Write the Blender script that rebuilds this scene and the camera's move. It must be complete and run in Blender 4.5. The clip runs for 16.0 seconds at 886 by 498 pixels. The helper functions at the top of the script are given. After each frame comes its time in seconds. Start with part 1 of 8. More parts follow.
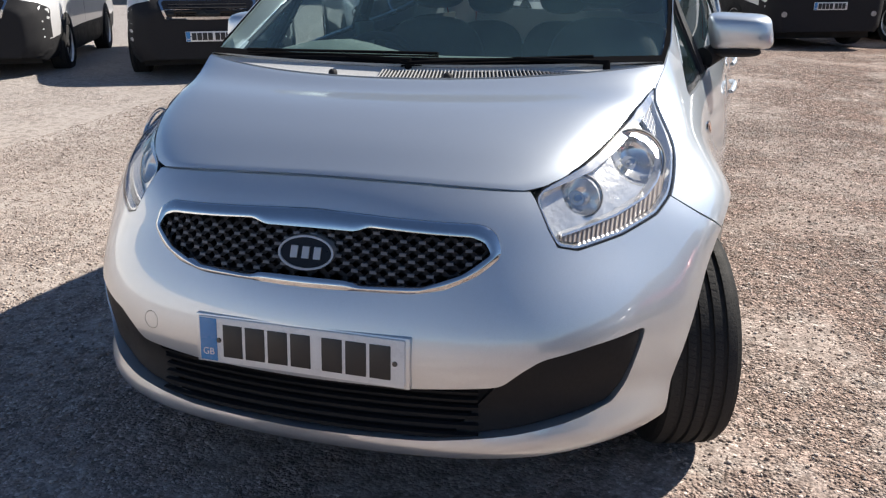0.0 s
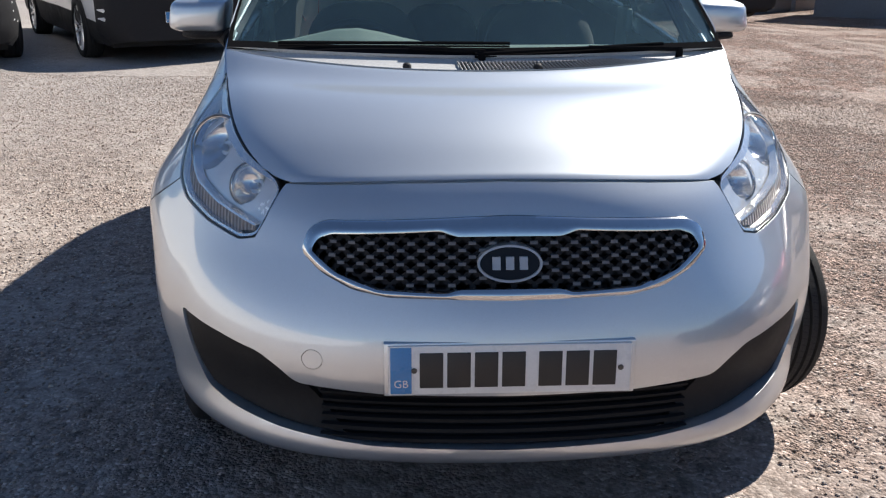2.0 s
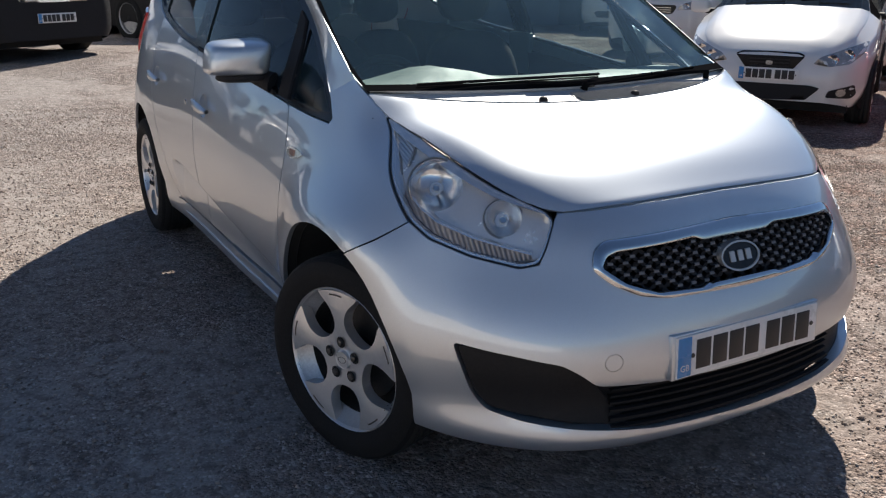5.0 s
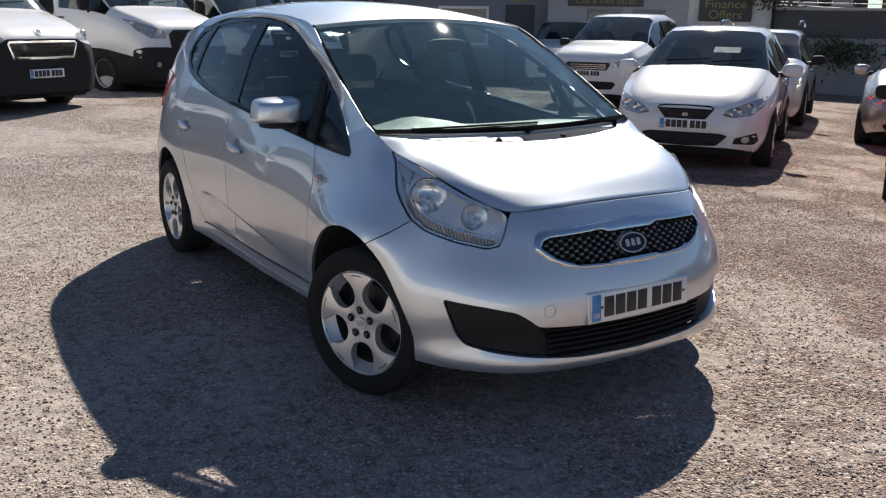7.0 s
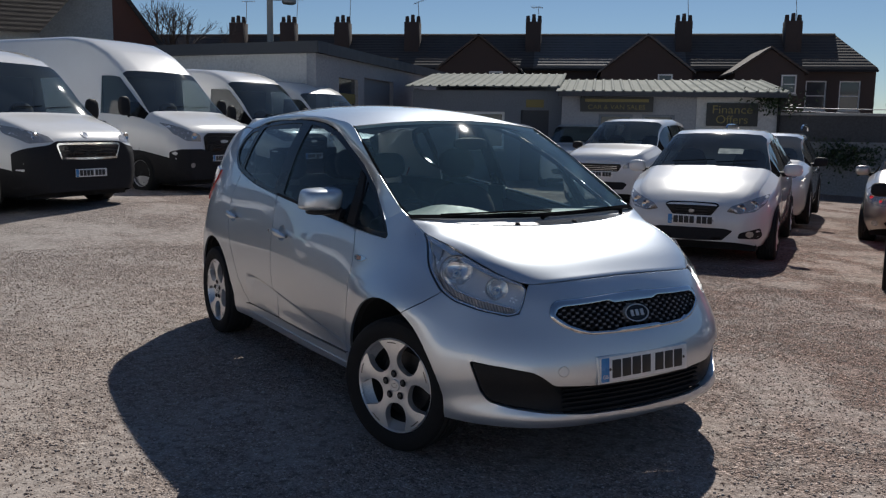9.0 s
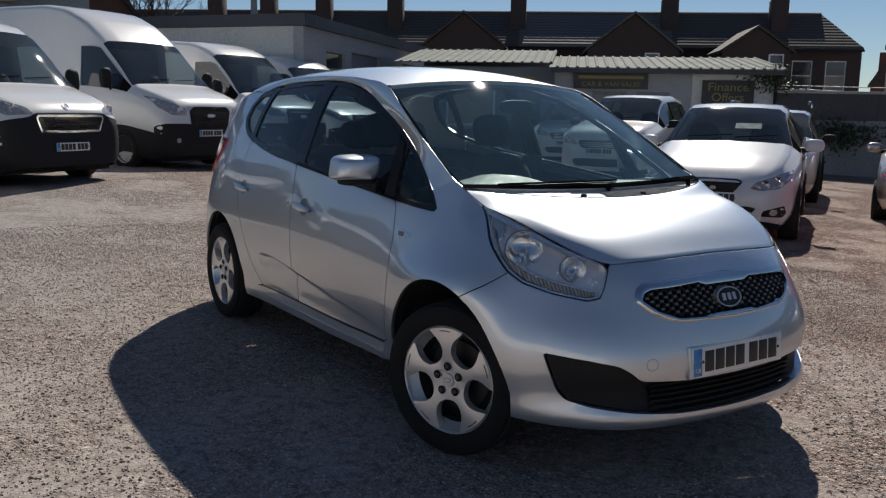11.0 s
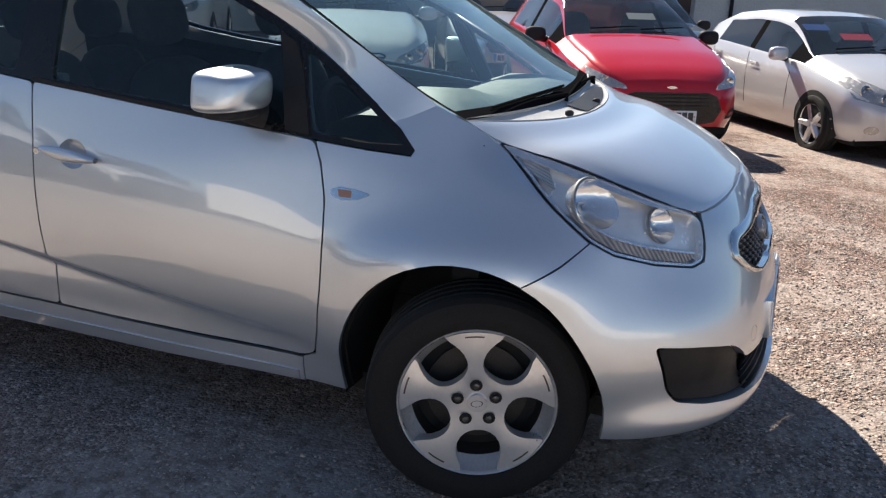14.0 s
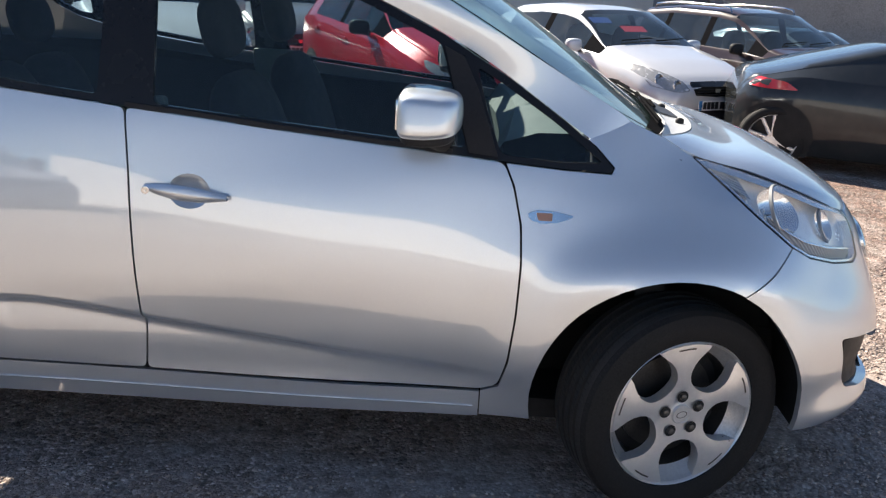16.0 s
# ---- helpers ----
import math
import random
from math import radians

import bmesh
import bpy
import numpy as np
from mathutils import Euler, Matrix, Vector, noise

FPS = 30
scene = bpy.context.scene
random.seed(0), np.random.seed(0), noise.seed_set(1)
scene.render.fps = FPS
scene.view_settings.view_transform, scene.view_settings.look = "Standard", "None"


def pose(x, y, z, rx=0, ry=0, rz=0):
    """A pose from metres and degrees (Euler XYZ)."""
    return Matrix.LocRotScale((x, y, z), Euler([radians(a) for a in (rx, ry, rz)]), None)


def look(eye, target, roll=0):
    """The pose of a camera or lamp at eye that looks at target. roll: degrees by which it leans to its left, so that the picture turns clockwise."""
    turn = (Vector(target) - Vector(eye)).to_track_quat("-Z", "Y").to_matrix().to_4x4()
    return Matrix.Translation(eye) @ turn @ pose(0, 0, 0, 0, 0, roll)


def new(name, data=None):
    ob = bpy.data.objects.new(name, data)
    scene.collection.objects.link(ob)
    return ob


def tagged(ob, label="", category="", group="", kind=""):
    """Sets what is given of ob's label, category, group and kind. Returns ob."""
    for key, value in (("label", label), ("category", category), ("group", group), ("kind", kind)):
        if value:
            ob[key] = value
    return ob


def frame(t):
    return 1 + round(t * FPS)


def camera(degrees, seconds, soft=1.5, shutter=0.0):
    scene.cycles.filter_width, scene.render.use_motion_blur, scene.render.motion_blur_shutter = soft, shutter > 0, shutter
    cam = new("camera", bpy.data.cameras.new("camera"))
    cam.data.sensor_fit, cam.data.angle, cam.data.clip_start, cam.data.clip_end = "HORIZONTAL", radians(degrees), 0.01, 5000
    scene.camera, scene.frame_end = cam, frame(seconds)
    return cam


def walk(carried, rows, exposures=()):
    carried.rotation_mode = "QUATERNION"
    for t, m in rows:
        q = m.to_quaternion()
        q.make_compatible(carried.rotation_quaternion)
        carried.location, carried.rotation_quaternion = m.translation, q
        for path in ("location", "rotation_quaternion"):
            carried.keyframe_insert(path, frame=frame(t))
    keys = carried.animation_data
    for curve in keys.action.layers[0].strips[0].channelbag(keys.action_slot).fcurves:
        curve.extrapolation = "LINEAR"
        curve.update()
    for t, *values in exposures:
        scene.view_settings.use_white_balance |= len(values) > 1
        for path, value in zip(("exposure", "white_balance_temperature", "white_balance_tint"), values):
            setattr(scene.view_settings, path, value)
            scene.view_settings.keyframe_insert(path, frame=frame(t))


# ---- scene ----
cam = camera(54.4, 16.0, soft=1.25)
PATH = [
    (0, (0.885, -2.37, 1.279), (0.283, -0.558, 0.685), -0.4),
    (0.5, (0.611, -2.394, 1.277), (0.129, -0.554, 0.658), -0.1),
    (1, (0.366, -2.342, 1.292), (0.002, -0.479, 0.662), -0.3),
    (1.5, (0.072, -2.393, 1.288), (-0.06, -0.501, 0.654), 0.1),
    (2, (-0.241, -2.404, 1.306), (-0.132, -0.513, 0.664), 0.4),
    (2.5, (-0.543, -2.276, 1.306), (-0.212, -0.408, 0.672), 0.8),
    (3, (-0.792, -2.219, 1.28), (-0.253, -0.396, 0.658), 0.6),
    (3.5, (-1.079, -2.18, 1.315), (-0.338, -0.431, 0.69), 0.7),
    (4, (-1.317, -2.079, 1.307), (-0.49, -0.368, 0.682), 0.0),
    (4.2, (-1.413, -2.058, 1.328), (-0.561, -0.362, 0.699), 0.2),
    (6.3, (-2.209, -2.719, 1.497), (-1.171, -1.11, 0.921), 0.8),
    (6.5, (-2.293, -2.818, 1.516), (-1.245, -1.206, 0.966), 1.0),
    (7, (-2.403, -3.03, 1.513), (-1.349, -1.409, 1.004), 0.8),
    (7.5, (-2.492, -3.245, 1.526), (-1.435, -1.616, 1.047), 0.7),
    (8, (-2.583, -3.336, 1.534), (-1.529, -1.688, 1.118), 0.8),
    (8.5, (-2.668, -3.377, 1.504), (-1.617, -1.708, 1.175), 0.9),
    (9, (-2.704, -3.411, 1.491), (-1.658, -1.73, 1.211), 0.8),
    (9.2, (-2.716, -3.439, 1.498), (-1.672, -1.756, 1.22), 0.6),
    (11.3, (-2.716, -2.612, 1.382), (-1.605, -0.985, 1.04), 1.2),
    (11.5, (-2.771, -2.481, 1.413), (-1.617, -0.889, 1.046), 0.7),
    (12, (-2.841, -2.174, 1.384), (-1.554, -0.694, 0.994), 1.0),
    (12.5, (-2.851, -1.838, 1.357), (-1.448, -0.472, 0.949), 1.2),
    (13, (-2.893, -1.496, 1.358), (-1.356, -0.299, 0.908), 1.3),
    (13.5, (-2.918, -1.136, 1.417), (-1.242, -0.193, 0.866), 1.4),
    (14, (-2.878, -0.734, 1.424), (-1.107, -0.025, 0.824), 1.9),
    (14.5, (-2.926, -0.401, 1.422), (-1.096, 0.124, 0.81), 2.3),
    (15, (-2.957, -0.114, 1.42), (-1.083, 0.228, 0.81), 2.6),
    (15.5, (-2.937, 0.22, 1.44), (-1.042, 0.41, 0.832), 2.9),
    (16, (-3.04, 0.565, 1.438), (-1.134, 0.635, 0.836), 3.0),
]
EXPOSURES = [(t, s + 0.28, k - 380, 10) for t, s, k in ((0, 0.65, 6950), (1.5, 0.68, 6850), (3.0, 0.48, 6800), (4.2, 0.3, 6900), (6.5, 0.45, 7000), (8.0, 0.35, 7000), (9.0, -0.28, 6700), (11.5, -0.18, 6950), (13.0, 0.45, 7100), (14.0, 0.85, 7250), (16.0, 1.2, 7250))]
walk(cam, [(t, look(eye, target, roll)) for t, eye, target, roll in PATH], EXPOSURES)


# ---- sky, sun ----
SUN = Vector((0.815, 0.76, 1.0)).normalized()
world = bpy.data.worlds.new("sky")
scene.world = world
world.use_nodes = True
_n = world.node_tree.nodes
_sky = _n.new("ShaderNodeTexSky")
_sky.sky_type, _sky.sun_disc = "NISHITA", False
_sky.sun_elevation, _sky.sun_rotation = math.asin(SUN.z), math.atan2(SUN.x, SUN.y)
_sky.air_density, _sky.dust_density, _sky.ozone_density = 0.85, 0.02, 4.0
world.node_tree.links.new(_sky.outputs[0], _n["Background"].inputs[0])
_n["Background"].inputs[1].default_value = 0.058
_lamp = bpy.data.lights.new("sun", "SUN")
_lamp.energy, _lamp.angle, _lamp.color = 5.0, radians(0.53), (1.0, 0.94, 0.85)
sun = new("sun", _lamp)
sun.matrix_world = look(SUN * 40, (0, 0, 0))


# ---- materials ----
def nodes_of(name):
    m = bpy.data.materials.new(name)
    m.use_nodes = True
    t = m.node_tree
    return m, t, t.nodes["Principled BSDF"]


def mixed(t, a, b, fac):
    """A colour mix of two colours or sockets by a socket."""
    n = t.nodes.new("ShaderNodeMix")
    n.data_type = "RGBA"
    for s, v in ((6, a), (7, b)):
        if isinstance(v, (tuple, list)):
            n.inputs[s].default_value = (*v, 1) if len(v) == 3 else v
        else:
            t.links.new(v, n.inputs[s])
    t.links.new(fac, n.inputs[0])
    return n.outputs[2]


def noise_of(t, scale, detail=4.0, rough=0.6, lo=0.35, hi=0.65, kind="object", distort=0.0):
    """A noise between lo and hi spread to 0..1."""
    c = t.nodes.new("ShaderNodeTexCoord")
    n = t.nodes.new("ShaderNodeTexNoise")
    n.inputs["Scale"].default_value, n.inputs["Detail"].default_value, n.inputs["Roughness"].default_value = scale, detail, rough
    n.inputs["Distortion"].default_value = distort
    t.links.new(c.outputs["Object"], n.inputs["Vector"])
    r = t.nodes.new("ShaderNodeMapRange")
    r.inputs[1].default_value, r.inputs[2].default_value = lo, hi
    t.links.new(n.outputs[0], r.inputs[0])
    return r.outputs[0]


def bump_of(t, p, height, strength=0.2, dist=0.005):
    b = t.nodes.new("ShaderNodeBump")
    b.inputs["Strength"].default_value, b.inputs["Distance"].default_value = strength, dist
    t.links.new(height, b.inputs["Height"])
    t.links.new(b.outputs[0], p.inputs["Normal"])
    return b


def surface(name, base, rough=0.5, metal=0.0, vary=0.15, scale=6.0, grain=0.0, grain_scale=250.0, coat=0.0, rough_vary=0.08, spec=0.5):
    """A general surface: colour and gloss that vary at two scales, and a fine relief."""
    m, t, p = nodes_of(name)
    dark = tuple(c * (1 - vary) for c in base)
    light = tuple(min(1, c * (1 + vary * 0.6)) for c in base)
    big, fine = noise_of(t, scale, 5), noise_of(t, scale * 14, 3)
    c = mixed(t, mixed(t, dark, base, big), light, fine)
    if vary:
        t.links.new(c, p.inputs["Base Color"])
    else:
        p.inputs["Base Color"].default_value = (*base, 1)
    p.inputs["Metallic"].default_value = metal
    p.inputs["Specular IOR Level"].default_value = spec
    r = t.nodes.new("ShaderNodeMapRange")
    r.inputs[3].default_value, r.inputs[4].default_value = max(0.02, rough - rough_vary), rough + rough_vary
    t.links.new(big, r.inputs[0])
    t.links.new(r.outputs[0], p.inputs["Roughness"])
    p.inputs["Coat Weight"].default_value, p.inputs["Coat Roughness"].default_value = coat, 0.04
    if grain:
        bump_of(t, p, noise_of(t, grain_scale, 3), grain)
    return m


def paint(name, base, metal=0.0, rough=0.35, flake=0.0, dust=0.06, gloss=1.5):
    """Car paint under clear lacquer, with fine flakes and a film of dust."""
    m, t, p = nodes_of(name)
    film = noise_of(t, 3.0, 6, lo=0.4, hi=0.8)
    fine = noise_of(t, 900, 1, lo=0.3, hi=0.7)
    c = mixed(t, tuple(v * (1 - flake) for v in base), tuple(min(1, v * (1 + flake)) for v in base), fine)
    d = t.nodes.new("ShaderNodeMath")
    d.operation = "MULTIPLY"
    d.inputs[1].default_value = dust
    t.links.new(film, d.inputs[0])
    t.links.new(mixed(t, c, (0.45, 0.41, 0.36), d.outputs[0]), p.inputs["Base Color"])
    p.inputs["Metallic"].default_value, p.inputs["Roughness"].default_value = metal, rough
    if metal < 0.2:
        p.inputs["Specular IOR Level"].default_value = 0.12
    p.inputs["Coat Weight"].default_value, p.inputs["Coat Roughness"].default_value, p.inputs["Coat IOR"].default_value = 1.0, 0.03, gloss
    return m


def pane(name, tint=(0.5, 0.56, 0.56), gloss=0.02, sheen=1.45, film=0.0, dust=(0.42, 0.80, 0.80)):
    """A thin pane: tinted, and mirroring more at a slant."""
    m, t, p = nodes_of(name)
    t.nodes.remove(p)
    tr, gl, mx, fr = (t.nodes.new("ShaderNode" + k) for k in ("BsdfTransparent", "BsdfGlossy", "MixShader", "LayerWeight"))
    f0 = ((sheen - 1) / (sheen + 1)) ** 2
    pw, mad = t.nodes.new("ShaderNodeMath"), t.nodes.new("ShaderNodeMath")
    pw.operation, mad.operation = "POWER", "MULTIPLY_ADD"
    pw.inputs[1].default_value, mad.inputs[1].default_value, mad.inputs[2].default_value = 5.0, 1 - f0, f0
    tr.inputs[0].default_value = (*tint, 1)
    gl.inputs["Roughness"].default_value = gloss
    fr.inputs[0].default_value = 0.5
    t.links.new(fr.outputs[1], pw.inputs[0])
    t.links.new(pw.outputs[0], mad.inputs[0])
    t.links.new(mad.outputs[0], mx.inputs[0])
    t.links.new(tr.outputs[0], mx.inputs[1])
    t.links.new(gl.outputs[0], mx.inputs[2])
    out = mx.outputs[0]
    if film:
        # a thin film of dust, which also paints in the haze of sunlit glass
        df, my = t.nodes.new("ShaderNodeBsdfDiffuse"), t.nodes.new("ShaderNodeMixShader")
        df.inputs[0].default_value = (*dust, 1)
        t.links.new(_scaled(t, noise_of(t, 2.5, 4, lo=0.1, hi=0.7), film), my.inputs[0])
        t.links.new(out, my.inputs[1])
        t.links.new(df.outputs[0], my.inputs[2])
        out = my.outputs[0]
    t.links.new(out, t.nodes["Material Output"].inputs[0])
    return m


def gravel_material():
    """Compacted crushed stone: chips of mixed reddish, grey and pale stone in fines, the shade between chips painted
    in.
    """
    m, t, p = nodes_of("crushed_stone")
    c = t.nodes.new("ShaderNodeTexCoord")

    def chips(scale, feature="F1"):
        v = t.nodes.new("ShaderNodeTexVoronoi")
        v.feature = feature
        v.inputs["Scale"].default_value = scale
        t.links.new(c.outputs["Object"], v.inputs["Vector"])
        return v
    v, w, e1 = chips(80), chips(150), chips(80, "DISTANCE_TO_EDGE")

    def ramp_of(sock, stops):
        r = t.nodes.new("ShaderNodeValToRGB")
        el = r.color_ramp.elements
        el[0].position, el[0].color = stops[0][0], (*stops[0][1], 1)
        el[1].position, el[1].color = stops[-1][0], (*stops[-1][1], 1)
        for pos, col in stops[1:-1]:
            el.new(pos).color = (*col, 1)
        t.links.new(sock, r.inputs[0])
        return r.outputs[0]
    stone = ((0.0, (0.22, 0.207, 0.20)), (0.2, (0.57, 0.55, 0.53)), (0.5, (0.90, 0.88, 0.87)), (0.8, (1.16, 1.16, 1.16)), (0.92, (1.45, 1.47, 1.48)), (1.0, (2.3, 2.4, 2.45)))
    sep, sep2 = t.nodes.new("ShaderNodeSeparateColor"), t.nodes.new("ShaderNodeSeparateColor")
    t.links.new(v.outputs["Color"], sep.inputs[0])
    t.links.new(w.outputs["Color"], sep2.inputs[0])
    big, small = ramp_of(sep.outputs[0], stone), ramp_of(sep2.outputs[1], stone)
    pick = t.nodes.new("ShaderNodeMath")
    pick.operation = "GREATER_THAN"
    pick.inputs[1].default_value = 0.70
    t.links.new(sep.outputs[2], pick.inputs[0])
    col = mixed(t, big, small, pick.outputs[0])
    # chip colour darkened along the cell edges, painting the shade between stones
    edge_shade = t.nodes.new("ShaderNodeMapRange")
    edge_shade.inputs[1].default_value, edge_shade.inputs[2].default_value, edge_shade.inputs[3].default_value, edge_shade.inputs[4].default_value = 0.0, 0.12, 0.35, 0.0
    t.links.new(e1.outputs["Distance"], edge_shade.inputs[0])
    chips_only = mixed(t, col, (0.30, 0.28, 0.27), edge_shade.outputs[0])
    col = (0.373, 0.290, 0.248)
    patch, broad = noise_of(t, 0.9, 8, 0.68, 0.47, 0.57), noise_of(t, 0.35, 5, 0.6, 0.22, 0.56)
    # paler dust to one side of the yard, redder stone to the other
    xyz, side = t.nodes.new("ShaderNodeSeparateXYZ"), t.nodes.new("ShaderNodeMapRange")
    t.links.new(c.outputs["Object"], xyz.inputs[0])
    side.inputs[1].default_value, side.inputs[2].default_value, side.inputs[3].default_value, side.inputs[4].default_value = -2.0, 3.4, 0.0, 1.0
    t.links.new(xyz.outputs[0], side.inputs[0])
    red = t.nodes.new("ShaderNodeMath")
    red.operation = "MULTIPLY"
    t.links.new(side.outputs[0], red.inputs[0])
    t.links.new(broad, red.inputs[1])
    col = mixed(t, col, (0.400, 0.262, 0.213), _scaled(t, red.outputs[0], 1.0))
    pale = t.nodes.new("ShaderNodeMapRange")
    pale.inputs[1].default_value, pale.inputs[2].default_value, pale.inputs[3].default_value, pale.inputs[4].default_value = -3.0, 2.0, 0.62, 0.0
    t.links.new(xyz.outputs[0], pale.inputs[0])
    col = mixed(t, col, (0.456, 0.401, 0.358), pale.outputs[0])
    col = mixed(t, col, (0.470, 0.430, 0.395), _scaled(t, patch, 0.42))
    col = mixed(t, col, (0.446, 0.400, 0.363), _scaled(t, noise_of(t, 6.0, 6, 0.7, 0.50, 0.62), 0.6))
    col = mixed(t, col, (0.24, 0.20, 0.18), _scaled(t, noise_of(t, 2.2, 6, 0.7, 0.54, 0.66), 0.5))
    col = mixed(t, col, (0.17, 0.138, 0.12), _scaled(t, noise_of(t, 15, 3, 0.6, 0.49, 0.63), 0.6))
    # coarse clods away from the trodden front of the yard
    trod = t.nodes.new("ShaderNodeMapRange")
    trod.inputs[1].default_value, trod.inputs[2].default_value, trod.inputs[3].default_value, trod.inputs[4].default_value = -2.5, 1.5, 0.08, 0.60
    t.links.new(xyz.outputs[1], trod.inputs[0])
    clod = t.nodes.new("ShaderNodeMath")
    clod.operation = "MULTIPLY"
    t.links.new(trod.outputs[0], clod.inputs[0])
    t.links.new(noise_of(t, 34, 3, 0.65, 0.46, 0.62), clod.inputs[1])
    dusty = t.nodes.new("ShaderNodeMath")
    dusty.operation = "MULTIPLY_ADD"
    dusty.inputs[1].default_value, dusty.inputs[2].default_value = -1.3, 1.0
    t.links.new(pale.outputs[0], dusty.inputs[0])
    lumpy = t.nodes.new("ShaderNodeMath")
    lumpy.operation = "MULTIPLY"
    t.links.new(clod.outputs[0], lumpy.inputs[0])
    t.links.new(dusty.outputs[0], lumpy.inputs[1])
    col = mixed(t, col, (0.15, 0.118, 0.10), lumpy.outputs[0])
    # greyer stone towards the far side, before the vans
    back, grey = t.nodes.new("ShaderNodeMapRange"), t.nodes.new("ShaderNodeMath")
    back.inputs[1].default_value, back.inputs[2].default_value, back.inputs[3].default_value, back.inputs[4].default_value = 2.5, 7.5, 0.0, 1.2
    t.links.new(xyz.outputs[1], back.inputs[0])
    grey.operation = "MULTIPLY"
    t.links.new(back.outputs[0], grey.inputs[0])
    t.links.new(pale.outputs[0], grey.inputs[1])
    col = mixed(t, col, (0.345, 0.325, 0.315), grey.outputs[0])
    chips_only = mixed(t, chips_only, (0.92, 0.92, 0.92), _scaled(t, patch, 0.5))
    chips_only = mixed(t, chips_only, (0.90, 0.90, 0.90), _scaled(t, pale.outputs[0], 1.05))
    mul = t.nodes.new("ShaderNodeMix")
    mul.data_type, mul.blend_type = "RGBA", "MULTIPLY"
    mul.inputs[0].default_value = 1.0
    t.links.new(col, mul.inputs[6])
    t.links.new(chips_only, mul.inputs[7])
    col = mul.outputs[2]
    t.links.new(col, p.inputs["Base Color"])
    p.inputs["Roughness"].default_value, p.inputs["Diffuse Roughness"].default_value = 0.95, 0.15
    p.inputs["Specular IOR Level"].default_value = 0.2
    h = t.nodes.new("ShaderNodeMath")
    h.operation = "ADD"
    t.links.new(_scaled(t, v.outputs["Distance"], 1.5), h.inputs[0])
    t.links.new(_scaled(t, w.outputs["Distance"], 0.6), h.inputs[1])
    inv = t.nodes.new("ShaderNodeMath")
    inv.operation = "SUBTRACT"
    inv.inputs[0].default_value = 1.0
    t.links.new(h.outputs[0], inv.inputs[1])
    lumps = t.nodes.new("ShaderNodeMath")
    lumps.operation = "ADD"
    t.links.new(inv.outputs[0], lumps.inputs[0])
    t.links.new(_scaled(t, noise_of(t, 26, 2, 0.5, 0.3, 0.7), 1.4), lumps.inputs[1])
    clods = t.nodes.new("ShaderNodeMath")
    clods.operation = "ADD"
    t.links.new(lumps.outputs[0], clods.inputs[0])
    t.links.new(_scaled(t, noise_of(t, 9, 2, 0.5, 0.3, 0.7), 1.8), clods.inputs[1])
    bump = bump_of(t, p, clods.outputs[0], 1.0, 0.0125)
    # dusty patches lie smoother
    calm = t.nodes.new("ShaderNodeMapRange")
    calm.inputs[3].default_value, calm.inputs[4].default_value = 1.0, 0.35
    t.links.new(patch, calm.inputs[0])
    rough_side = t.nodes.new("ShaderNodeMapRange")
    rough_side.inputs[1].default_value, rough_side.inputs[2].default_value, rough_side.inputs[3].default_value, rough_side.inputs[4].default_value = -2.5, 2.5, 0.52, 1.0
    t.links.new(xyz.outputs[0], rough_side.inputs[0])
    both_ways = t.nodes.new("ShaderNodeMath")
    both_ways.operation = "MULTIPLY"
    t.links.new(calm.outputs[0], both_ways.inputs[0])
    t.links.new(rough_side.outputs[0], both_ways.inputs[1])
    t.links.new(both_ways.outputs[0], bump.inputs["Strength"])
    return m


def _scaled(t, s, k):
    n = t.nodes.new("ShaderNodeMath")
    n.operation = "MULTIPLY"
    n.inputs[1].default_value = k
    t.links.new(s, n.inputs[0])
    return n.outputs[0]


def striped(name, base, dark, axis, pitch, depth=0.004, rough=0.6, metal=0.0, vary=0.2):
    """Ribs or courses along one axis, for surfaces that stay far off."""
    m, t, p = nodes_of(name)
    c = t.nodes.new("ShaderNodeTexCoord")
    w = t.nodes.new("ShaderNodeTexWave")
    w.bands_direction = axis
    w.inputs["Scale"].default_value = 0.314159 / pitch
    t.links.new(c.outputs["Object"], w.inputs["Vector"])
    col = mixed(t, mixed(t, dark, base, w.outputs["Fac"]), tuple(v * (1 - vary) for v in base), noise_of(t, 2.0, 5))
    t.links.new(col, p.inputs["Base Color"])
    p.inputs["Roughness"].default_value, p.inputs["Metallic"].default_value = rough, metal
    bump_of(t, p, w.outputs["Fac"], 0.6, depth)
    return m


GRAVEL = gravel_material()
SILVER = paint("silver_paint", (0.60, 0.645, 0.69), 0.80, 0.41, 0.10, 0.05, 2.2)
BLACK_PLASTIC = surface("black_plastic", (0.023, 0.023, 0.025), 0.62, 0, 0.2, 8, 0.12, 400, spec=0.14)
# near-black of liners, also used to paint shade in hollows
DARK_VOID = surface("dark_liner_shade", (0.013, 0.013, 0.0135), 0.9, 0, 0.2, 5)
GLOSS_BLACK = surface("gloss_black", (0.010, 0.010, 0.011), 0.22, 0, 0.1, 5, coat=0.1, spec=0.3)
GREY_PLASTIC = surface("grey_plastic", (0.20, 0.205, 0.21), 0.5, 0, 0.15, 9, 0.1, 400)
COWL_GREY = surface("cowl_plastic", (0.42, 0.425, 0.43), 0.45, 0, 0.15, 9, 0.1, 400)
CHROME = surface("chrome", (0.64, 0.65, 0.665), 0.12, 1.0, 0.04, 5, rough_vary=0.03)
ALLOY = surface("alloy", (0.80, 0.80, 0.80), 0.31, 0.74, 0.05, 5, rough_vary=0.04)
BADGE_SILVER = surface("badge_silver", (0.52, 0.51, 0.50), 0.32, 0.55, 0.05, 5)
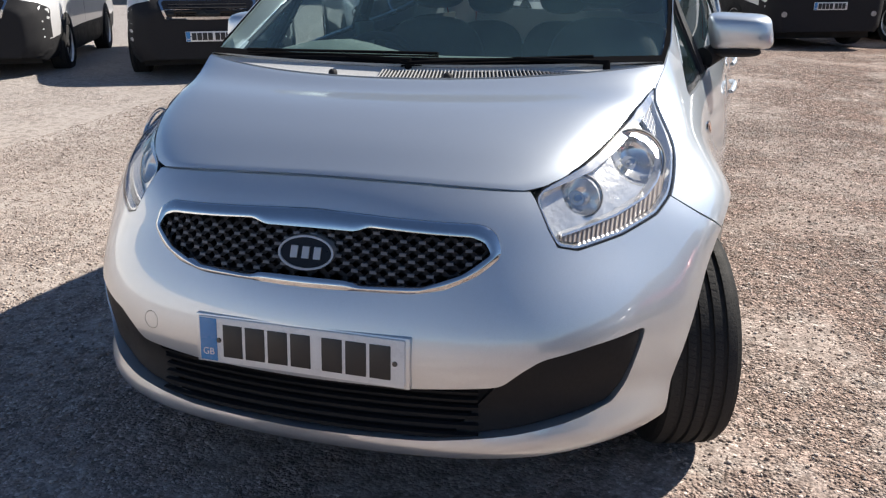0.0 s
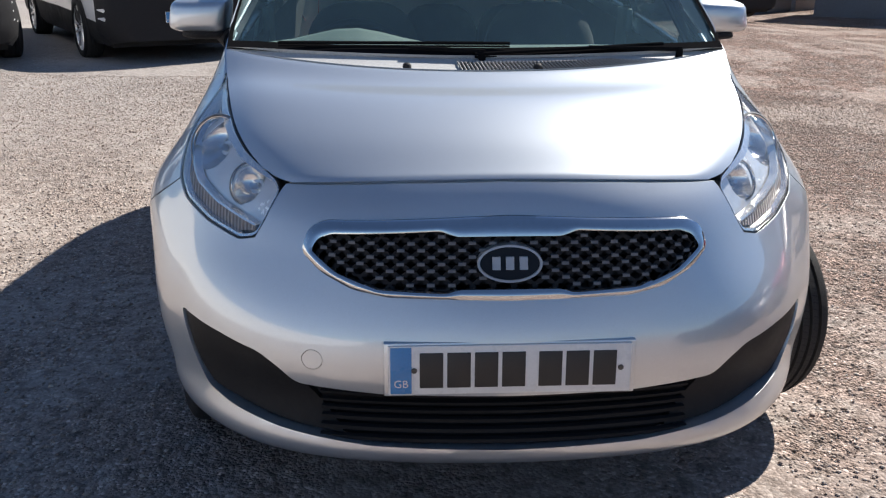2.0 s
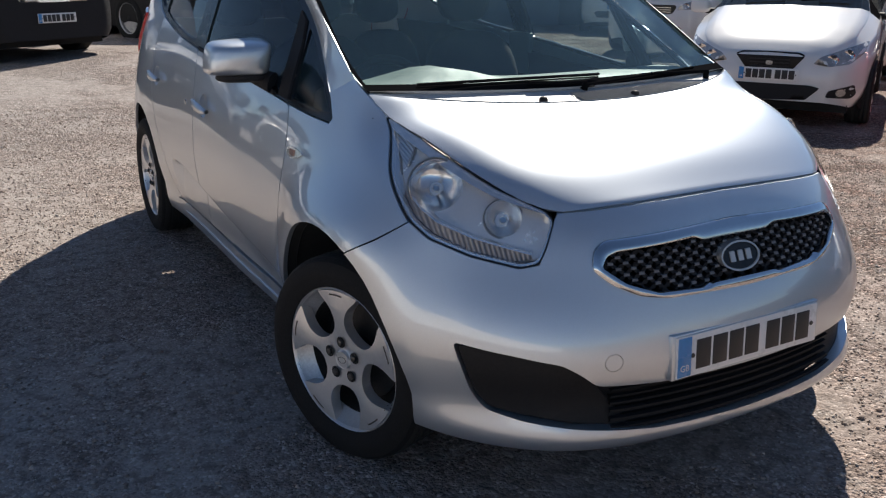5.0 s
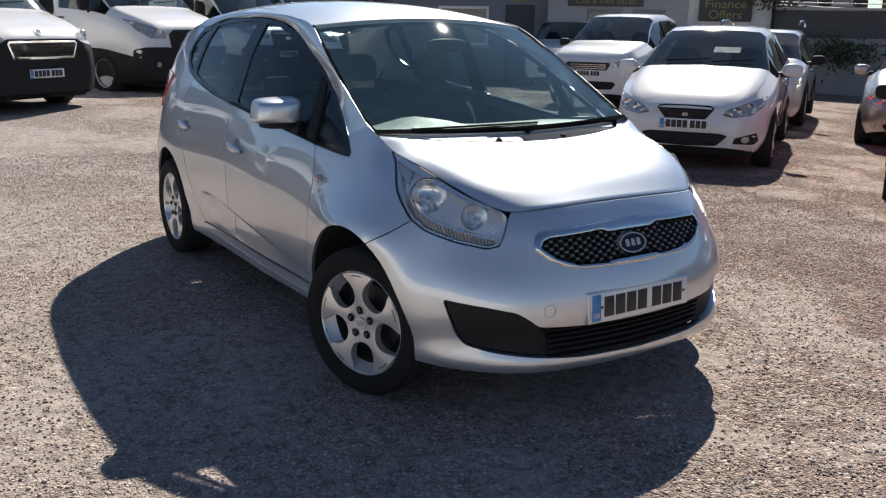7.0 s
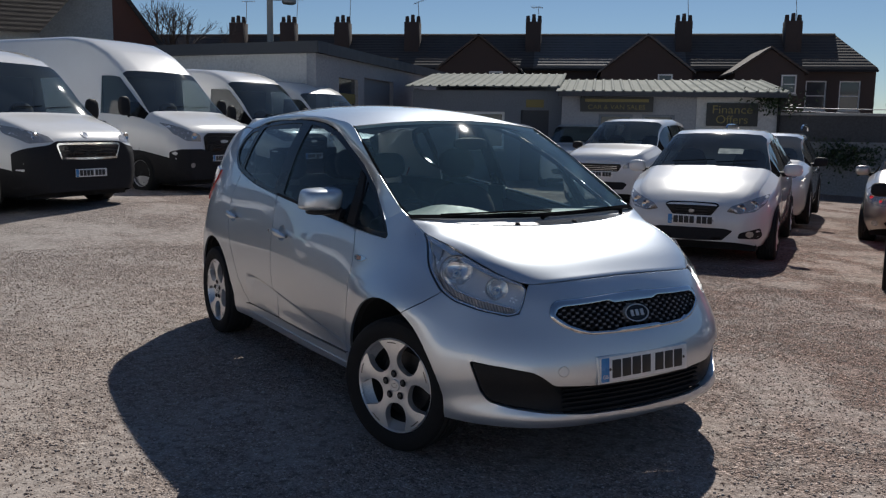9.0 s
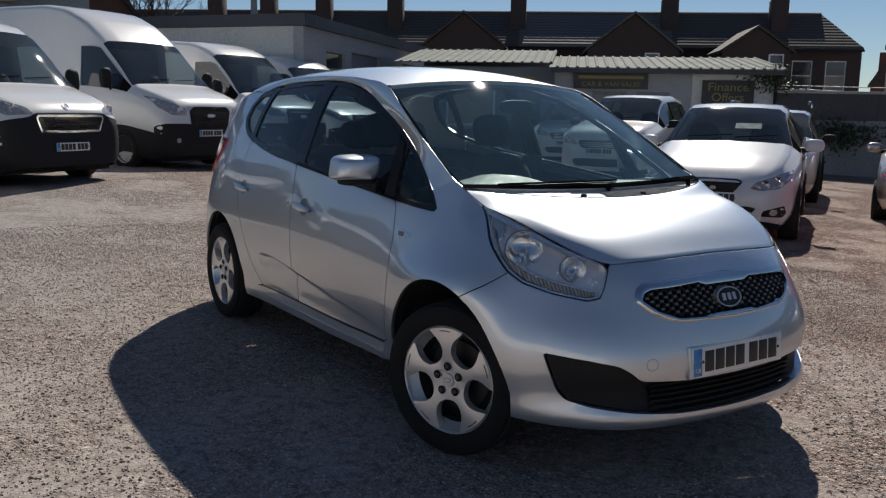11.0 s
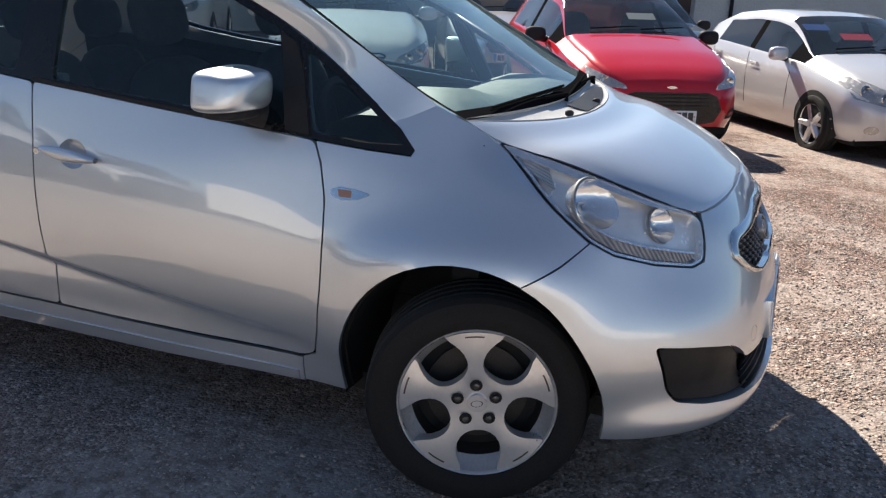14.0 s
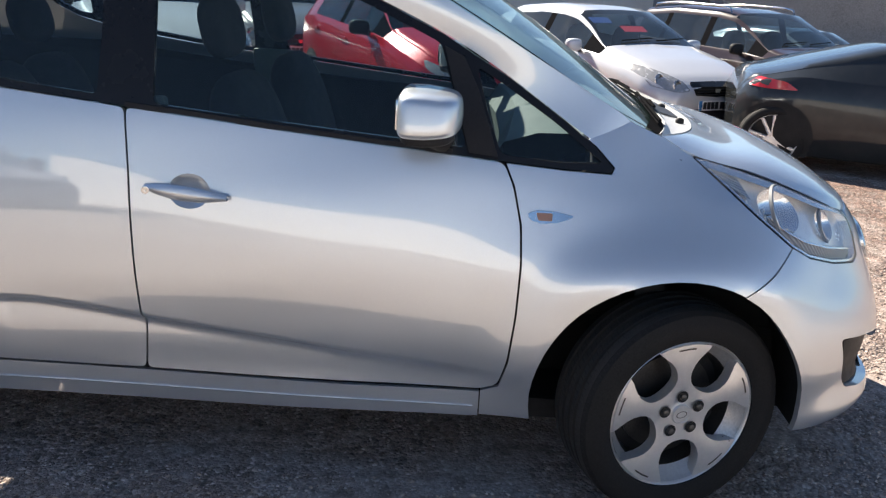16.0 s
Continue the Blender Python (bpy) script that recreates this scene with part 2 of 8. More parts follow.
RIM_BRIGHT = surface("bright_rim", (0.74, 0.745, 0.75), 0.30, 0.6, 0.05, 3)
ALLOY_IN = surface("alloy_inner", (0.60, 0.605, 0.61), 0.36, 0.7, 0.15, 9)
RUBBER = surface("tyre_rubber", (0.017, 0.017, 0.0175), 0.75, 0, 0.3, 14, 0.1, 180, spec=0.14)
TREAD = surface("tread_rubber", (0.034, 0.033, 0.032), 0.75, 0, 0.4, 30, 0.15, 180, spec=0.2)
VENT_BLACK = surface("vent_black", (0.013, 0.013, 0.014), 0.55, 0, 0.2, 8, 0.1, 400, spec=0.25)
MATT_BLACK = surface("matt_black", (0.010, 0.010, 0.011), 0.8, 0, 0.2, 8, spec=0.0)
BARREL = surface("barrel_metal", (0.16, 0.16, 0.165), 0.5, 0.5, 0.3, 12)
STEEL = surface("brake_steel", (0.10, 0.096, 0.092), 0.45, 0.8, 0.3, 12)
DISC = surface("disc_metal_and_shade", (0.035, 0.033, 0.032), 0.5, 0.4, 0.3, 12)
GLASS = pane("window_glass", (0.74, 0.90, 0.89), gloss=0.02, sheen=2.1, film=0.04)
SIDE_GLASS = pane("side_glass", (0.56, 0.64, 0.66), sheen=1.6, film=0.012)
TINTED = pane("tinted_glass", (0.46, 0.54, 0.57), sheen=1.6, film=0.012)
LENS = pane("lamp_lens", (0.95, 0.96, 0.97), 0.01, 1.5, 0.012, (0.85, 0.87, 0.9))
REFLECTOR = surface("lamp_reflector", (0.86, 0.86, 0.86), 0.16, 0.8, 0.0, 20, rough_vary=0.04)
LAMP_BODY = surface("lamp_housing", (0.86, 0.85, 0.83), 0.20, 0.58, 0.10, 14, 0.3, 18, rough_vary=0.10)
AMBER = surface("amber_bulb", (0.30, 0.17, 0.13), 0.3, 0, 0.1, 20)
RIBBED = striped("ribbed_lens", (0.46, 0.40, 0.36), (0.10, 0.072, 0.06), "X", 0.009, 0.004, 0.22, 0.2)
RIBBED_TIP = striped("ribbed_tip", (0.72, 0.73, 0.74), (0.42, 0.43, 0.45), "X", 0.007, 0.003, 0.2, 0.7)
SLAT_BLACK = surface("slat_black", (0.016, 0.016, 0.017), 0.6, 0, 0.2, 8, spec=0.12)
LIT_LEDGE = surface("lit_ledge", (0.15, 0.15, 0.155), 0.3, 0, 0.1, 20)
RED_LENS = surface("red_lens", (0.45, 0.02, 0.025), 0.12, 0, 0.15, 10, coat=0.7)
PLATE_WHITE = surface("plate_white", (0.74, 0.74, 0.73), 0.30, 0, 0.05, 12, coat=0.4)
PLATE_BLUE = surface("plate_blue", (0.035, 0.22, 0.52), 0.3, 0, 0.08, 12, coat=0.4)
PLATE_YELLOW = surface("plate_yellow", (0.75, 0.55, 0.04), 0.3, 0, 0.05, 12)
INK = surface("plate_ink", (0.02, 0.02, 0.022), 0.4, 0, 0.1, 12)
SEAT_CLOTH = surface("seat_cloth", (0.018, 0.019, 0.022), 0.9, 0, 0.25, 16, 0.2, 300)
DASH = surface("dashboard", (0.085, 0.115, 0.105), 0.55, 0, 0.15, 12, 0.15, 300)
HEADLINER = surface("headliner", (0.16, 0.16, 0.165), 0.9, 0, 0.1, 10)

# ---- building tools ----
def link_mesh(name, verts, faces, material, parent=None, label="", sharp=35, smooth=True):
    me = bpy.data.meshes.new(name)
    me.from_pydata([tuple(map(float, v)) for v in verts], [], faces)
    return finish(name, me, material, parent, label, sharp, smooth)


def finish(name, me, material, parent=None, label="", sharp=35, smooth=True):
    for m in material if isinstance(material, (list, tuple)) else [material]:
        me.materials.append(m)
    if smooth:
        me.polygons.foreach_set("use_smooth", [True] * len(me.polygons))
        me.set_sharp_from_angle(angle=radians(sharp))
    ob = new(name, me)
    if parent:
        ob.parent = parent
    if label:
        ob["label"] = label
    return ob


def part(name, bm, material, parent=None, label="", sharp=35, smooth=True):
    me = bpy.data.meshes.new(name)
    bmesh.ops.recalc_face_normals(bm, faces=bm.faces)
    bm.to_mesh(me)
    bm.free()
    return finish(name, me, material, parent, label, sharp, smooth)


def thing(name, label, category, m=None, group="", kind=""):
    """An Empty that carries the parts of one thing."""
    ob = new(name)
    ob.empty_display_size = 0.1
    if m is not None:
        ob.matrix_world = m
    return tagged(ob, label, category, group, kind)


def add_box(bm, lo, hi, bevel=0.0, segments=2, m=None):
    r = bmesh.ops.create_cube(bm, size=1.0)
    c = [(a + b) / 2 for a, b in zip(lo, hi)]
    s = [abs(b - a) for a, b in zip(lo, hi)]
    bmesh.ops.transform(bm, matrix=Matrix.Translation(c) @ Matrix.Diagonal((*s, 1)), verts=r["verts"])
    if bevel:
        es = list({e for v in r["verts"] for e in v.link_edges})
        got = bmesh.ops.bevel(bm, geom=es, offset=bevel, segments=segments, profile=0.5, affect="EDGES")
        vs = list({v for f in got["faces"] for v in f.verts} | {v for v in r["verts"] if v.is_valid})
    else:
        vs = r["verts"]
    if m is not None:
        bmesh.ops.transform(bm, matrix=m, verts=vs)
    return vs


def box(name, lo, hi, material, parent=None, label="", bevel=0.0, m=None):
    bm = bmesh.new()
    add_box(bm, lo, hi, bevel, 2, m)
    return part(name, bm, material, parent, label)


def add_rod(bm, a, b, r0, r1=None, sides=10):
    a, b = Vector(a), Vector(b)
    d = b - a
    got = bmesh.ops.create_cone(bm, cap_ends=True, segments=sides, radius1=r0, radius2=r0 if r1 is None else r1, depth=d.length)
    bmesh.ops.transform(bm, matrix=Matrix.Translation((a + b) / 2) @ d.to_track_quat("Z", "Y").to_matrix().to_4x4(), verts=got["verts"])
    return got["verts"]


def rod(name, a, b, r, material, parent=None, label="", r1=None, sides=12):
    bm = bmesh.new()
    add_rod(bm, a, b, r, r1, sides)
    return part(name, bm, material, parent, label)


def lathe(profile, sides=48, m=None, closed=False):
    """A turned shape about the x axis: profile of (x, radius)."""
    verts, faces = [], []
    for x, r in profile:
        for k in range(sides):
            a = 2 * math.pi * k / sides
            verts.append(Vector((x, r * math.cos(a), r * math.sin(a))))
    n = len(profile)
    for i in range(n if closed else n - 1):
        for k in range(sides):
            a, b, k2 = i * sides, ((i + 1) % n) * sides, (k + 1) % sides
            faces.append((a + k, a + k2, b + k2, b + k))
    if m is not None:
        verts = [m @ v for v in verts]
    return verts, faces


def super_blob(name, c, r, material, parent=None, label="", power=3.0, m=None, nu=28, nv=16, shape=None):
    """A rounded block: a superellipsoid of half sizes r about c."""
    verts, faces = [], []
    e = 2.0 / power
    sg = lambda v, p: math.copysign(abs(v) ** p, v)
    for j in range(nv + 1):
        phi = -math.pi / 2 + math.pi * j / nv
        for i in range(nu):
            th = 2 * math.pi * i / nu
            v = Vector((sg(math.cos(phi), e) * sg(math.cos(th), e), sg(math.cos(phi), e) * sg(math.sin(th), e), sg(math.sin(phi), e)))
            if shape:
                v = shape(v)
            v = Vector((v.x * r[0], v.y * r[1], v.z * r[2]))
            v = (m @ v if m is not None else v) + Vector(c)
            verts.append(v)
    for j in range(nv):
        for i in range(nu):
            k = (i + 1) % nu
            faces.append((j * nu + i, j * nu + k, (j + 1) * nu + k, (j + 1) * nu + i))
    bm = bmesh.new()
    vs = [bm.verts.new(v) for v in verts]
    for f in faces:
        bm.faces.new([vs[i] for i in f])
    bmesh.ops.remove_doubles(bm, verts=bm.verts, dist=1e-5)
    return part(name, bm, material, parent, label, 60)


def inside(p, poly):
    x, y, c = p[0], p[1], False
    j = len(poly) - 1
    for i in range(len(poly)):
        xi, yi, xj, yj = *poly[i], *poly[j]
        if (yi > y) != (yj > y) and x < (xj - xi) * (y - yi) / (yj - yi) + xi:
            c = not c
        j = i
    return c


def resample(poly, step, closed=True):
    out = []
    n = len(poly)
    for i in range(n if closed else n - 1):
        a, b = poly[i], poly[(i + 1) % n]
        k = max(1, int(math.ceil(math.dist(a, b) / step)))
        out += [tuple(a[q] + (b[q] - a[q]) * j / k for q in range(len(a))) for j in range(k)]
    if not closed:
        out.append(tuple(poly[-1]))
    return out


def rounded(poly, r, closed=True, seg=4):
    """The outline with its corners rounded, each by at most r."""
    out, n = [], len(poly)
    for i in range(n):
        if not closed and i in (0, n - 1):
            out.append(tuple(poly[i]))
            continue
        p, a, b = Vector(poly[i]), Vector(poly[i - 1]), Vector(poly[(i + 1) % n])
        da, db = a - p, b - p
        k = min(r, da.length * 0.45, db.length * 0.45)
        s, e = p + da.normalized() * k, p + db.normalized() * k
        for j in range(seg + 1):
            t = j / seg
            out.append(tuple((1 - t) ** 2 * s + 2 * t * (1 - t) * p + t * t * e))
    return out


def inset(poly, d):
    """The outline moved inwards by d."""
    area = sum(a[0] * b[1] - a[1] * b[0] for a, b in zip(poly, poly[1:] + poly[:1]))
    s, out, n = (1 if area > 0 else -1), [], len(poly)
    for i in range(n):
        p, a, b = Vector(poly[i]), Vector(poly[i - 1]), Vector(poly[(i + 1) % n])
        e1, e2 = (p - a).normalized(), (b - p).normalized()
        n1, n2 = Vector((-e1.y, e1.x)) * s, Vector((-e2.y, e2.x)) * s
        m = n1 + n2
        m = m / max(0.35, m.length_squared) * 2 if m.length > 1e-6 else n1
        m = m * 0.5 * 2 / max(1e-6, 1)
        k = min(2.0, m.length)
        out.append(tuple(p + (m.normalized() * k * d if m.length else n1 * d)))
    return out


def fill(outline, holes=(), step=0.03, lines=()):
    """Triangles over a flat outline with holes: points, faces, and the rings of point numbers of the outline and the holes."""
    from mathutils.geometry import delaunay_2d_cdt
    rings = [resample(list(outline), step)] + [resample(list(h), step) for h in holes]
    pts, edges = [], []
    for ring in rings:
        k = len(pts)
        pts += [Vector(p) for p in ring]
        edges += [(k + i, k + (i + 1) % len(ring)) for i in range(len(ring))]
    marks = []
    for line in lines:
        run = []
        for p in resample(list(line), step * 0.6, closed=False) + [None]:
            if p and inside(p, rings[0]) and not any(inside(p, h) for h in rings[1:]) and min(math.dist(p, q) for q in rings[0]) > 0.5 * step:
                run.append(p)
            elif run:
                k = len(pts)
                pts += [Vector(q) for q in run]
                edges += [(k + i, k + i + 1) for i in range(len(run) - 1)]
                marks += run
                run = []
    xs, ys = [p[0] for p in rings[0]], [p[1] for p in rings[0]]
    border = np.array([p for ring in rings for p in ring] + marks)
    y, row = min(ys) + step / 2, 0
    while y < max(ys):
        x = min(xs) + (step / 2 if row % 2 else 0)
        while x < max(xs):
            if inside((x, y), rings[0]) and not any(inside((x, y), h) for h in rings[1:]) and ((border - (x, y)) ** 2).sum(1).min() > (0.55 * step) ** 2:
                pts.append(Vector((x, y)))
            x += step
        y += step * 0.87
        row += 1
    vs, _, fs, back, _, _ = delaunay_2d_cdt(pts, edges, [], 0, 1e-7)
    keep = []
    for f in fs:
        c = sum((vs[i] for i in f), Vector((0, 0))) / len(f)
        if inside(c, rings[0]) and not any(inside(c, h) for h in rings[1:]):
            keep.append(tuple(f))
    where = {}
    for i, src in enumerate(back):
        for s in src:
            where[s] = i
    loops, k = [], 0
    for ring in rings:
        loops.append([where[k + i] for i in range(len(ring))])
        k += len(ring)
    return [tuple(v) for v in vs], keep, loops


def sheet(name, outline, lift, material, parent=None, label="", holes=(), step=0.03, thick=0.014, out=0.0, hole_thick=None, sharp=35, lines=()):
    """A panel: a flat outline with holes, filled and lifted onto a curved surface, its rims turned inwards by thick. lift(points, out)."""
    flat, faces, loops = fill(outline, holes, step, lines)
    verts = list(map(tuple, lift(np.array(flat), out)))
    for n, ring in enumerate(loops):
        t = thick if n == 0 or hole_thick is None else hole_thick
        if not t:
            continue
        back = lift(np.array([flat[i] for i in ring]), out - t)
        k = len(verts)
        verts += list(map(tuple, back))
        m = len(ring)
        faces += [(ring[i], ring[(i + 1) % m], k + (i + 1) % m, k + i) for i in range(m)]
    bm = bmesh.new()
    vs = [bm.verts.new(v) for v in verts]
    for f in faces:
        if len(set(f)) == len(f):
            try:
                bm.faces.new([vs[i] for i in f])
            except ValueError:
                pass
    return part(name, bm, material, parent, label, sharp)


def along(curve, n):
    """n points at even arc steps along a smooth curve through 3D points."""
    c = np.array(curve, float)
    s = np.r_[0, np.cumsum(np.linalg.norm(np.diff(c, axis=0), axis=1))]
    fine = Spline(s).weights(np.linspace(0, s[-1], 400)) @ c if len(c) > 2 else c[0] + np.linspace(0, 1, 400)[:, None] * (c[1] - c[0])
    q = np.r_[0, np.cumsum(np.linalg.norm(np.diff(fine, axis=0), axis=1))]
    w = np.linspace(0, q[-1], n)
    return np.stack([np.interp(w, q, fine[:, k]) for k in range(3)], 1)


def coons(c0, c1, d0, d1, n, m, bulge=(0, 0, 0)):
    """A grid (n along c, m along d) between the curves c0, c1 and the ends d0, d1 (which run from c0 to c1)."""
    a, b, e, f = along(c0, n), along(c1, n), along(d0, m), along(d1, m)
    s, t = np.linspace(0, 1, n)[:, None, None], np.linspace(0, 1, m)[None, :, None]
    g = (1 - t) * a[:, None] + t * b[:, None] + (1 - s) * e[None] + s * f[None]
    g = g - ((1 - s) * (1 - t) * a[0] + s * (1 - t) * a[-1] + (1 - s) * t * b[0] + s * t * b[-1])
    return g + (16 * s * (1 - s) * t * (1 - t)) * np.array(bulge)


def grid_part(name, g, material, parent=None, label="", thick=0.0, mirror=False, sharp=35):
    n, m = g.shape[:2]
    verts = g.reshape(-1, 3).tolist()
    faces = [(i * m + j, (i + 1) * m + j, (i + 1) * m + j + 1, i * m + j + 1) for i in range(n - 1) for j in range(m - 1)]
    if mirror:
        verts = [(-x, y, z) for x, y, z in verts]
        faces = [f[::-1] for f in faces]
    if thick:
        ring = [i * m for i in range(n)] + [(n - 1) * m + j for j in range(1, m)] + [i * m + m - 1 for i in range(n - 2, -1, -1)] + [j for j in range(m - 2, 0, -1)]
        me = bpy.data.meshes.new("tmp")
        me.from_pydata(verts, [], faces)
        me.update()
        nor = [v.normal.copy() for v in me.vertices]
        bpy.data.meshes.remove(me)
        k, r = len(verts), len(ring)
        verts += [tuple(Vector(verts[i]) - nor[i] * thick) for i in ring]
        faces += [(ring[i], k + i, k + (i + 1) % r, ring[(i + 1) % r]) for i in range(r)]
    return link_mesh(name, verts, faces, material, parent, label, sharp)


def text_mesh(name, words, size, material, parent=None, m=None, depth=0.002, label="", width=None):
    """Raised lettering in the built-in font, as a mesh, middle at the origin of m, facing -y."""
    cu = bpy.data.curves.new(name, "FONT")
    cu.body, cu.size, cu.extrude, cu.align_x, cu.align_y = words, size, depth, "CENTER", "CENTER"
    tmp = bpy.data.objects.new(name, cu)
    me = bpy.data.meshes.new_from_object(tmp)
    bpy.data.objects.remove(tmp)
    xs = [v.co.x for v in me.vertices]
    k = width / (max(xs) - min(xs)) if width else 1.0
    me.transform((m or Matrix()) @ Matrix.Rotation(radians(90), 4, "X") @ Matrix.Diagonal((k, 1, 1, 1)))
    return finish(name, me, material, parent, label, smooth=False)

# ---- the hatchback's skin: a plan contour drawn in by a depth that changes with height and along the car ----
class Spline:
    """A natural cubic through knots, as weights on the values at the knots."""

    def __init__(self, knots):
        self.k = np.array(knots, float)
        n, h = len(self.k), np.diff(self.k)
        a, b = np.eye(n), np.zeros((n, n))
        for i in range(1, n - 1):
            a[i, i - 1 : i + 2] = h[i - 1], 2 * (h[i - 1] + h[i]), h[i]
            b[i, i - 1 : i + 2] = 6 / h[i - 1], -6 / h[i - 1] - 6 / h[i], 6 / h[i]
        self.m = np.linalg.solve(a, b)

    def weights(self, x):
        x = np.clip(np.atleast_1d(np.asarray(x, float)), self.k[0], self.k[-1])
        i = np.clip(np.searchsorted(self.k, x) - 1, 0, len(self.k) - 2)
        h = self.k[i + 1] - self.k[i]
        s, q = (self.k[i + 1] - x) / h, (x - self.k[i]) / h
        one = np.eye(len(self.k))
        w = one[i] * s[:, None] + one[i + 1] * q[:, None]
        return w + ((s**3 - s) * h * h / 6)[:, None] * self.m[i] + ((q**3 - q) * h * h / 6)[:, None] * self.m[i + 1]


PLAN = [(0.0, -0.782), (0.14, -0.778), (0.28, -0.764), (0.42, -0.734), (0.55, -0.678), (0.66, -0.591), (0.744, -0.487), (0.806, -0.375), (0.852, -0.24), (0.877, -0.10),
        (0.886, 0.05), (0.887, 0.4), (0.885, 0.9), (0.884, 1.5), (0.886, 2.1), (0.884, 2.6), (0.862, 2.9), (0.80, 3.1), (0.66, 3.22), (0.40, 3.275), (0.0, 3.29)]
STEP = np.cumsum([0] + [math.dist(a, b) for a, b in zip(PLAN, PLAN[1:])])
_full = [(-x, y) for x, y in PLAN[:0:-1]] + PLAN
_knots = np.r_[-STEP[:0:-1], STEP]
_contour = Spline(_knots)
_xy = np.array(_full)
LEVELS = [0.17, 0.21, 0.26, 0.34, 0.43, 0.53, 0.61, 0.70, 0.79, 0.88, 0.97, 1.06, 1.20, 1.35, 1.56]
#            index in PLAN, depth at each level
DEPTHS = [
    (0, (.15, .080, .014, .030, .024, .030, .058, .102, .142, .215, .32, .42, .55, .68, .85)),
    (2, (.15, .080, .014, .030, .022, .028, .054, .090, .133, .212, .31, .41, .54, .66, .82)),
    (4, (.13, .070, .010, .018, .010, .016, .044, .086, .130, .205, .30, .39, .50, .60, .74)),
    (6, (.095, .050, .006, .006, .000, .000, .022, .062, .104, .165, .24, .31, .40, .48, .60)),
    (8, (.05, .022, .008, .004, .000, .000, .004, .014, .050, .108, .168, .22, .30, .38, .50)),
    (10, (.04, .022, .012, .004, .000, .000, -.004, -.006, .034, .082, .134, .175, .24, .31, .43)),
    (11, (.10, .070, .050, .042, .026, .016, .014, .018, .040, .066, .096, .140, .215, .285, .40)),
    (12, (.10, .074, .056, .046, .024, .010, .004, .004, .014, .032, .058, .090, .155, .225, .355)),
    (13, (.10, .075, .057, .047, .022, .007, .000, .000, .006, .018, .034, .054, .105, .170, .305)),
    (14, (.09, .066, .046, .036, .016, .004, .000, .000, .006, .020, .036, .058, .105, .170, .305)),
    (15, (.06, .034, .012, .006, .000, .000, .000, .000, .008, .026, .044, .068, .115, .180, .325)),
    (17, (.10, .05, .02, .010, .004, .000, .004, .012, .03, .05, .075, .10, .15, .22, .37)),
    (20, (.12, .06, .02, .010, .004, .000, .006, .02, .05, .08, .11, .14, .20, .28, .47)),
]
_rows = sorted([(-STEP[i], d) for i, d in DEPTHS if i] + [(STEP[i], d) for i, d in DEPTHS])
_along, _up = Spline([u for u, _ in _rows]), Spline(LEVELS)
_table = np.array([d for _, d in _rows])


def _ease(v, a, b):
    k = np.clip((v - a) / (b - a), 0, 1)
    return k * k * (3 - 2 * k)


def flare(at, z):
    """How far the skin swells out towards the lip of the front wheel arch."""
    r = np.hypot(at[:, 1], z - 0.331)
    return 0.022 * _ease(r, 0.560, 0.395) * _ease(z, 0.26, 0.42) * _ease(np.abs(at[:, 0]), 0.72, 0.86)


def tuck(y, z):
    """How far the top of the front wing rolls in towards the bonnet."""
    top = np.interp(y, [-0.41, -0.31, -0.16, -0.03, 0.075, 0.14], [0.882, 0.923, 0.973, 1.005, 1.058, 1.09])
    far = np.interp(y, [-0.42, -0.36, -0.28, -0.16, -0.05, 0.02, 0.075, 0.13], [0.0, 0.010, 0.027, 0.040, 0.036, 0.020, 0.006, 0.0])
    return far * _ease(z, top - 0.10, top)


def skin(u, z, out=0.0):
    """Points of the skin, out metres in front of it, for arrays of the way round the car (0: front middle, + the car's left) and height."""
    u, z = np.atleast_1d(np.asarray(u, float)), np.atleast_1d(np.asarray(z, float))
    w = _contour.weights(u)
    at = w @ _xy
    t = (_contour.weights(u + 0.004) - _contour.weights(u - 0.004)) @ _xy
    t /= np.linalg.norm(t, axis=1)[:, None] + 1e-12
    normal = np.stack([t[:, 1], -t[:, 0]], 1)
    depth = ((_along.weights(u) @ _table) * _up.weights(z)).sum(1) - out - flare(at, z)
    plan = at - normal * depth[:, None]
    plan[:, 0] -= np.sign(plan[:, 0]) * tuck(plan[:, 1], z)
    return np.column_stack([plan, z])


def round_at(axis, value, z, side=-1):
    """The way round at which the skin passes x = value (axis 0, on the front) or y = value (axis 1, on that side) at the height z."""
    us = np.linspace(0, STEP[19], 900) * side
    p = skin(us, np.full(900, z))
    if axis == 1:
        v = p[:, 1]
        k = int(np.argmax(v > value))
    else:
        v = p[:, 0] * side
        value = value * side
        k = int(np.argmax(v > value))
    if k == 0:
        return us[0]
    f = (value - v[k - 1]) / (v[k] - v[k - 1])
    return float(us[k - 1] + f * (us[k] - us[k - 1]))


# ---- ground ----
def ground_z(x, y):
    q = x - y
    fall = -0.036 * max(0.0, q - 2.6) * min(1.0, max(0.0, (q - 2.6) / 2.0))
    rise = 0.19 * min(1.0, max(0.0, (y - 2.5) / 4.5)) * min(1.0, max(0.0, (2.6 - x) / 4.0)) + 0.03 * min(4.0, max(0.0, -x - 3.0)) * min(1.0, max(0.0, (y - 2.5) / 3.0))
    ease = lambda v: (lambda k: k * k * (3 - 2 * k))(min(1.0, max(0.0, v)))
    bank = 0.23 * ease((y - 6.0) / 3.5) * ease((x + 3.0) / 4.0) * ease((8.0 - x) / 2.5)
    return max(fall, -0.8) + rise + bank


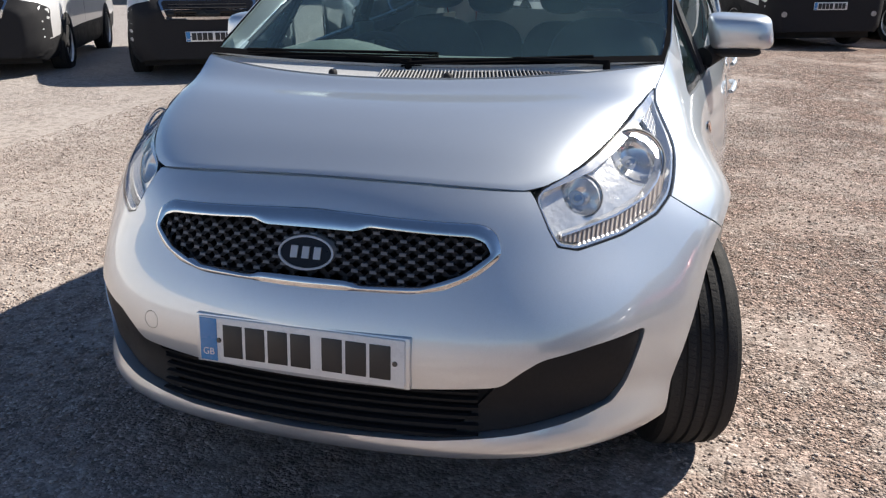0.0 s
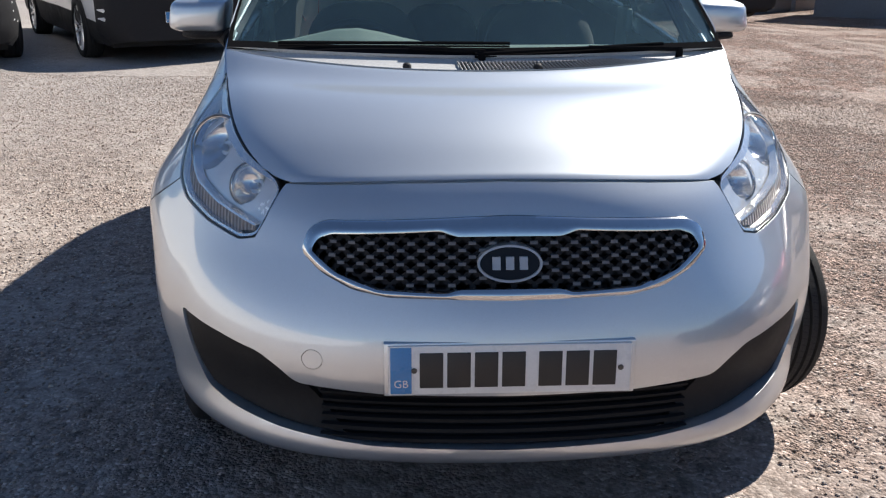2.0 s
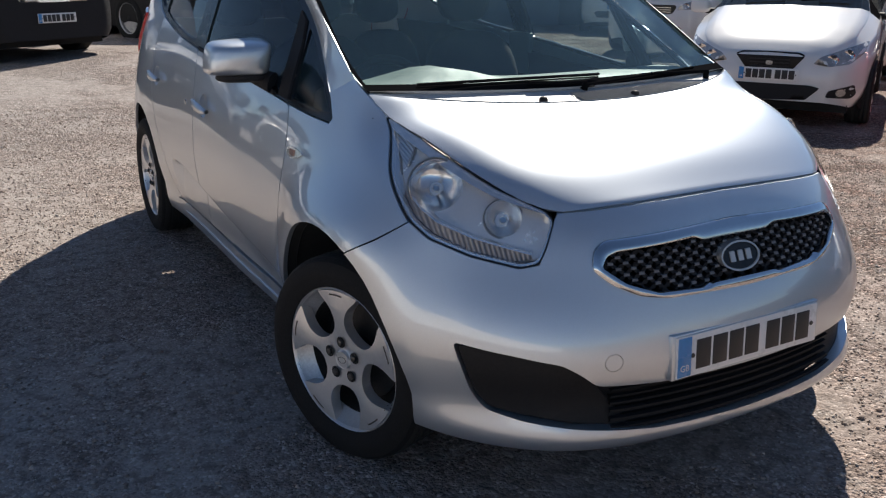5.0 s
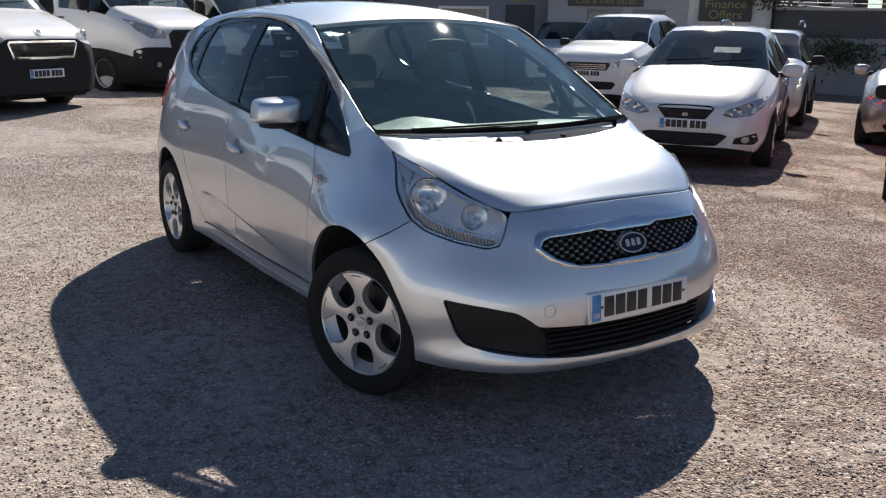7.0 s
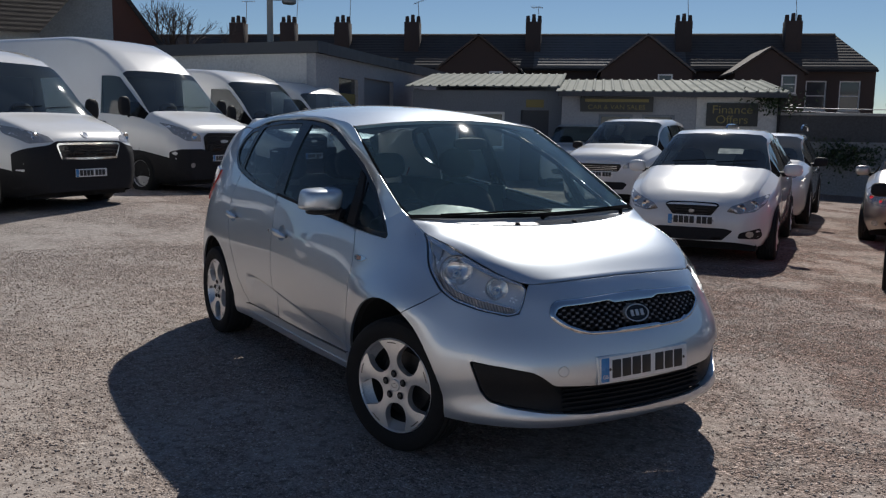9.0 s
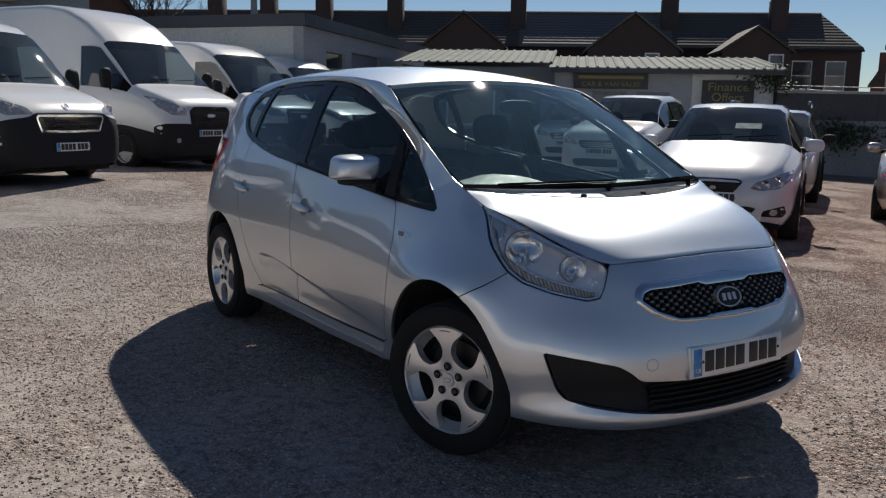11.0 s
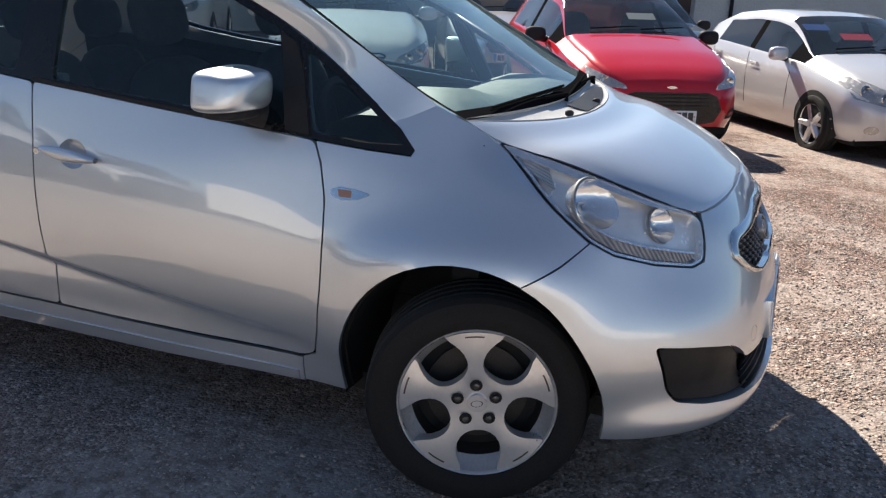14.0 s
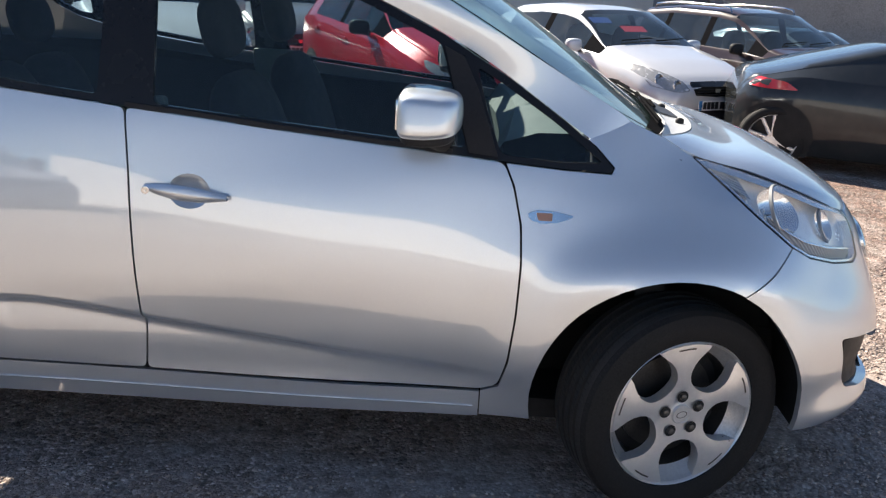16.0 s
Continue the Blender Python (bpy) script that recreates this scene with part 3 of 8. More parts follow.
def build_ground():
    xs = np.unique(np.r_[np.linspace(-12, 14, 105), np.linspace(-120, -12, 14), np.linspace(14, 140, 16), [-900, 900]])
    ys = np.unique(np.r_[np.linspace(-10, 20, 121), np.linspace(-120, -10, 14), np.linspace(20, 140, 16), [-900, 900]])
    verts = [(x, y, ground_z(min(max(x, -20), 20), min(max(y, -20), 25))) for y in ys for x in xs]
    n = len(xs)
    faces = [(j * n + i, j * n + i + 1, (j + 1) * n + i + 1, (j + 1) * n + i) for j in range(len(ys) - 1) for i in range(n - 1)]
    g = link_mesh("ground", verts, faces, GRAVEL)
    tagged(g, "reddish grey crushed stone yard surface", "ground", kind="structure")


build_ground()


# ---- the silver hatchback ----
def S(y, z):
    """A place on the side of the car, as way round (positive) and height."""
    return (abs(round_at(1, y, z, 1)), z)


def F(x, z):
    """A place on the front of the car."""
    return (abs(round_at(0, x, z, 1)), z)


CREASE = Spline([0.45, 0.63, 0.92, 1.23, 1.45, 1.65, 1.80, 1.95])
CREASE_Z = np.array([0.366, 0.387, 0.419, 0.456, 0.482, 0.507, 0.517, 0.512])


def creased(p, side):
    """Push the lower doors in along the slanting crease."""
    y, z = p[:, 1], p[:, 2]
    dz = z - CREASE.weights(y) @ CREASE_Z
    amount = np.clip((y - 0.45) / 0.55, 0, 1) * np.clip((1.95 - y) / 0.10, 0, 1) * 0.028
    up = np.clip((0.030 - dz) / 0.030, 0, 1)
    down = np.clip((dz + 0.15) / 0.14, 0, 1)
    f = np.where(dz > 0, up * up * (3 - 2 * up), np.where(dz > -0.010, 1.0, down))
    p[:, 0] -= side * amount * f
    return p


def lift_on(side, crease=False):
    """The lift of sheet() onto one side of the skin (side +1: the car's left)."""
    def lift(p, out):
        q = skin(p[:, 0] * side, p[:, 1], out)
        return creased(q, side) if crease else q
    return lift


car = thing("hatchback_car", "silver metallic five-door hatchback parked on crushed stone", "car")
GAP = 0.0028
LAMP_EDGE = [S(-0.012, 1.008), S(-0.16, 0.972), S(-0.31, 0.922), S(-0.41, 0.881), F(0.505, 0.836), F(0.494, 0.815), F(0.530, 0.752), F(0.553, 0.715),
             F(0.594, 0.704), F(0.68, 0.722), S(-0.357, 0.752), S(-0.297, 0.785), S(-0.20, 0.858), S(-0.11, 0.930)]
ARCH_F = []
for _a in np.radians(np.r_[np.linspace(-12, 114, 19), np.linspace(114, 192, 12)[1:]]):
    _r = 0.3825 - 0.017 * math.exp(-(((math.degrees(_a) - 146) / 26) ** 2))
    ARCH_F.append(S(_r * math.cos(_a), 0.331 + _r * math.sin(_a)))
SPLIT = 18
DOOR_GAP = [S(0.496, 0.980), S(0.468, 0.921), S(0.443, 0.821), S(0.436, 0.719), S(0.440, 0.577), S(0.453, 0.439), S(0.474, 0.356), S(0.523, 0.334)]
B_GAP = [S(1.497, 1.074), S(1.484, 0.914), S(1.472, 0.641), S(1.463, 0.452), S(1.474, 0.331)]
C_GAP = [S(2.235, 1.170), S(2.30, 1.0), S(2.285, 0.83), S(2.20, 0.66), S(2.10, 0.50), S(2.03, 0.39), S(1.97, 0.331)]
BELT_F = [S(0.496, 0.980), S(0.636, 0.994), S(0.86, 1.013), S(1.082, 1.034), S(1.3, 1.056), S(1.497, 1.074)]
BELT_R = [S(1.497, 1.074), S(1.67, 1.091), S(1.84, 1.106), S(2.05, 1.135), S(2.235, 1.170)]
DLO_REAR = [S(2.235, 1.170), S(2.34, 1.198), S(2.43, 1.245), S(2.488, 1.305), S(2.482, 1.385), S(2.41, 1.462)]
DLO_TOP = [S(2.41, 1.462), S(2.24, 1.496), S(1.95, 1.518), S(1.6, 1.524), S(1.30, 1.506), S(1.05, 1.449), S(0.86, 1.372), S(0.68, 1.292), S(0.49, 1.185), S(0.335, 1.084), S(0.255, 1.025), S(0.205, 0.975)]
DLO_FRONT = [S(0.205, 0.975), S(0.212, 0.961), S(0.34, 0.967), S(0.496, 0.980)]
DLO = DLO_REAR + DLO_TOP[1:] + DLO_FRONT[1:] + BELT_F[1:] + BELT_R[1:-1]
SEAM = [S(0.275, 1.046), S(0.19, 1.106)]
HOOD_CORNER = S(0.075, 1.058)


GRILLE_OUT = [(0.443, 0.706), (0.428, 0.752), (0.395, 0.770), (0.0, 0.784), (-0.395, 0.770), (-0.428, 0.752), (-0.443, 0.706), (-0.40, 0.668), (-0.335, 0.638), (-0.262, 0.624), (0.0, 0.619),
              (0.262, 0.624), (0.335, 0.638), (0.40, 0.668)]
GRILLE_IN = [(0.420, 0.711), (0.404, 0.736), (0.376, 0.746), (0.145, 0.756), (0.112, 0.745), (-0.112, 0.745), (-0.145, 0.756), (-0.376, 0.746), (-0.404, 0.736), (-0.420, 0.711), (-0.366, 0.670),
             (-0.280, 0.640), (-0.135, 0.634), (-0.108, 0.642), (0.108, 0.642), (0.135, 0.634), (0.280, 0.640), (0.366, 0.670)]
BAND = [(0.0, 0.409), (0.27, 0.411), (0.462, 0.426), (0.502, 0.460), (0.545, 0.487), (0.64, 0.506), (0.748, 0.522), (0.733, 0.455), (0.713, 0.390), (0.688, 0.350), (0.62, 0.329), (0.49, 0.309), (0.30, 0.292), (0.0, 0.287)]


def front_poly(points):
    """Front outlines given in x and height, as way round and height, both signs."""
    return [(math.copysign(F(abs(x), z)[0], x) if x else 0.0, z) for x, z in points]


def both(half):
    """An outline symmetrical about the middle from its half, which starts and ends at x = 0."""
    return half + [(-x, z) for x, z in half[-2:0:-1]]


def build_front():
    lift = lift_on(1)
    top = [(0.0, 0.846), F(0.23, 0.842), F(0.44, 0.831), F(0.482, 0.829)]
    half = top + [LAMP_EDGE[5], *LAMP_EDGE[6:12]] + [S(-0.24, 0.730), *ARCH_F[SPLIT:], S(-0.46, 0.247), F(0.6, 0.243), F(0.3, 0.236), (0.0, 0.235)]
    bumper_half = [(abs(u), z) for u, z in half]
    outline = inset(both(bumper_half), 0.0008)
    band, gr = rounded(both(front_poly(BAND)), 0.02), rounded(front_poly(GRILLE_OUT), 0.018)
    cap = [(F(0.424, 0.486)[0] * -1 + 0.0245 * math.cos(a), 0.486 + 0.0225 * math.sin(a)) for a in np.linspace(0, 2 * math.pi, 28, endpoint=False)]
    bumper = sheet("front_bumper", outline, lift, SILVER, car, "silver painted front bumper", [band, gr, cap], 0.015, 0.016, 0.0, 0.035)
    sheet("tow_cover", inset(cap, 0.0014), lift, SILVER, bumper, step=0.012, thick=0.01)
    # radiator grille
    ring_in = rounded(front_poly(GRILLE_IN), 0.010)
    grille = sheet("grille", gr, lift, DARK_VOID, car, "black honeycomb radiator grille with chrome surround", (), 0.04, 0.0, -0.034)
    ring_out = inset(gr, 0.0006)
    # the surround as a smooth band between the two outlines
    oa, ia = np.array(resample(ring_out, 0.008)), np.array(resample(ring_in, 0.002))
    near = np.array([((ia - p) ** 2).sum(1).argmin() for p in oa], float)
    near = np.unwrap(near / len(ia) * 2 * np.pi) / (2 * np.pi)
    wide = np.concatenate([near[-4:] - np.round(near[-4:] - near[0]), near, near[:4] + np.round(near[-1] - near[:4])])
    near = np.convolve(wide, np.ones(5) / 5, "valid")[2:-2]
    inner_at = ia[np.round(near * len(ia)).astype(int) % len(ia)]
    rows = [skin(oa[:, 0], oa[:, 1], -0.012)]
    for k in np.linspace(0, 1, 8):
        p = (1 - k) * oa + k * inner_at
        rows.append(skin(p[:, 0], p[:, 1], 0.0065 + 0.006 * math.sin(math.pi * 0.75 * k)))
    rows.append(skin(inner_at[:, 0], inner_at[:, 1], -0.034))
    band_grid = np.stack(rows, 1)
    grid_part("chrome_surround", np.concatenate([band_grid, band_grid[:1]]), CHROME, grille, "chrome grille surround", sharp=48)
    cells(grille, ring_in, lift)
    badge(grille, lift)
    # lower intake and corner vents
    intake = sheet("lower_intake", band, lift, DARK_VOID, car, "black slatted lower intake", (), 0.04, 0.0, -0.040)
    for z in (0.302, 0.322, 0.342, 0.362, 0.382, 0.402):
        us = np.linspace(-0.425, 0.425, 40)
        a, b, c, d = (skin(us, np.full(40, zz), o) for zz, o in ((z + 0.004, -0.022), (z + 0.002, -0.012), (z - 0.006, -0.014), (z - 0.006, -0.036)))
        grid_part("slat", np.stack([a, b, c, d], 1), SLAT_BLACK, intake)
    for side in (1, -1):
        vent = [F(0.462, 0.424), F(0.502, 0.457), F(0.545, 0.484), F(0.64, 0.503), F(0.742, 0.517), F(0.728, 0.455), F(0.708, 0.392), F(0.684, 0.353), F(0.62, 0.332), F(0.49, 0.312), F(0.36, 0.30)]
        sheet("vent_cover", rounded(inset(vent, 0.002), 0.012), lambda p, o, s=side: skin(p[:, 0] * s, p[:, 1], o - 0.022 * np.clip((0.80 - p[:, 0]) / 0.15, 0, 1)), VENT_BLACK, intake, "matt black bumper corner insert", (), 0.03, 0.02, -0.004)
    return bumper


def cells(grille, ring_in, lift):
    """The flattened honeycomb behind the chrome."""
    verts, faces, bars, bar_faces = [], [], [], []
    w, h = 0.0275, 0.0122
    row, z = 0, 0.632
    while z < 0.768:
        x = -0.45 + (0.0230 if row % 2 else 0)
        while x < 0.45:
            if inside((x, z), ring_in):
                k = len(verts)
                for o, q in ((-0.006, 1.0), (-0.006, 0.70), (-0.030, 0.66)):
                    ring = [(x + w * q * cx, z + h * q * cz) for cx, cz in ((-1, 0), (-0.5, 1), (0.5, 1), (1, 0), (0.5, -1), (-0.5, -1))]
                    verts += skin([p[0] for p in ring], [p[1] for p in ring], o).tolist()
                for a in range(2):
                    faces += [(k + a * 6 + i, k + a * 6 + (i + 1) % 6, k + a * 6 + 6 + (i + 1) % 6, k + a * 6 + 6 + i) for i in range(6)]
                # paler bar paints the light caught by the cell's lower ledge
                us, zl, b = [x - 0.0085, x + 0.0085], z - h, len(bars)
                if not inside((x, zl - 0.008), ring_in):
                    x += 0.0460
                    continue
                for zz, o in ((zl + 0.0032, -0.004), (zl + 0.0032, 0.001), (zl - 0.0028, 0.001), (zl - 0.0028, -0.004)):
                    bars += skin(us, [zz, zz], o).tolist()
                bar_faces += [(b + 2 * i, b + 2 * i + 1, b + 2 * i + 3, b + 2 * i + 2) for i in range(3)]
            x += 0.0460
        z += 0.0136
        row += 1
    link_mesh("honeycomb", verts, faces, BLACK_PLASTIC, grille, "black honeycomb mesh", smooth=False)
    link_mesh("grille_bar", bars, bar_faces, LIT_LEDGE, grille, "lit lower ledges of the mesh, painted as short grey bars", smooth=False)["kind"] = "stuff"


def badge(grille, lift):
    def oval(rx, rz, n=40):
        return [(rx * math.cos(a), 0.692 + rz * math.sin(a)) for a in np.linspace(0, 2 * math.pi, n, endpoint=False)]
    back = sheet("badge", oval(0.066, 0.032), lift, GLOSS_BLACK, grille, "black oval badge with chrome rim", (), 0.02, 0.03, 0.010)
    sheet("badge_rim", oval(0.072, 0.0365), lift, BADGE_SILVER, grille, "", [oval(0.0665, 0.0322)], 0.012, 0.03, 0.013)
    # plain raised chrome bars
    for x in (-0.030, 0.0, 0.030):
        o = [(x - 0.009, 0.680), (x + 0.009, 0.680), (x + 0.009, 0.705), (x - 0.009, 0.705)]
        sheet("badge_bar", o, lift, BADGE_SILVER, grille, "", (), 0.02, 0.004, 0.0135)


def number_plate(parent, m, yellow=False):
    """A plate 520 x 111 mm, middle at m, facing -y, its characters plain bars."""
    bm = bmesh.new()
    add_box(bm, (-0.26, -0.004, -0.0555), (0.26, 0.004, 0.0555), 0.003)
    bmesh.ops.transform(bm, matrix=m, verts=bm.verts)
    plate = part("number_plate", bm, PLATE_YELLOW if yellow else PLATE_WHITE, parent, "white number plate with dark characters" if not yellow else "yellow number plate")
    if not yellow:
        bm = bmesh.new()
        add_box(bm, (-0.256, -0.0055, -0.052), (-0.211, -0.003, 0.052), 0.001)
        bmesh.ops.transform(bm, matrix=m, verts=bm.verts)
        band = part("blue_band", bm, PLATE_BLUE, plate)
        text_mesh("country_letters", "GB", 0.024, PLATE_WHITE, plate, m @ Matrix.Translation((-0.2335, -0.0060, -0.030)), 0.0004, "white letters on the blue band")
    if not yellow:
        for sx in (-0.2055, 0.237):
            v, f = lathe([(0.0, 0.0065), (0.0025, 0.0055), (0.003, 0.0)], 12, m @ Matrix.Translation((sx, -0.0045, 0.0)) @ Matrix.Rotation(radians(-90), 4, "Z"))
            link_mesh("plate_screw", v, f, STEEL, plate)
    x = -0.194
    for k in range(7):
        bm = bmesh.new()
        add_box(bm, (x, -0.0060, -0.0395), (x + 0.050, -0.003, 0.0395), 0.001)
        bmesh.ops.transform(bm, matrix=m, verts=bm.verts)
        part("character_bar", bm, INK, plate)
        x += 0.0585 + (0.020 if k == 3 else 0)
    return plate


def bowl_hole(side, m, r, depth):
    """Where a round bowl with the frame m (axis x) meets the sheet that lies depth behind the skin, as way round and height."""
    inv = m.inverted()

    def flat(p):
        q = np.array([inv @ Vector(v) for v in skin(p[:, 0] * side, p[:, 1], -depth)])
        return q[:, 1:]
    us, zs = np.meshgrid(np.linspace(0.50, 1.30, 81), np.linspace(0.70, 1.0, 61))
    grid = np.column_stack([us.ravel(), zs.ravel()])
    at, out = flat(grid), []
    for a in np.linspace(0, 2 * math.pi, 40, endpoint=False):
        want = np.array([math.cos(a), math.sin(a)]) * r
        p = grid[((at - want) ** 2).sum(1).argmin()].copy()
        for _ in range(3):
            f = flat(np.array([p, p + [1e-3, 0], p + [0, 1e-3]]))
            jac = np.column_stack([f[1] - f[0], f[2] - f[0]]) / 1e-3
            p = p + np.linalg.solve(jac, want - f[0])
        out.append(tuple(p))
    return out


def build_lamp(side):
    lift = lift_on(side)
    edge, inner = rounded(inset(LAMP_EDGE, 0.0004), 0.012), rounded(inset(LAMP_EDGE, 0.0034), 0.012)
    lamp = sheet("headlight", edge, lift, GLOSS_BLACK, car, "clear headlight with chrome reflectors", [inner], 0.016, 0.05, -0.001, 0.006)
    lens = sheet("lens", inner, lift, LENS, lamp, "clear plastic lens", (), 0.018, 0.0, 0.0015)
    lens.visible_shadow = False
    # round reflectors sunk into a bright housing
    back, holes = 0.034, []
    for (x, y, z), r, dent in (((0.672, -0.252, 0.858), 0.068, 0.050), ((0.566, -0.400, 0.795), 0.046, 0.040)):
        face = Vector((0.30 * side, -0.93, 0.22)).normalized()
        m = Matrix.Translation((x * side, y, z)) @ face.to_track_quat("X", "Z").to_matrix().to_4x4()
        u, h = np.mean(bowl_hole(side, m, 0.004, back), 0)
        at = Vector(skin(u * side, h, -back)[0])
        face = Vector((0.45 * side, -0.80, 0.40)).normalized()
        m = Matrix.Translation(at) @ face.to_track_quat("X", "Z").to_matrix().to_4x4()
        hole, inv = bowl_hole(side, m, r, back), m.inverted()
        holes.append(hole)

        def bowl(p, o, m=m, inv=inv, r=r, dent=dent):
            q = [inv @ Vector(v) for v in skin(p[:, 0] * side, p[:, 1], o - back)]
            return np.array([m @ Vector((v.x - dent * max(0.0, 1 - (v.y**2 + v.z**2) / r**2) ** 0.8, v.y, v.z)) for v in q])
        ref = sheet("reflector", hole, bowl, REFLECTOR, lamp, "round chrome reflector", (), 0.009, 0.0)
        v, fcs = lathe([(-0.002, r * 0.99), (0.004, r * 1.0), (0.006, r * 1.03), (0.004, r * 1.06), (-0.006, r * 1.07)], 48, m)
        link_mesh("ring", v, fcs, CHROME, ref, "thin bright ring")
        v, fcs = lathe([(0.001, r * 1.065), (0.005, r * 1.08), (0.004, r * 1.13), (-0.004, r * 1.14)], 48, m)
        link_mesh("bezel", v, fcs, GREY_PLASTIC, ref, "dark bezel")
        v, fcs = lathe([(-dent, 0.010), (-dent * 0.45, 0.009), (-dent * 0.3, 0.006), (-dent * 0.3, 0.0)], 16, m)
        link_mesh("bulb", v, fcs, CHROME, ref, "bulb with a bright cap")
        v, fcs = lathe([(-dent * 0.9, 0.019), (-dent * 0.82, 0.018), (-dent * 0.82, 0.010)], 20, m)
        link_mesh("bulb_socket", v, fcs, LAMP_BODY, ref)
    sheet("housing", inner, lift, LAMP_BODY, lamp, "bright grey lamp housing", holes, 0.018, -0.030, -back, 0.0)
    # bright lip inside the black seal
    sheet("seal_lip", rounded(inset(LAMP_EDGE, 0.0038), 0.014), lift, REFLECTOR, lamp, "thin bright lip", [rounded(inset(LAMP_EDGE, 0.0090), 0.014)], 0.014, 0.010, -0.004, 0.030)
    # bright bezel along the bonnet edge
    trim = LAMP_EDGE[:5]
    low = [(p[0], p[1] - d) for p, d in zip(trim, (0.018, 0.024, 0.024, 0.022, 0.011))]
    sheet("trim", [(p[0], p[1] - 0.0045) for p in trim] + low[::-1], lift, REFLECTOR, lamp, "bright trim strip", (), 0.02, 0.014, -0.005)
    # turn signal strip along the lower edge, with a bright lip
    bot = [F(0.568, 0.723), F(0.604, 0.716), F(0.68, 0.733), S(-0.357, 0.763), S(-0.30, 0.795), S(-0.235, 0.845)]
    rise = (0.010, 0.024, 0.027, 0.026, 0.022, 0.010)
    upb = [(p[0], p[1] + d) for p, d in zip(bot, rise)]
    lip = [(p[0], p[1] + d + 0.005) for p, d in zip(bot, rise)]
    sheet("indicator_strip", bot + upb[::-1], lift, RIBBED, lamp, "ribbed amber-grey indicator strip", (), 0.015, 0.012, -0.016)
    sheet("indicator_lip", upb + lip[::-1], lift, REFLECTOR, lamp, "bright lip", (), 0.015, 0.018, -0.013)
    tip = [S(-0.04, 0.990), S(-0.15, 0.950), S(-0.185, 0.900), S(-0.115, 0.935)]
    sheet("side_marker", tip, lift, RIBBED_TIP, lamp, "ribbed side reflector", (), 0.02, 0.01, -0.018)


def build_side(side):
    lift, near = lift_on(side), side < 0
    # wing
    wing = [LAMP_EDGE[0], HOOD_CORNER, SEAM[1], SEAM[0], *DLO_TOP[-3:], *DLO_FRONT[1:], *DOOR_GAP[1:], S(0.523, 0.250), *ARCH_F[: SPLIT + 1], S(-0.24, 0.732), LAMP_EDGE[11], *LAMP_EDGE[12:]]
    w = sheet("front_wing", inset(wing, GAP), lift, SILVER, car, "silver front wing", (), 0.024)
    rep = rounded([S(0.430, 0.853), S(0.405, 0.863), S(0.355, 0.862), S(0.302, 0.852), S(0.340, 0.835), S(0.385, 0.829), S(0.418, 0.836)], 0.01)
    r = sheet("side_repeater", rep, lift, CHROME, w, "clear teardrop side repeater", (), 0.012, 0.012, 0.004)
    sheet("repeater_bulb", rounded([S(0.405, 0.857), S(0.362, 0.857), S(0.362, 0.838), S(0.398, 0.838)], 0.003), lift, AMBER, w, "", (), 0.01, 0.004, 0.0055)
    # doors, with the crease's edges as lines of the mesh
    creases = []
    for dz in (0.036, 0.030, 0.024, 0.018, 0.012, 0.006, 0.0, -0.005, -0.010, -0.018, -0.03):
        creases.append([S(y, float(CREASE.weights(y)[0] @ CREASE_Z) + dz) for y in np.arange(0.50, 2.0, 0.03)])
    for name, edge, hy, slope in (
        ("front_door", [*BELT_F, *B_GAP[1:], S(1.2, 0.327), S(0.921, 0.326), *DOOR_GAP[:0:-1]], 1.321, 1),
        ("rear_door", [*BELT_R, *C_GAP[1:], S(1.7, 0.329), *B_GAP[:0:-1]], 2.20, 1),
    ):
        cup = [S(hy + 0.056 * math.cos(a), 0.8665 + 0.046 * math.sin(a) + (0.028 if hy > 2 else 0)) for a in np.linspace(0, 2 * math.pi, 26, endpoint=False)]
        door = sheet(name, inset(rounded(edge, 0.02), GAP), lift_on(side, True), SILVER, car, "silver " + name.replace("_", " "), [cup], 0.018, 0.014, 0.0, 0.004, lines=creases)
        c = np.array(cup).mean(0)
        def dish(p, o, c=c):
            rr = ((p - c) ** 2 / np.array([0.056, 0.046]) ** 2).sum(1)
            return skin(p[:, 0] * side, p[:, 1], o - 0.022 * np.clip(1 - rr, 0, 1) ** 0.6)
        sheet("handle_cup", cup, dish, SILVER, door, "", (), 0.012, 0.0, -0.001)
        lifted = 0.028 if hy > 2 else 0
        ys = np.linspace(hy + 0.112, hy - 0.106, 15)
        prof = []
        for i, y in enumerate(ys):
            k = math.sin(math.pi * min(1, max(0, (i + 0.6) / 15.2)))
            zc = 0.876 + lifted - 0.018 * i / 14
            hh = 0.006 + 0.015 * k
            p = skin(S(y, zc)[0] * side, zc)[0]
            ring = []
            for a in np.linspace(0, 2 * math.pi, 10, endpoint=False):
                ring.append((p[0] + side * (0.010 + 0.020 * k ** 0.6 + 0.010 * math.cos(a)), y, zc + hh * math.sin(a)))
            prof.append(ring)
        g = np.array(prof)
        g = np.concatenate([g, g[:, :1]], 1)
        grid_part("door_handle", g, SILVER, door, "silver pull handle", sharp=60)
        if hy < 2:
            v, fcs = lathe([(0.0, 0.0105), (0.003, 0.0105), (0.004, 0.007), (0.002, 0.0)], 20, Matrix.Translation((side * 0.912, 1.420, 0.8750)) @ Matrix.Diagonal((side, 1, 1, 1)))
            link_mesh("key_lock", v, fcs, CHROME, door)
    # sill
    sill = [S(0.523, 0.329), S(0.921, 0.322), S(1.474, 0.326), S(1.97, 0.326), S(2.24, 0.30), S(2.245, 0.225), S(1.9, 0.222), S(1.08, 0.232), S(0.523, 0.246)]
    sheet("sill", inset(sill, 0.001), lift, SILVER, car, "silver side sill", (), 0.03)
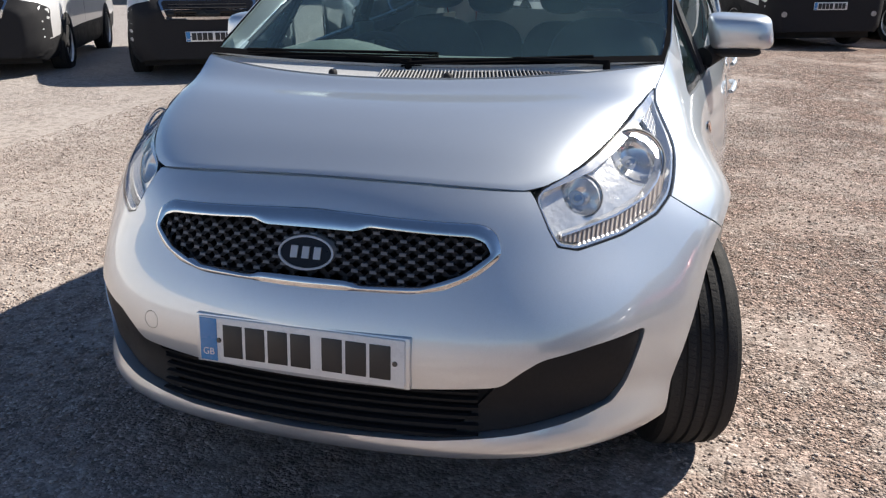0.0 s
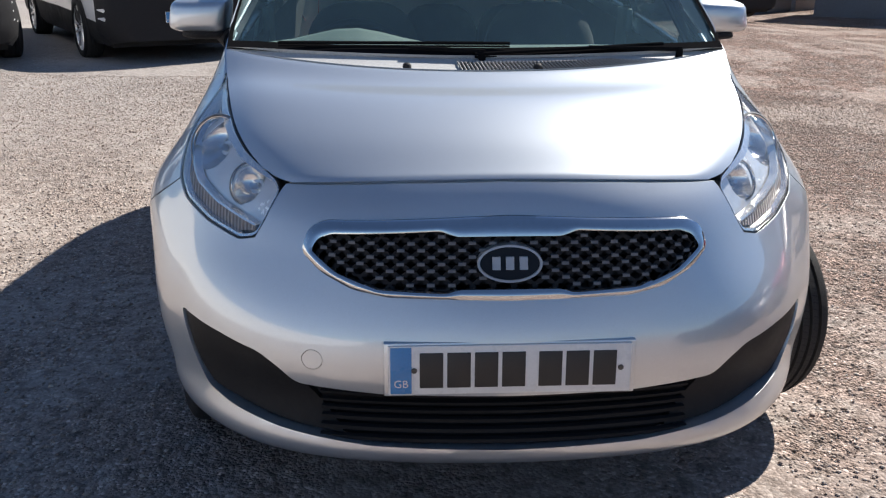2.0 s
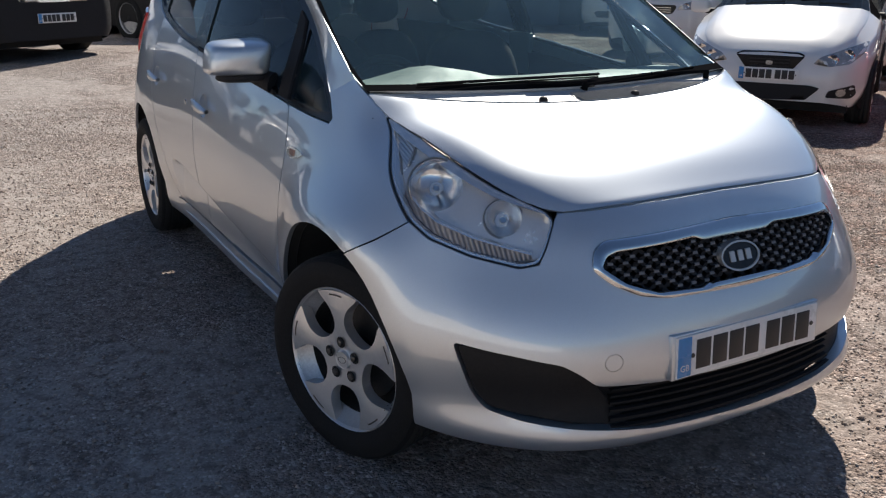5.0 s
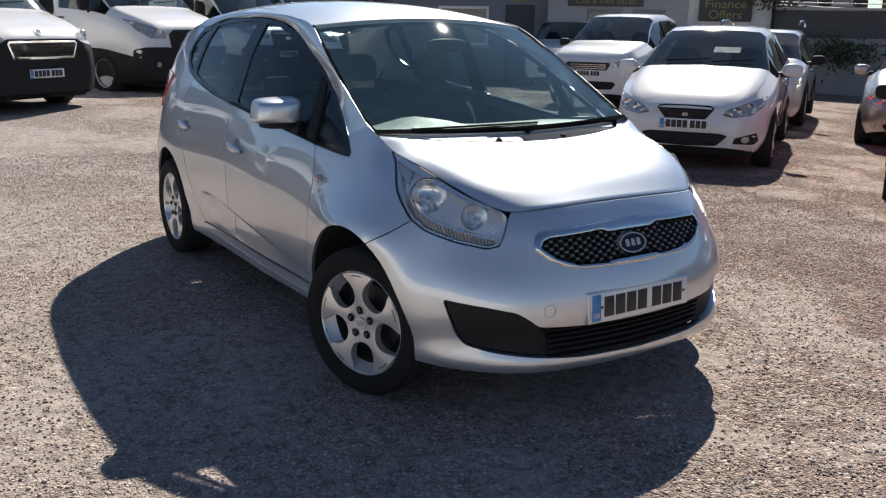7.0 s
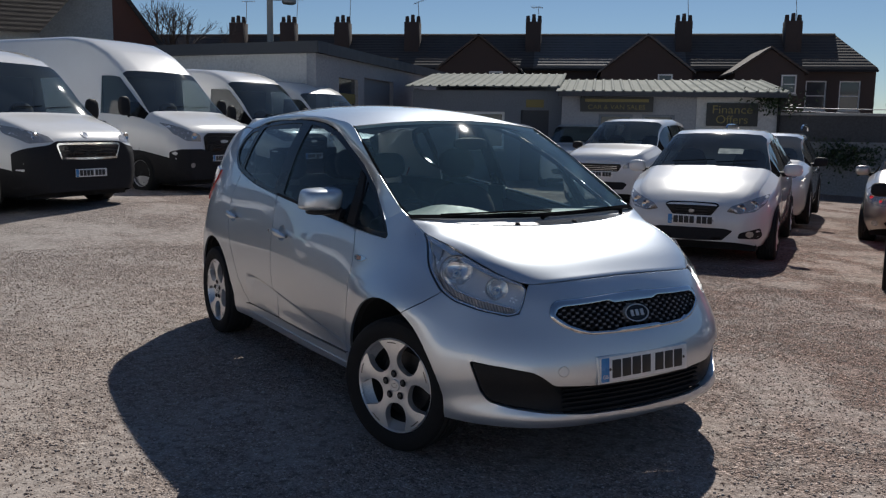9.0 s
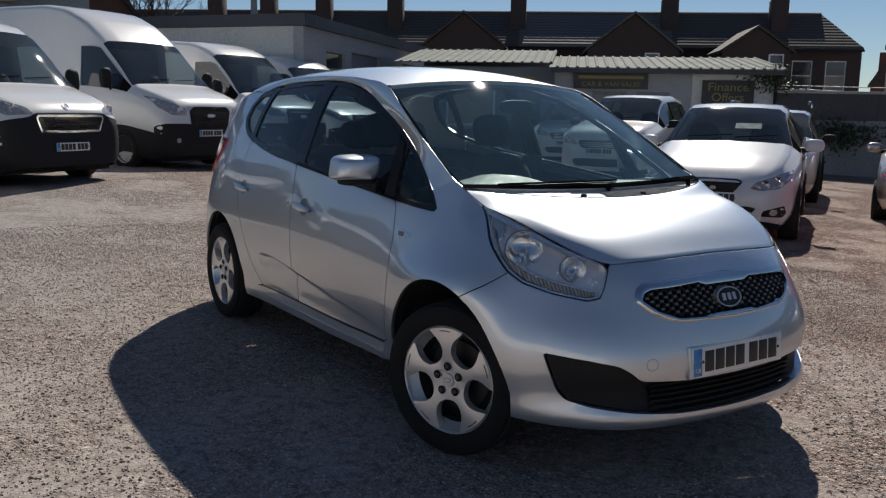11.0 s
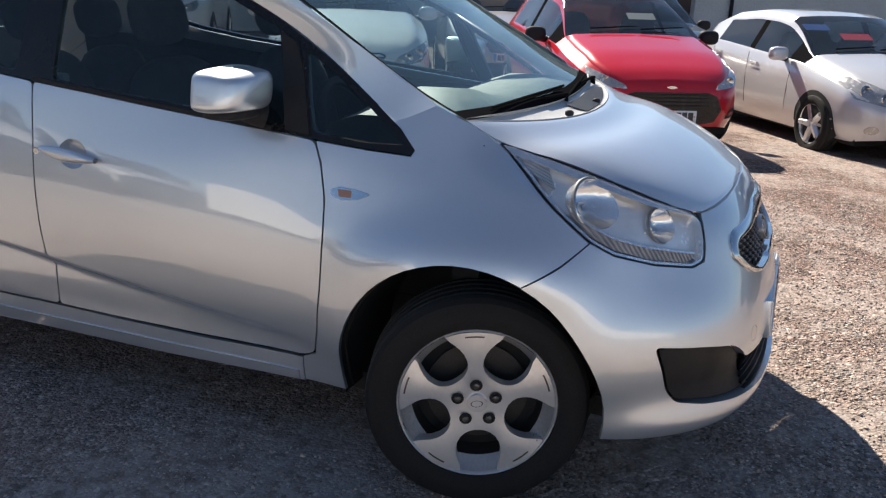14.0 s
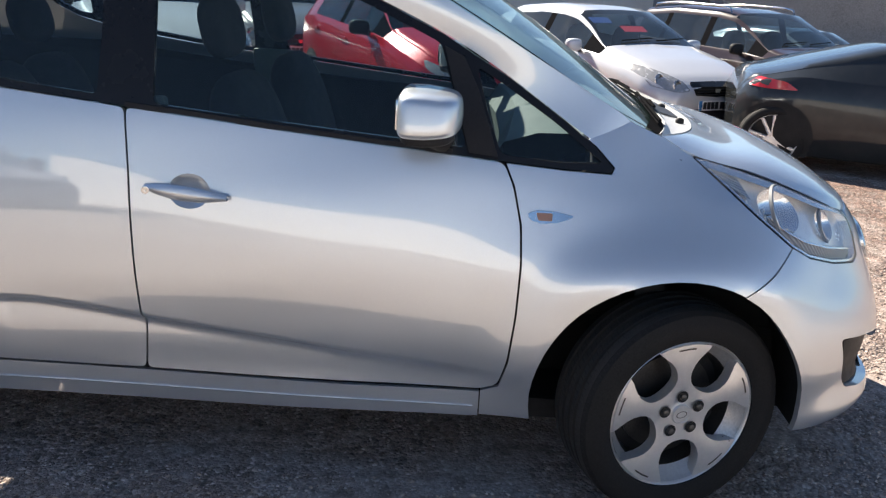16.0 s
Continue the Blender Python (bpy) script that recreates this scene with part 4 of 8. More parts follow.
    low = [S(0.54, 0.281), S(1.0, 0.277), S(1.94, 0.276), S(1.92, 0.227), S(1.08, 0.234), S(0.54, 0.248)]
    sheet("sill_step", low, lift, SILVER, car, "", (), 0.03, 0.006, 0.005)
    # rear quarter with the tail
    arch_r = [(2.615 + 0.372 * math.cos(a), 0.325 + 0.378 * math.sin(a)) for a in np.linspace(math.pi * 1.03, -0.28, 22)]
    quarter = [*DLO_REAR, *[S(y, z) for y, z in ((2.55, 1.47), (2.70, 1.45))], S(2.98, 1.40), S(3.02, 1.16), (STEP[18], 1.12), (STEP[20], 1.10), (STEP[20], 0.22), (STEP[18], 0.21), S(3.0, 0.21),
               *[S(y, z) for y, z in arch_r[::-1]], S(2.24, 0.27), S(1.985, 0.331), *C_GAP[:0:-1]]
    sheet("rear_quarter", inset(quarter, GAP), lift, SILVER, car, "silver rear quarter and tail", (), 0.03)
    tail = rounded([S(2.70, 1.165), S(2.95, 1.185), (S(3.0, 1.0)[0] + 0.12, 1.14), (S(3.0, 1.0)[0] + 0.16, 0.93), S(3.02, 0.93), S(2.87, 1.02)], 0.02)
    sheet("tail_lamp", tail, lift, RED_LENS, car, "red tail lamp", (), 0.02, 0.02, 0.012)
    # window surround, panes, pillars
    panes = {
        "quarter_window": [S(0.232, 0.985), S(0.29, 1.026), S(0.365, 1.08), S(0.50, 1.165), S(0.585, 1.213), S(0.545, 1.09), S(0.508, 0.998), S(0.35, 0.983)],
        "front_window": [S(0.60, 1.010), S(0.635, 1.12), S(0.685, 1.268), S(0.88, 1.355), S(1.08, 1.430), S(1.30, 1.480), S(1.455, 1.496), S(1.435, 1.24), S(1.425, 1.083), S(1.08, 1.052)],
        "rear_window": [S(1.575, 1.100), S(1.575, 1.25), S(1.585, 1.502), S(1.8, 1.503), S(2.08, 1.487), S(2.20, 1.470), S(2.215, 1.40), S(2.225, 1.195), S(2.05, 1.156), S(1.8, 1.121)],
        "corner_window": [S(2.275, 1.21), S(2.27, 1.45), S(2.39, 1.435), S(2.452, 1.375), S(2.455, 1.31), S(2.41, 1.255), S(2.33, 1.215)],
    }
    holes = [rounded(p, 0.018) for p in panes.values()]
    frame_part = sheet("window_surround", inset(DLO, 0.001), lift, GLOSS_BLACK, car, "black window surround", holes, 0.03, 0.02, -0.004, 0.018)
    for (name, p), h in zip(panes.items(), holes):
        g = sheet(name, h, lift, SIDE_GLASS if name in ("front_window", "quarter_window") else TINTED, frame_part, "tinted side window", (), 0.05, 0.0, -0.010)
        g.visible_shadow = False
    sheet("belt_seal", [*BELT_F[1:], *[(u, z + 0.012) for u, z in BELT_F[:0:-1]]], lift, BLACK_PLASTIC, frame_part, "", (), 0.04, 0.01, 0.003)
    # screen pillar and roof rail: from the windscreen's edge to the window surround
    inner = [(x * side, y, z) for x, y, z in SCREEN_EDGE + ROOF_EDGE[1:]]
    RAIL_OUT = [SEAM[0], *DLO_TOP[::-1][2:], S(2.55, 1.472), S(2.70, 1.452), S(2.90, 1.415)]
    outer = skin([p[0] * side for p in RAIL_OUT], [p[1] + 0.002 for p in RAIL_OUT], 0.0005)
    a, b = along(inner[1:], 60), along(outer, 60)
    t = np.linspace(0, 1, 9)[None, :, None]
    mid = (1 - t) * a[:, None] + t * b[:, None]
    bow = np.sin(np.pi * t) * np.array([side * 0.006, -0.002, 0.006]) * np.clip(np.minimum(np.arange(60), 59 - np.arange(60)) / 14, 0.0, 1)[:, None, None]
    rail = mid + bow
    under = rail[:1] * 2 - rail[1:2] + np.array([-side * 0.007, 0.004, -0.007])
    grid_part("roof_rail", np.concatenate([under, rail]), SILVER, car, "silver screen pillar and roof side", 0.003)
    # dark inner skin behind the gaps
    core = [S(-0.15, 0.80), S(0.0, 0.98), S(0.45, 0.94), S(1.49, 1.02), S(2.25, 1.10), S(2.8, 1.10), S(2.9, 0.4), S(2.99, 0.33), *[S(y, z) for y, z in arch_r[::-1]], S(1.9, 0.24), S(0.4, 0.26), *ARCH_F[: SPLIT + 1]]
    sheet("inner_panel", core, lift, DARK_VOID, car, "", (), 0.06, 0.0, -0.045)
    # wheel housings
    for cy in (0.0, 2.615):
        v, fcs = [], []
        angs = np.linspace(-0.22, math.pi + (0.20 if cy == 0 else 0.22), 30)
        for x in (0.0, 0.50):
            for a in angs:
                yy, zz = cy + 0.392 * math.cos(a), 0.325 + 0.392 * math.sin(a)
                edge = abs(skin(S(yy, max(0.24, zz))[0], max(0.24, zz))[0][0]) - 0.008
                v.append((side * (x or edge), yy, zz))
        fcs = [(i, i + 1, 31 + i, 30 + i) for i in range(29)]
        v.append((side * 0.50, cy, 0.325))
        fcs += [(30 + i, 31 + i, 60) for i in range(29)]
        link_mesh("wheel_housing", v, fcs, DARK_VOID, car)
        box("wheel_liner", (side * 0.50 - 0.01, cy - 0.42, 0.17), (side * 0.50 + 0.01, cy + 0.42, 0.45), DARK_VOID, car)


SCREEN_EDGE = [(0.708, 0.078, 1.060), (0.712, 0.19, 1.112), (0.690, 0.45, 1.258), (0.655, 0.70, 1.396), (0.622, 0.885, 1.490)]
ROOF_EDGE = [(0.622, 0.885, 1.490), (0.606, 1.10, 1.523), (0.598, 1.40, 1.546), (0.594, 1.80, 1.555), (0.588, 2.25, 1.540), (0.575, 2.60, 1.505), (0.56, 2.86, 1.455)]


def build_top():
    # bonnet
    edge = [F(0.470, 0.832), F(0.504, 0.8372), S(-0.410, 0.8822), S(-0.31, 0.9232), S(-0.16, 0.9732), S(-0.03, 1.0052), HOOD_CORNER]
    right = skin([p[0] for p in edge], [p[1] for p in edge], -0.001)
    right[:, 0] -= 0.0015
    left = right * [-1, 1, 1]
    front = skin([p for p in np.linspace(edge[0][0], -edge[0][0], 21)], [0.851 - 0.019 * (x / 10) ** 2 for x in range(-10, 11)], 0.0)
    front[0], front[-1] = right[0], left[0]
    rear = [(0.708, 0.075, 1.058), (0.62, 0.018, 1.050), (0.50, -0.038, 1.040), (0.30, -0.095, 1.028), (0.0, -0.125, 1.022), (-0.30, -0.095, 1.028), (-0.50, -0.038, 1.040), (-0.62, 0.018, 1.050), (-0.708, 0.075, 1.058)]
    rear = np.array(rear)
    rear[0], rear[-1] = right[-1], left[-1]
    g = coons(right[::1].tolist(), left.tolist(), front.tolist(), rear.tolist(), 44, 44)
    s = np.linspace(0, 1, 44)
    crown = np.sin(np.pi * s)[:, None] ** 0.6 * (0.55 * (1 - np.abs(2 * s - 1) ** 14) + 0.45 * (1 - (2 * s - 1) ** 2))[None, :]
    g[:, :, 2] += 0.030 * crown
    g[:, :, 1] -= 0.004 * crown
    bonnet = grid_part("bonnet", g, SILVER, car, "silver bonnet", 0.014)
    # cowl panel
    back = np.array([(0.70, 0.088, 1.060), (0.55, 0.045, 1.054), (0.30, 0.008, 1.046), (0.0, -0.008, 1.042), (-0.30, 0.008, 1.046), (-0.55, 0.045, 1.054), (-0.70, 0.088, 1.060)])
    fr = rear.copy()
    fr[:, 2] -= 0.006
    fr[:, 1] += 0.002
    a, b = along(fr.tolist(), 50), along(back.tolist(), 50)
    t = np.linspace(0, 1, 6)[None, :, None]
    cow = (1 - t) * a[:, None] + t * b[:, None] - np.sin(np.pi * t) * np.array([0, 0, 0.006])
    cowl = grid_part("cowl_panel", cow, COWL_GREY, car, "grey plastic scuttle panel with air vent", 0.01)

    def on_cowl(x, k, up=0.0):
        u = np.interp(-x, -a[:, 0], np.arange(50))
        i, f = int(min(48, u)), u - int(min(48, u))
        p = (1 - f) * (a[i] * (1 - k) + b[i] * k) + f * (a[i + 1] * (1 - k) + b[i + 1] * k)
        return Vector((p[0], p[1], p[2] - 0.006 * math.sin(math.pi * k) + up))
    verts, faces = [], []
    for x in np.linspace(-0.065, 0.50, 30):
        k0, k1 = 0.18, 0.80 - 0.45 * max(0, (x - 0.38) / 0.14)
        verts.append(on_cowl(x, k0, 0.0015)), verts.append(on_cowl(x, k1, 0.0015))
    faces = [(2 * i, 2 * i + 2, 2 * i + 3, 2 * i + 1) for i in range(29)]
    vent = link_mesh("air_vent", verts, faces, DARK_VOID, cowl, "black slotted air intake")
    for x in np.linspace(-0.06, 0.49, 52):
        bm = bmesh.new()
        k1 = 0.80 - 0.45 * max(0, (x - 0.38) / 0.14)
        add_rod(bm, on_cowl(x, 0.18, 0.003), on_cowl(x - 0.012, k1, 0.004), 0.0026, sides=5)
        part("vent_bar", bm, GREY_PLASTIC, vent)
    for x in (-0.209, 0.145):
        p = on_cowl(x, 0.28, 0.0)
        super_blob("washer_jet", (p.x, p.y, p.z + 0.007), (0.012, 0.014, 0.012), BLACK_PLASTIC, cowl, "", 2.5, nu=14, nv=8)
    # windscreen
    top = [(0.622, 0.885, 1.490), (0.40, 0.832, 1.514), (0.20, 0.810, 1.526), (0.0, 0.802, 1.530), (-0.20, 0.810, 1.526), (-0.40, 0.832, 1.514), (-0.622, 0.885, 1.490)]
    base = back.copy()
    base[0], base[-1] = (0.706, 0.080, 1.059), (-0.706, 0.080, 1.059)
    e = np.array(SCREEN_EDGE)
    full = coons(e.tolist(), (e * [-1, 1, 1]).tolist(), base.tolist(), top, 40, 41, (0, -0.018, 0.012))
    rim = screen_rim(coons(e.tolist(), (e * [-1, 1, 1]).tolist(), base.tolist(), top, 40, 109, (0, -0.018, 0.012)))
    glass = grid_part("windscreen", full - [0, -0.003, 0.003], GLASS, car, "tinted windscreen")
    glass.visible_shadow = False
    link_mesh("screen_border", rim[0], rim[1], MATT_BLACK, glass, "black windscreen border")
    wipers(full)
    # roof
    ra, n = np.array(ROOF_EDGE), 7
    rear_edge = [(0.56, 2.86, 1.455), (0.3, 2.95, 1.49), (0, 2.98, 1.50), (-0.3, 2.95, 1.49), (-0.56, 2.86, 1.455)]
    roof = coons(ra.tolist(), (ra * [-1, 1, 1]).tolist(), top, rear_edge, 44, 30)
    s, t = np.linspace(0, 1, 44)[:, None], np.linspace(0, 1, 30)[None, :]
    roof[:, :, 2] += 0.030 * np.sin(np.pi * s) ** 0.7 * np.sin(np.pi * t) ** 0.8
    grid_part("roof", roof, SILVER, car, "silver roof", 0.02)
    grid_part("headliner", roof * [0.96, 1, 1] - [0, 0, 0.035], HEADLINER, car, "pale headliner")
    # tailgate glass and upper tail
    lo = [(0.64, 3.02, 1.16), (0.3, 3.13, 1.15), (0, 3.15, 1.15), (-0.3, 3.13, 1.15), (-0.64, 3.02, 1.16)]
    tg = coons(rear_edge, lo, [(0.56, 2.86, 1.455), (0.62, 2.96, 1.31), (0.64, 3.02, 1.16)], [(-0.56, 2.86, 1.455), (-0.62, 2.96, 1.31), (-0.64, 3.02, 1.16)], 20, 10)
    tgl = grid_part("rear_screen", tg, TINTED, car, "tinted rear window")
    tgl.visible_shadow = False


def screen_rim(g):
    """The black band printed round the windscreen."""
    n, m = g.shape[:2]
    verts, faces = [], []
    idx = {}
    def v(i, j):
        if (i, j) not in idx:
            idx[(i, j)] = len(verts)
            verts.append(tuple(g[i, j] + np.array([0, -0.0012, 0.0012])))
        return idx[(i, j)]
    for i in range(n - 1):
        for j in range(m - 1):
            if j < 1 or j >= m - 2 or i < 2 or i >= n - 1:
                faces.append((v(i, j), v(i + 1, j), v(i + 1, j + 1), v(i, j + 1)))
    return verts, faces


def wipers(g):
    def at(x, k, up):
        j = int(round((0.706 - x) / 1.412 * 40))
        p = g[k, max(0, min(40, j))]
        return Vector((x, p[1] - 0.012, p[2] + up))
    for pivot, elbow, tip_a, tip_b in (((0.0, -0.01, 1.062), (-0.20, 1), (-0.56, 1), (0.08, 2)), ((0.56, 0.025, 1.066), (0.30, 1), (-0.02, 0), (0.52, 1))):
        bm = bmesh.new()
        mid = at(elbow[0], elbow[1], 0.014)
        add_rod(bm, pivot, mid, 0.007, 0.005, 8)
        add_rod(bm, Vector(pivot) - Vector((0, 0, 0.03)), Vector(pivot) + Vector((0, 0, 0.006)), 0.011, 0.009, 14)
        arm = part("wiper_arm", bm, MATT_BLACK, car, "black windscreen wiper arm")
        a, b = at(tip_a[0], tip_a[1], 0.014), at(tip_b[0], tip_b[1], 0.014)
        bm = bmesh.new()
        add_rod(bm, a, b, 0.0045, 0.0045, 6)
        add_rod(bm, a + Vector((0, 0.004, -0.009)), b + Vector((0, 0.004, -0.009)), 0.003, 0.003, 5)
        part("wiper_blade", bm, MATT_BLACK, arm)


def build_mirror(side):
    c = Vector((0.899 * side, 0.702, 1.113))
    def shape(v):
        v = v.copy()
        k = v.x * side
        v.z *= 1.0 - 0.08 * k
        if v.y < 0:
            v.z *= 1.0 + 0.16 * v.y
            v.y *= 1.0 - 0.30 * max(0, k) ** 2 - 0.10 * v.z * v.z
        else:
            v.y *= 0.75
        v.x += 0.10 * v.z * (-side)
        return v
    shell = super_blob("door_mirror", c, (0.100, 0.092, 0.060), SILVER, car, "silver door mirror with black foot", 5.5, shape=shape, nu=48, nv=28)
    super_blob("mirror_foot", c + Vector((-0.012 * side, 0.006, -0.060)), (0.080, 0.078, 0.022), BLACK_PLASTIC, shell, "black mirror foot", 3.0, shape=shape)
    bm = bmesh.new()
    add_rod(bm, c + Vector((-0.06 * side, 0.01, -0.062)), Vector((0.792 * side, 0.66, 1.03)), 0.028, 0.036, 12)
    part("mirror_arm", bm, BLACK_PLASTIC, shell)
    bm = bmesh.new()
    add_box(bm, (c.x - 0.068, c.y + 0.054, c.z - 0.036), (c.x + 0.070, c.y + 0.072, c.z + 0.038), 0.003)
    part("mirror_glass", bm, CHROME, shell, "mirror glass")
    # triangle foot on the door
    tri = [S(0.515, 0.992), S(0.575, 1.150), S(0.62, 1.235), S(0.675, 1.262), S(0.625, 1.10), S(0.592, 1.0)]
    sheet("mirror_mount", tri, lift_on(side), BLACK_PLASTIC, car, "black mirror mounting triangle", (), 0.03, 0.02, 0.004)


# ---- wheels ----
def build_wheel(name="road_wheel", parent=None, m=None, tyre_r=0.312, rim_r=0.219, width=0.205, style="five", rim_mat=None, sides=64, label="five-spoke alloy road wheel"):
    """A wheel about the local x axis, outer face towards -x, centred on its middle plane."""
    rim_mat = rim_mat or ALLOY
    m = m or Matrix()
    h = width / 2
    w = thing(name, "", "")
    for key in ("label", "category"):
        if key in w:
            del w[key]
    w.parent = parent
    w.matrix_local = m
    w["label"] = label
    tr, rr = tyre_r, rim_r
    prof = [(-h * 0.62, rr - 0.004), (-h * 0.90, rr + 0.004), (-h * 1.03, rr + (tr - rr) * 0.35), (-h * 1.02, rr + (tr - rr) * 0.62), (-h * 0.93, tr - 0.014), (-h * 0.80, tr - 0.004), (-h * 0.70, tr - 0.0015)]
    for gx in (-0.50, -0.17, 0.17, 0.50):
        prof += [(h * (gx - 0.065), tr), (h * (gx - 0.05), tr - 0.008), (h * (gx + 0.05), tr - 0.008), (h * (gx + 0.065), tr)]
    prof += [(-x, r) for x, r in prof[6::-1]]
    v, f = lathe(prof[:6], sides)
    v2, f2 = lathe(prof[-6:], sides)
    tyre = link_mesh("tyre", list(v) + list(v2), list(f) + [tuple(i + len(v) for i in q) for q in f2], RUBBER, w, "black rubber tyre", sharp=28)
    v, f = lathe(prof[5:-5], sides)
    link_mesh("tread_band", v, f, TREAD, tyre, "dusty grooved tread", sharp=28)
    if style == "five":
        # tread sipes on the shoulders
        sv, sf = [], []
        for k in range(100):
            a = 2 * math.pi * k / 100
            for x0, x1 in ((-h * 0.90, -h * 0.58), (-h * 0.43, -h * 0.25), (-h * 0.10, h * 0.10), (h * 0.25, h * 0.43), (h * 0.58, h * 0.90)):
                b = len(sv)
                for x, da in ((x0, 0.0), (x1, 0.020)):
                    for d in (-0.0036, 0.0036):
                        r = tr + (0.0012 if abs(x) < h * 0.7 else -0.0085)
                        sv.append((x, r * math.cos(a + da + d), r * math.sin(a + da + d)))
                sf.append((b, b + 1, b + 3, b + 2))
        link_mesh("tread", sv, sf, DARK_VOID, tyre, smooth=False)["kind"] = "stuff"
    # barrel and lip
    v, f = lathe([(-h * 0.66, rr - 0.008), (-h * 0.84, rr - 0.0035), (-h * 0.88, rr), (-h * 0.84, rr + 0.005), (-h * 0.60, rr + 0.002)], sides)
    rim = link_mesh("rim", v, f, rim_mat, w, "silver alloy rim")
    if style == "five":
        v, f = lathe([(-h * 0.80, rr - 0.006), (-h * 0.62, rr - 0.014), (-h * 0.38, rr - 0.034)], sides)
        link_mesh("barrel", v, f, ALLOY_IN, rim, "silver inner barrel")
        # near-black rear half of the barrel paints the shade deep in the openings
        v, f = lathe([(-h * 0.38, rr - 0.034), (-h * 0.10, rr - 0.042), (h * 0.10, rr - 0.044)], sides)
        link_mesh("barrel_shade", v, f, DISC, rim, "inner barrel darkened for the shade in the openings")
    else:
        # barrel colour holds brake dust and the shade behind the spokes
        v, f = lathe([(-h * 0.66, rr - 0.012), (-h * 0.45, rr - 0.020), (h * 0.5, rr - 0.022), (h * 0.8, rr)], sides)
        link_mesh("barrel", v, f, BARREL, rim, "inner barrel dark with brake dust and painted shade")
    # dark disc added for the shade behind the spokes
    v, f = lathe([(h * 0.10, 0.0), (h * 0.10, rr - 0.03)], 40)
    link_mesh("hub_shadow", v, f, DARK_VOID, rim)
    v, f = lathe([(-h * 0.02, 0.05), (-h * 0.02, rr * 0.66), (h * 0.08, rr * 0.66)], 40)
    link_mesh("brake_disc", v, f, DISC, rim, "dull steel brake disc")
    if style == "five":
        spokes_five(rim, rr, h, rim_mat)
    else:
        spokes_thin(rim, rr, h, rim_mat, style)
    return w


def spokes_five(rim, rr, h, rim_mat):
    """A dished star of five broad spokes that flare into the rim between five round-bottomed openings."""
    star, edge = [], rr - 0.0055
    side = ((edge, 0.245), (0.200, 0.268), (0.185, 0.318), (0.168, 0.380), (0.150, 0.430), (0.130, 0.458), (0.112, 0.445), (0.097, 0.370), (0.087, 0.240), (0.083, 0.10))
    for k in range(5):
        a0 = math.radians(72 * k + 90 + 36 + 4)
        for r, w in side:
            star.append((r * math.cos(a0 - w), r * math.sin(a0 - w)))
        for r, w in side[::-1]:
            star.append((r * math.cos(a0 + w), r * math.sin(a0 + w)))
        for d in np.linspace(0.245, math.radians(72) - 0.245, 8)[1:-1]:
            star.append((edge * math.cos(a0 + d), edge * math.sin(a0 + d)))

    def face(p, o):
        r = np.hypot(p[:, 0], p[:, 1])
        ang = np.arctan2(p[:, 1], p[:, 0])
        k = np.cos(5 * (ang - math.radians(94)))
        x = -h * (0.86 - 0.10 * np.clip((rr - r) / rr, 0, 1) ** 1.2) - 0.004 * np.clip(k, -1, 1) * np.clip((r - 0.06) / 0.1, 0, 1)
        return np.column_stack([x - o, p[:, 0], p[:, 1]])

    def deep(p, o):
        """The walls of the openings lean in towards the hub as they go back."""
        q = face(p, o)
        r = np.hypot(q[:, 1], q[:, 2])
        a = np.arctan2(q[:, 2], q[:, 1])
        if o < 0:
            k = 1 - 0.05 * np.cos(5 * (a - math.radians(94))).clip(-1, 1)
            q[:, 1:] *= np.clip(k, 0.8, 1.0)[:, None] * (r < rr - 0.012)[:, None] + (r >= rr - 0.012)[:, None]
        return q
    sheet("spokes", star, deep, rim_mat, rim, "five broad silver spokes", (), 0.010, 0.034, 0.0, sharp=30)
    # dark arcs paint in the shaded slots near the rim, one on each spoke
    for k in range(5):
        a0 = math.radians(72 * k + 94)
        arc = [(r * math.cos(a0 + d), r * math.sin(a0 + d)) for r, ds in ((rr - 0.020, (-0.13, -0.065, 0, 0.065, 0.13)), (rr - 0.0155, (0.13, 0.065, 0, -0.065, -0.13))) for d in ds]
        sheet("spoke_slot", arc, face, STEEL, rim, "dark slot", (), 0.02, 0.0, 0.0012)
    x0 = -h * 0.80
    v, f = lathe([(x0 - 0.0045, 0.0), (x0 - 0.0045, 0.024), (x0 - 0.006, 0.025), (x0 - 0.006, 0.027), (x0 - 0.002, 0.029), (x0 + 0.006, 0.030)], 32)
    cap = link_mesh("centre_cap", v, f, rim_mat, rim, "round centre cap")
    v, f = lathe([(x0 - 0.0050, 0.0085), (x0 - 0.0058, 0.0092), (x0 - 0.0050, 0.0100)], 28, Matrix.Diagonal((1, 1.7, 1, 1)), True)
    link_mesh("cap_emblem", v, f, STEEL, cap, "plain oval emblem")
    for k in range(5):
        a = math.radians(72 * k + 94)
        c = Matrix.Translation((x0 - 0.0035, 0.055 * math.cos(a), 0.055 * math.sin(a)))
        # flat dark disc paints the shade of a nut well, nothing is sunk
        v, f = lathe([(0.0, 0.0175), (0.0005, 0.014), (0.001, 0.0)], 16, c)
        link_mesh("nut_well_shade", v, f, DARK_VOID, rim)
        v, f = lathe([(0.002, 0.0105), (-0.006, 0.0095), (-0.008, 0.006), (-0.008, 0.0)], 6, c)
        link_mesh("wheel_nut", v, f, STEEL, rim, "chrome wheel nut")


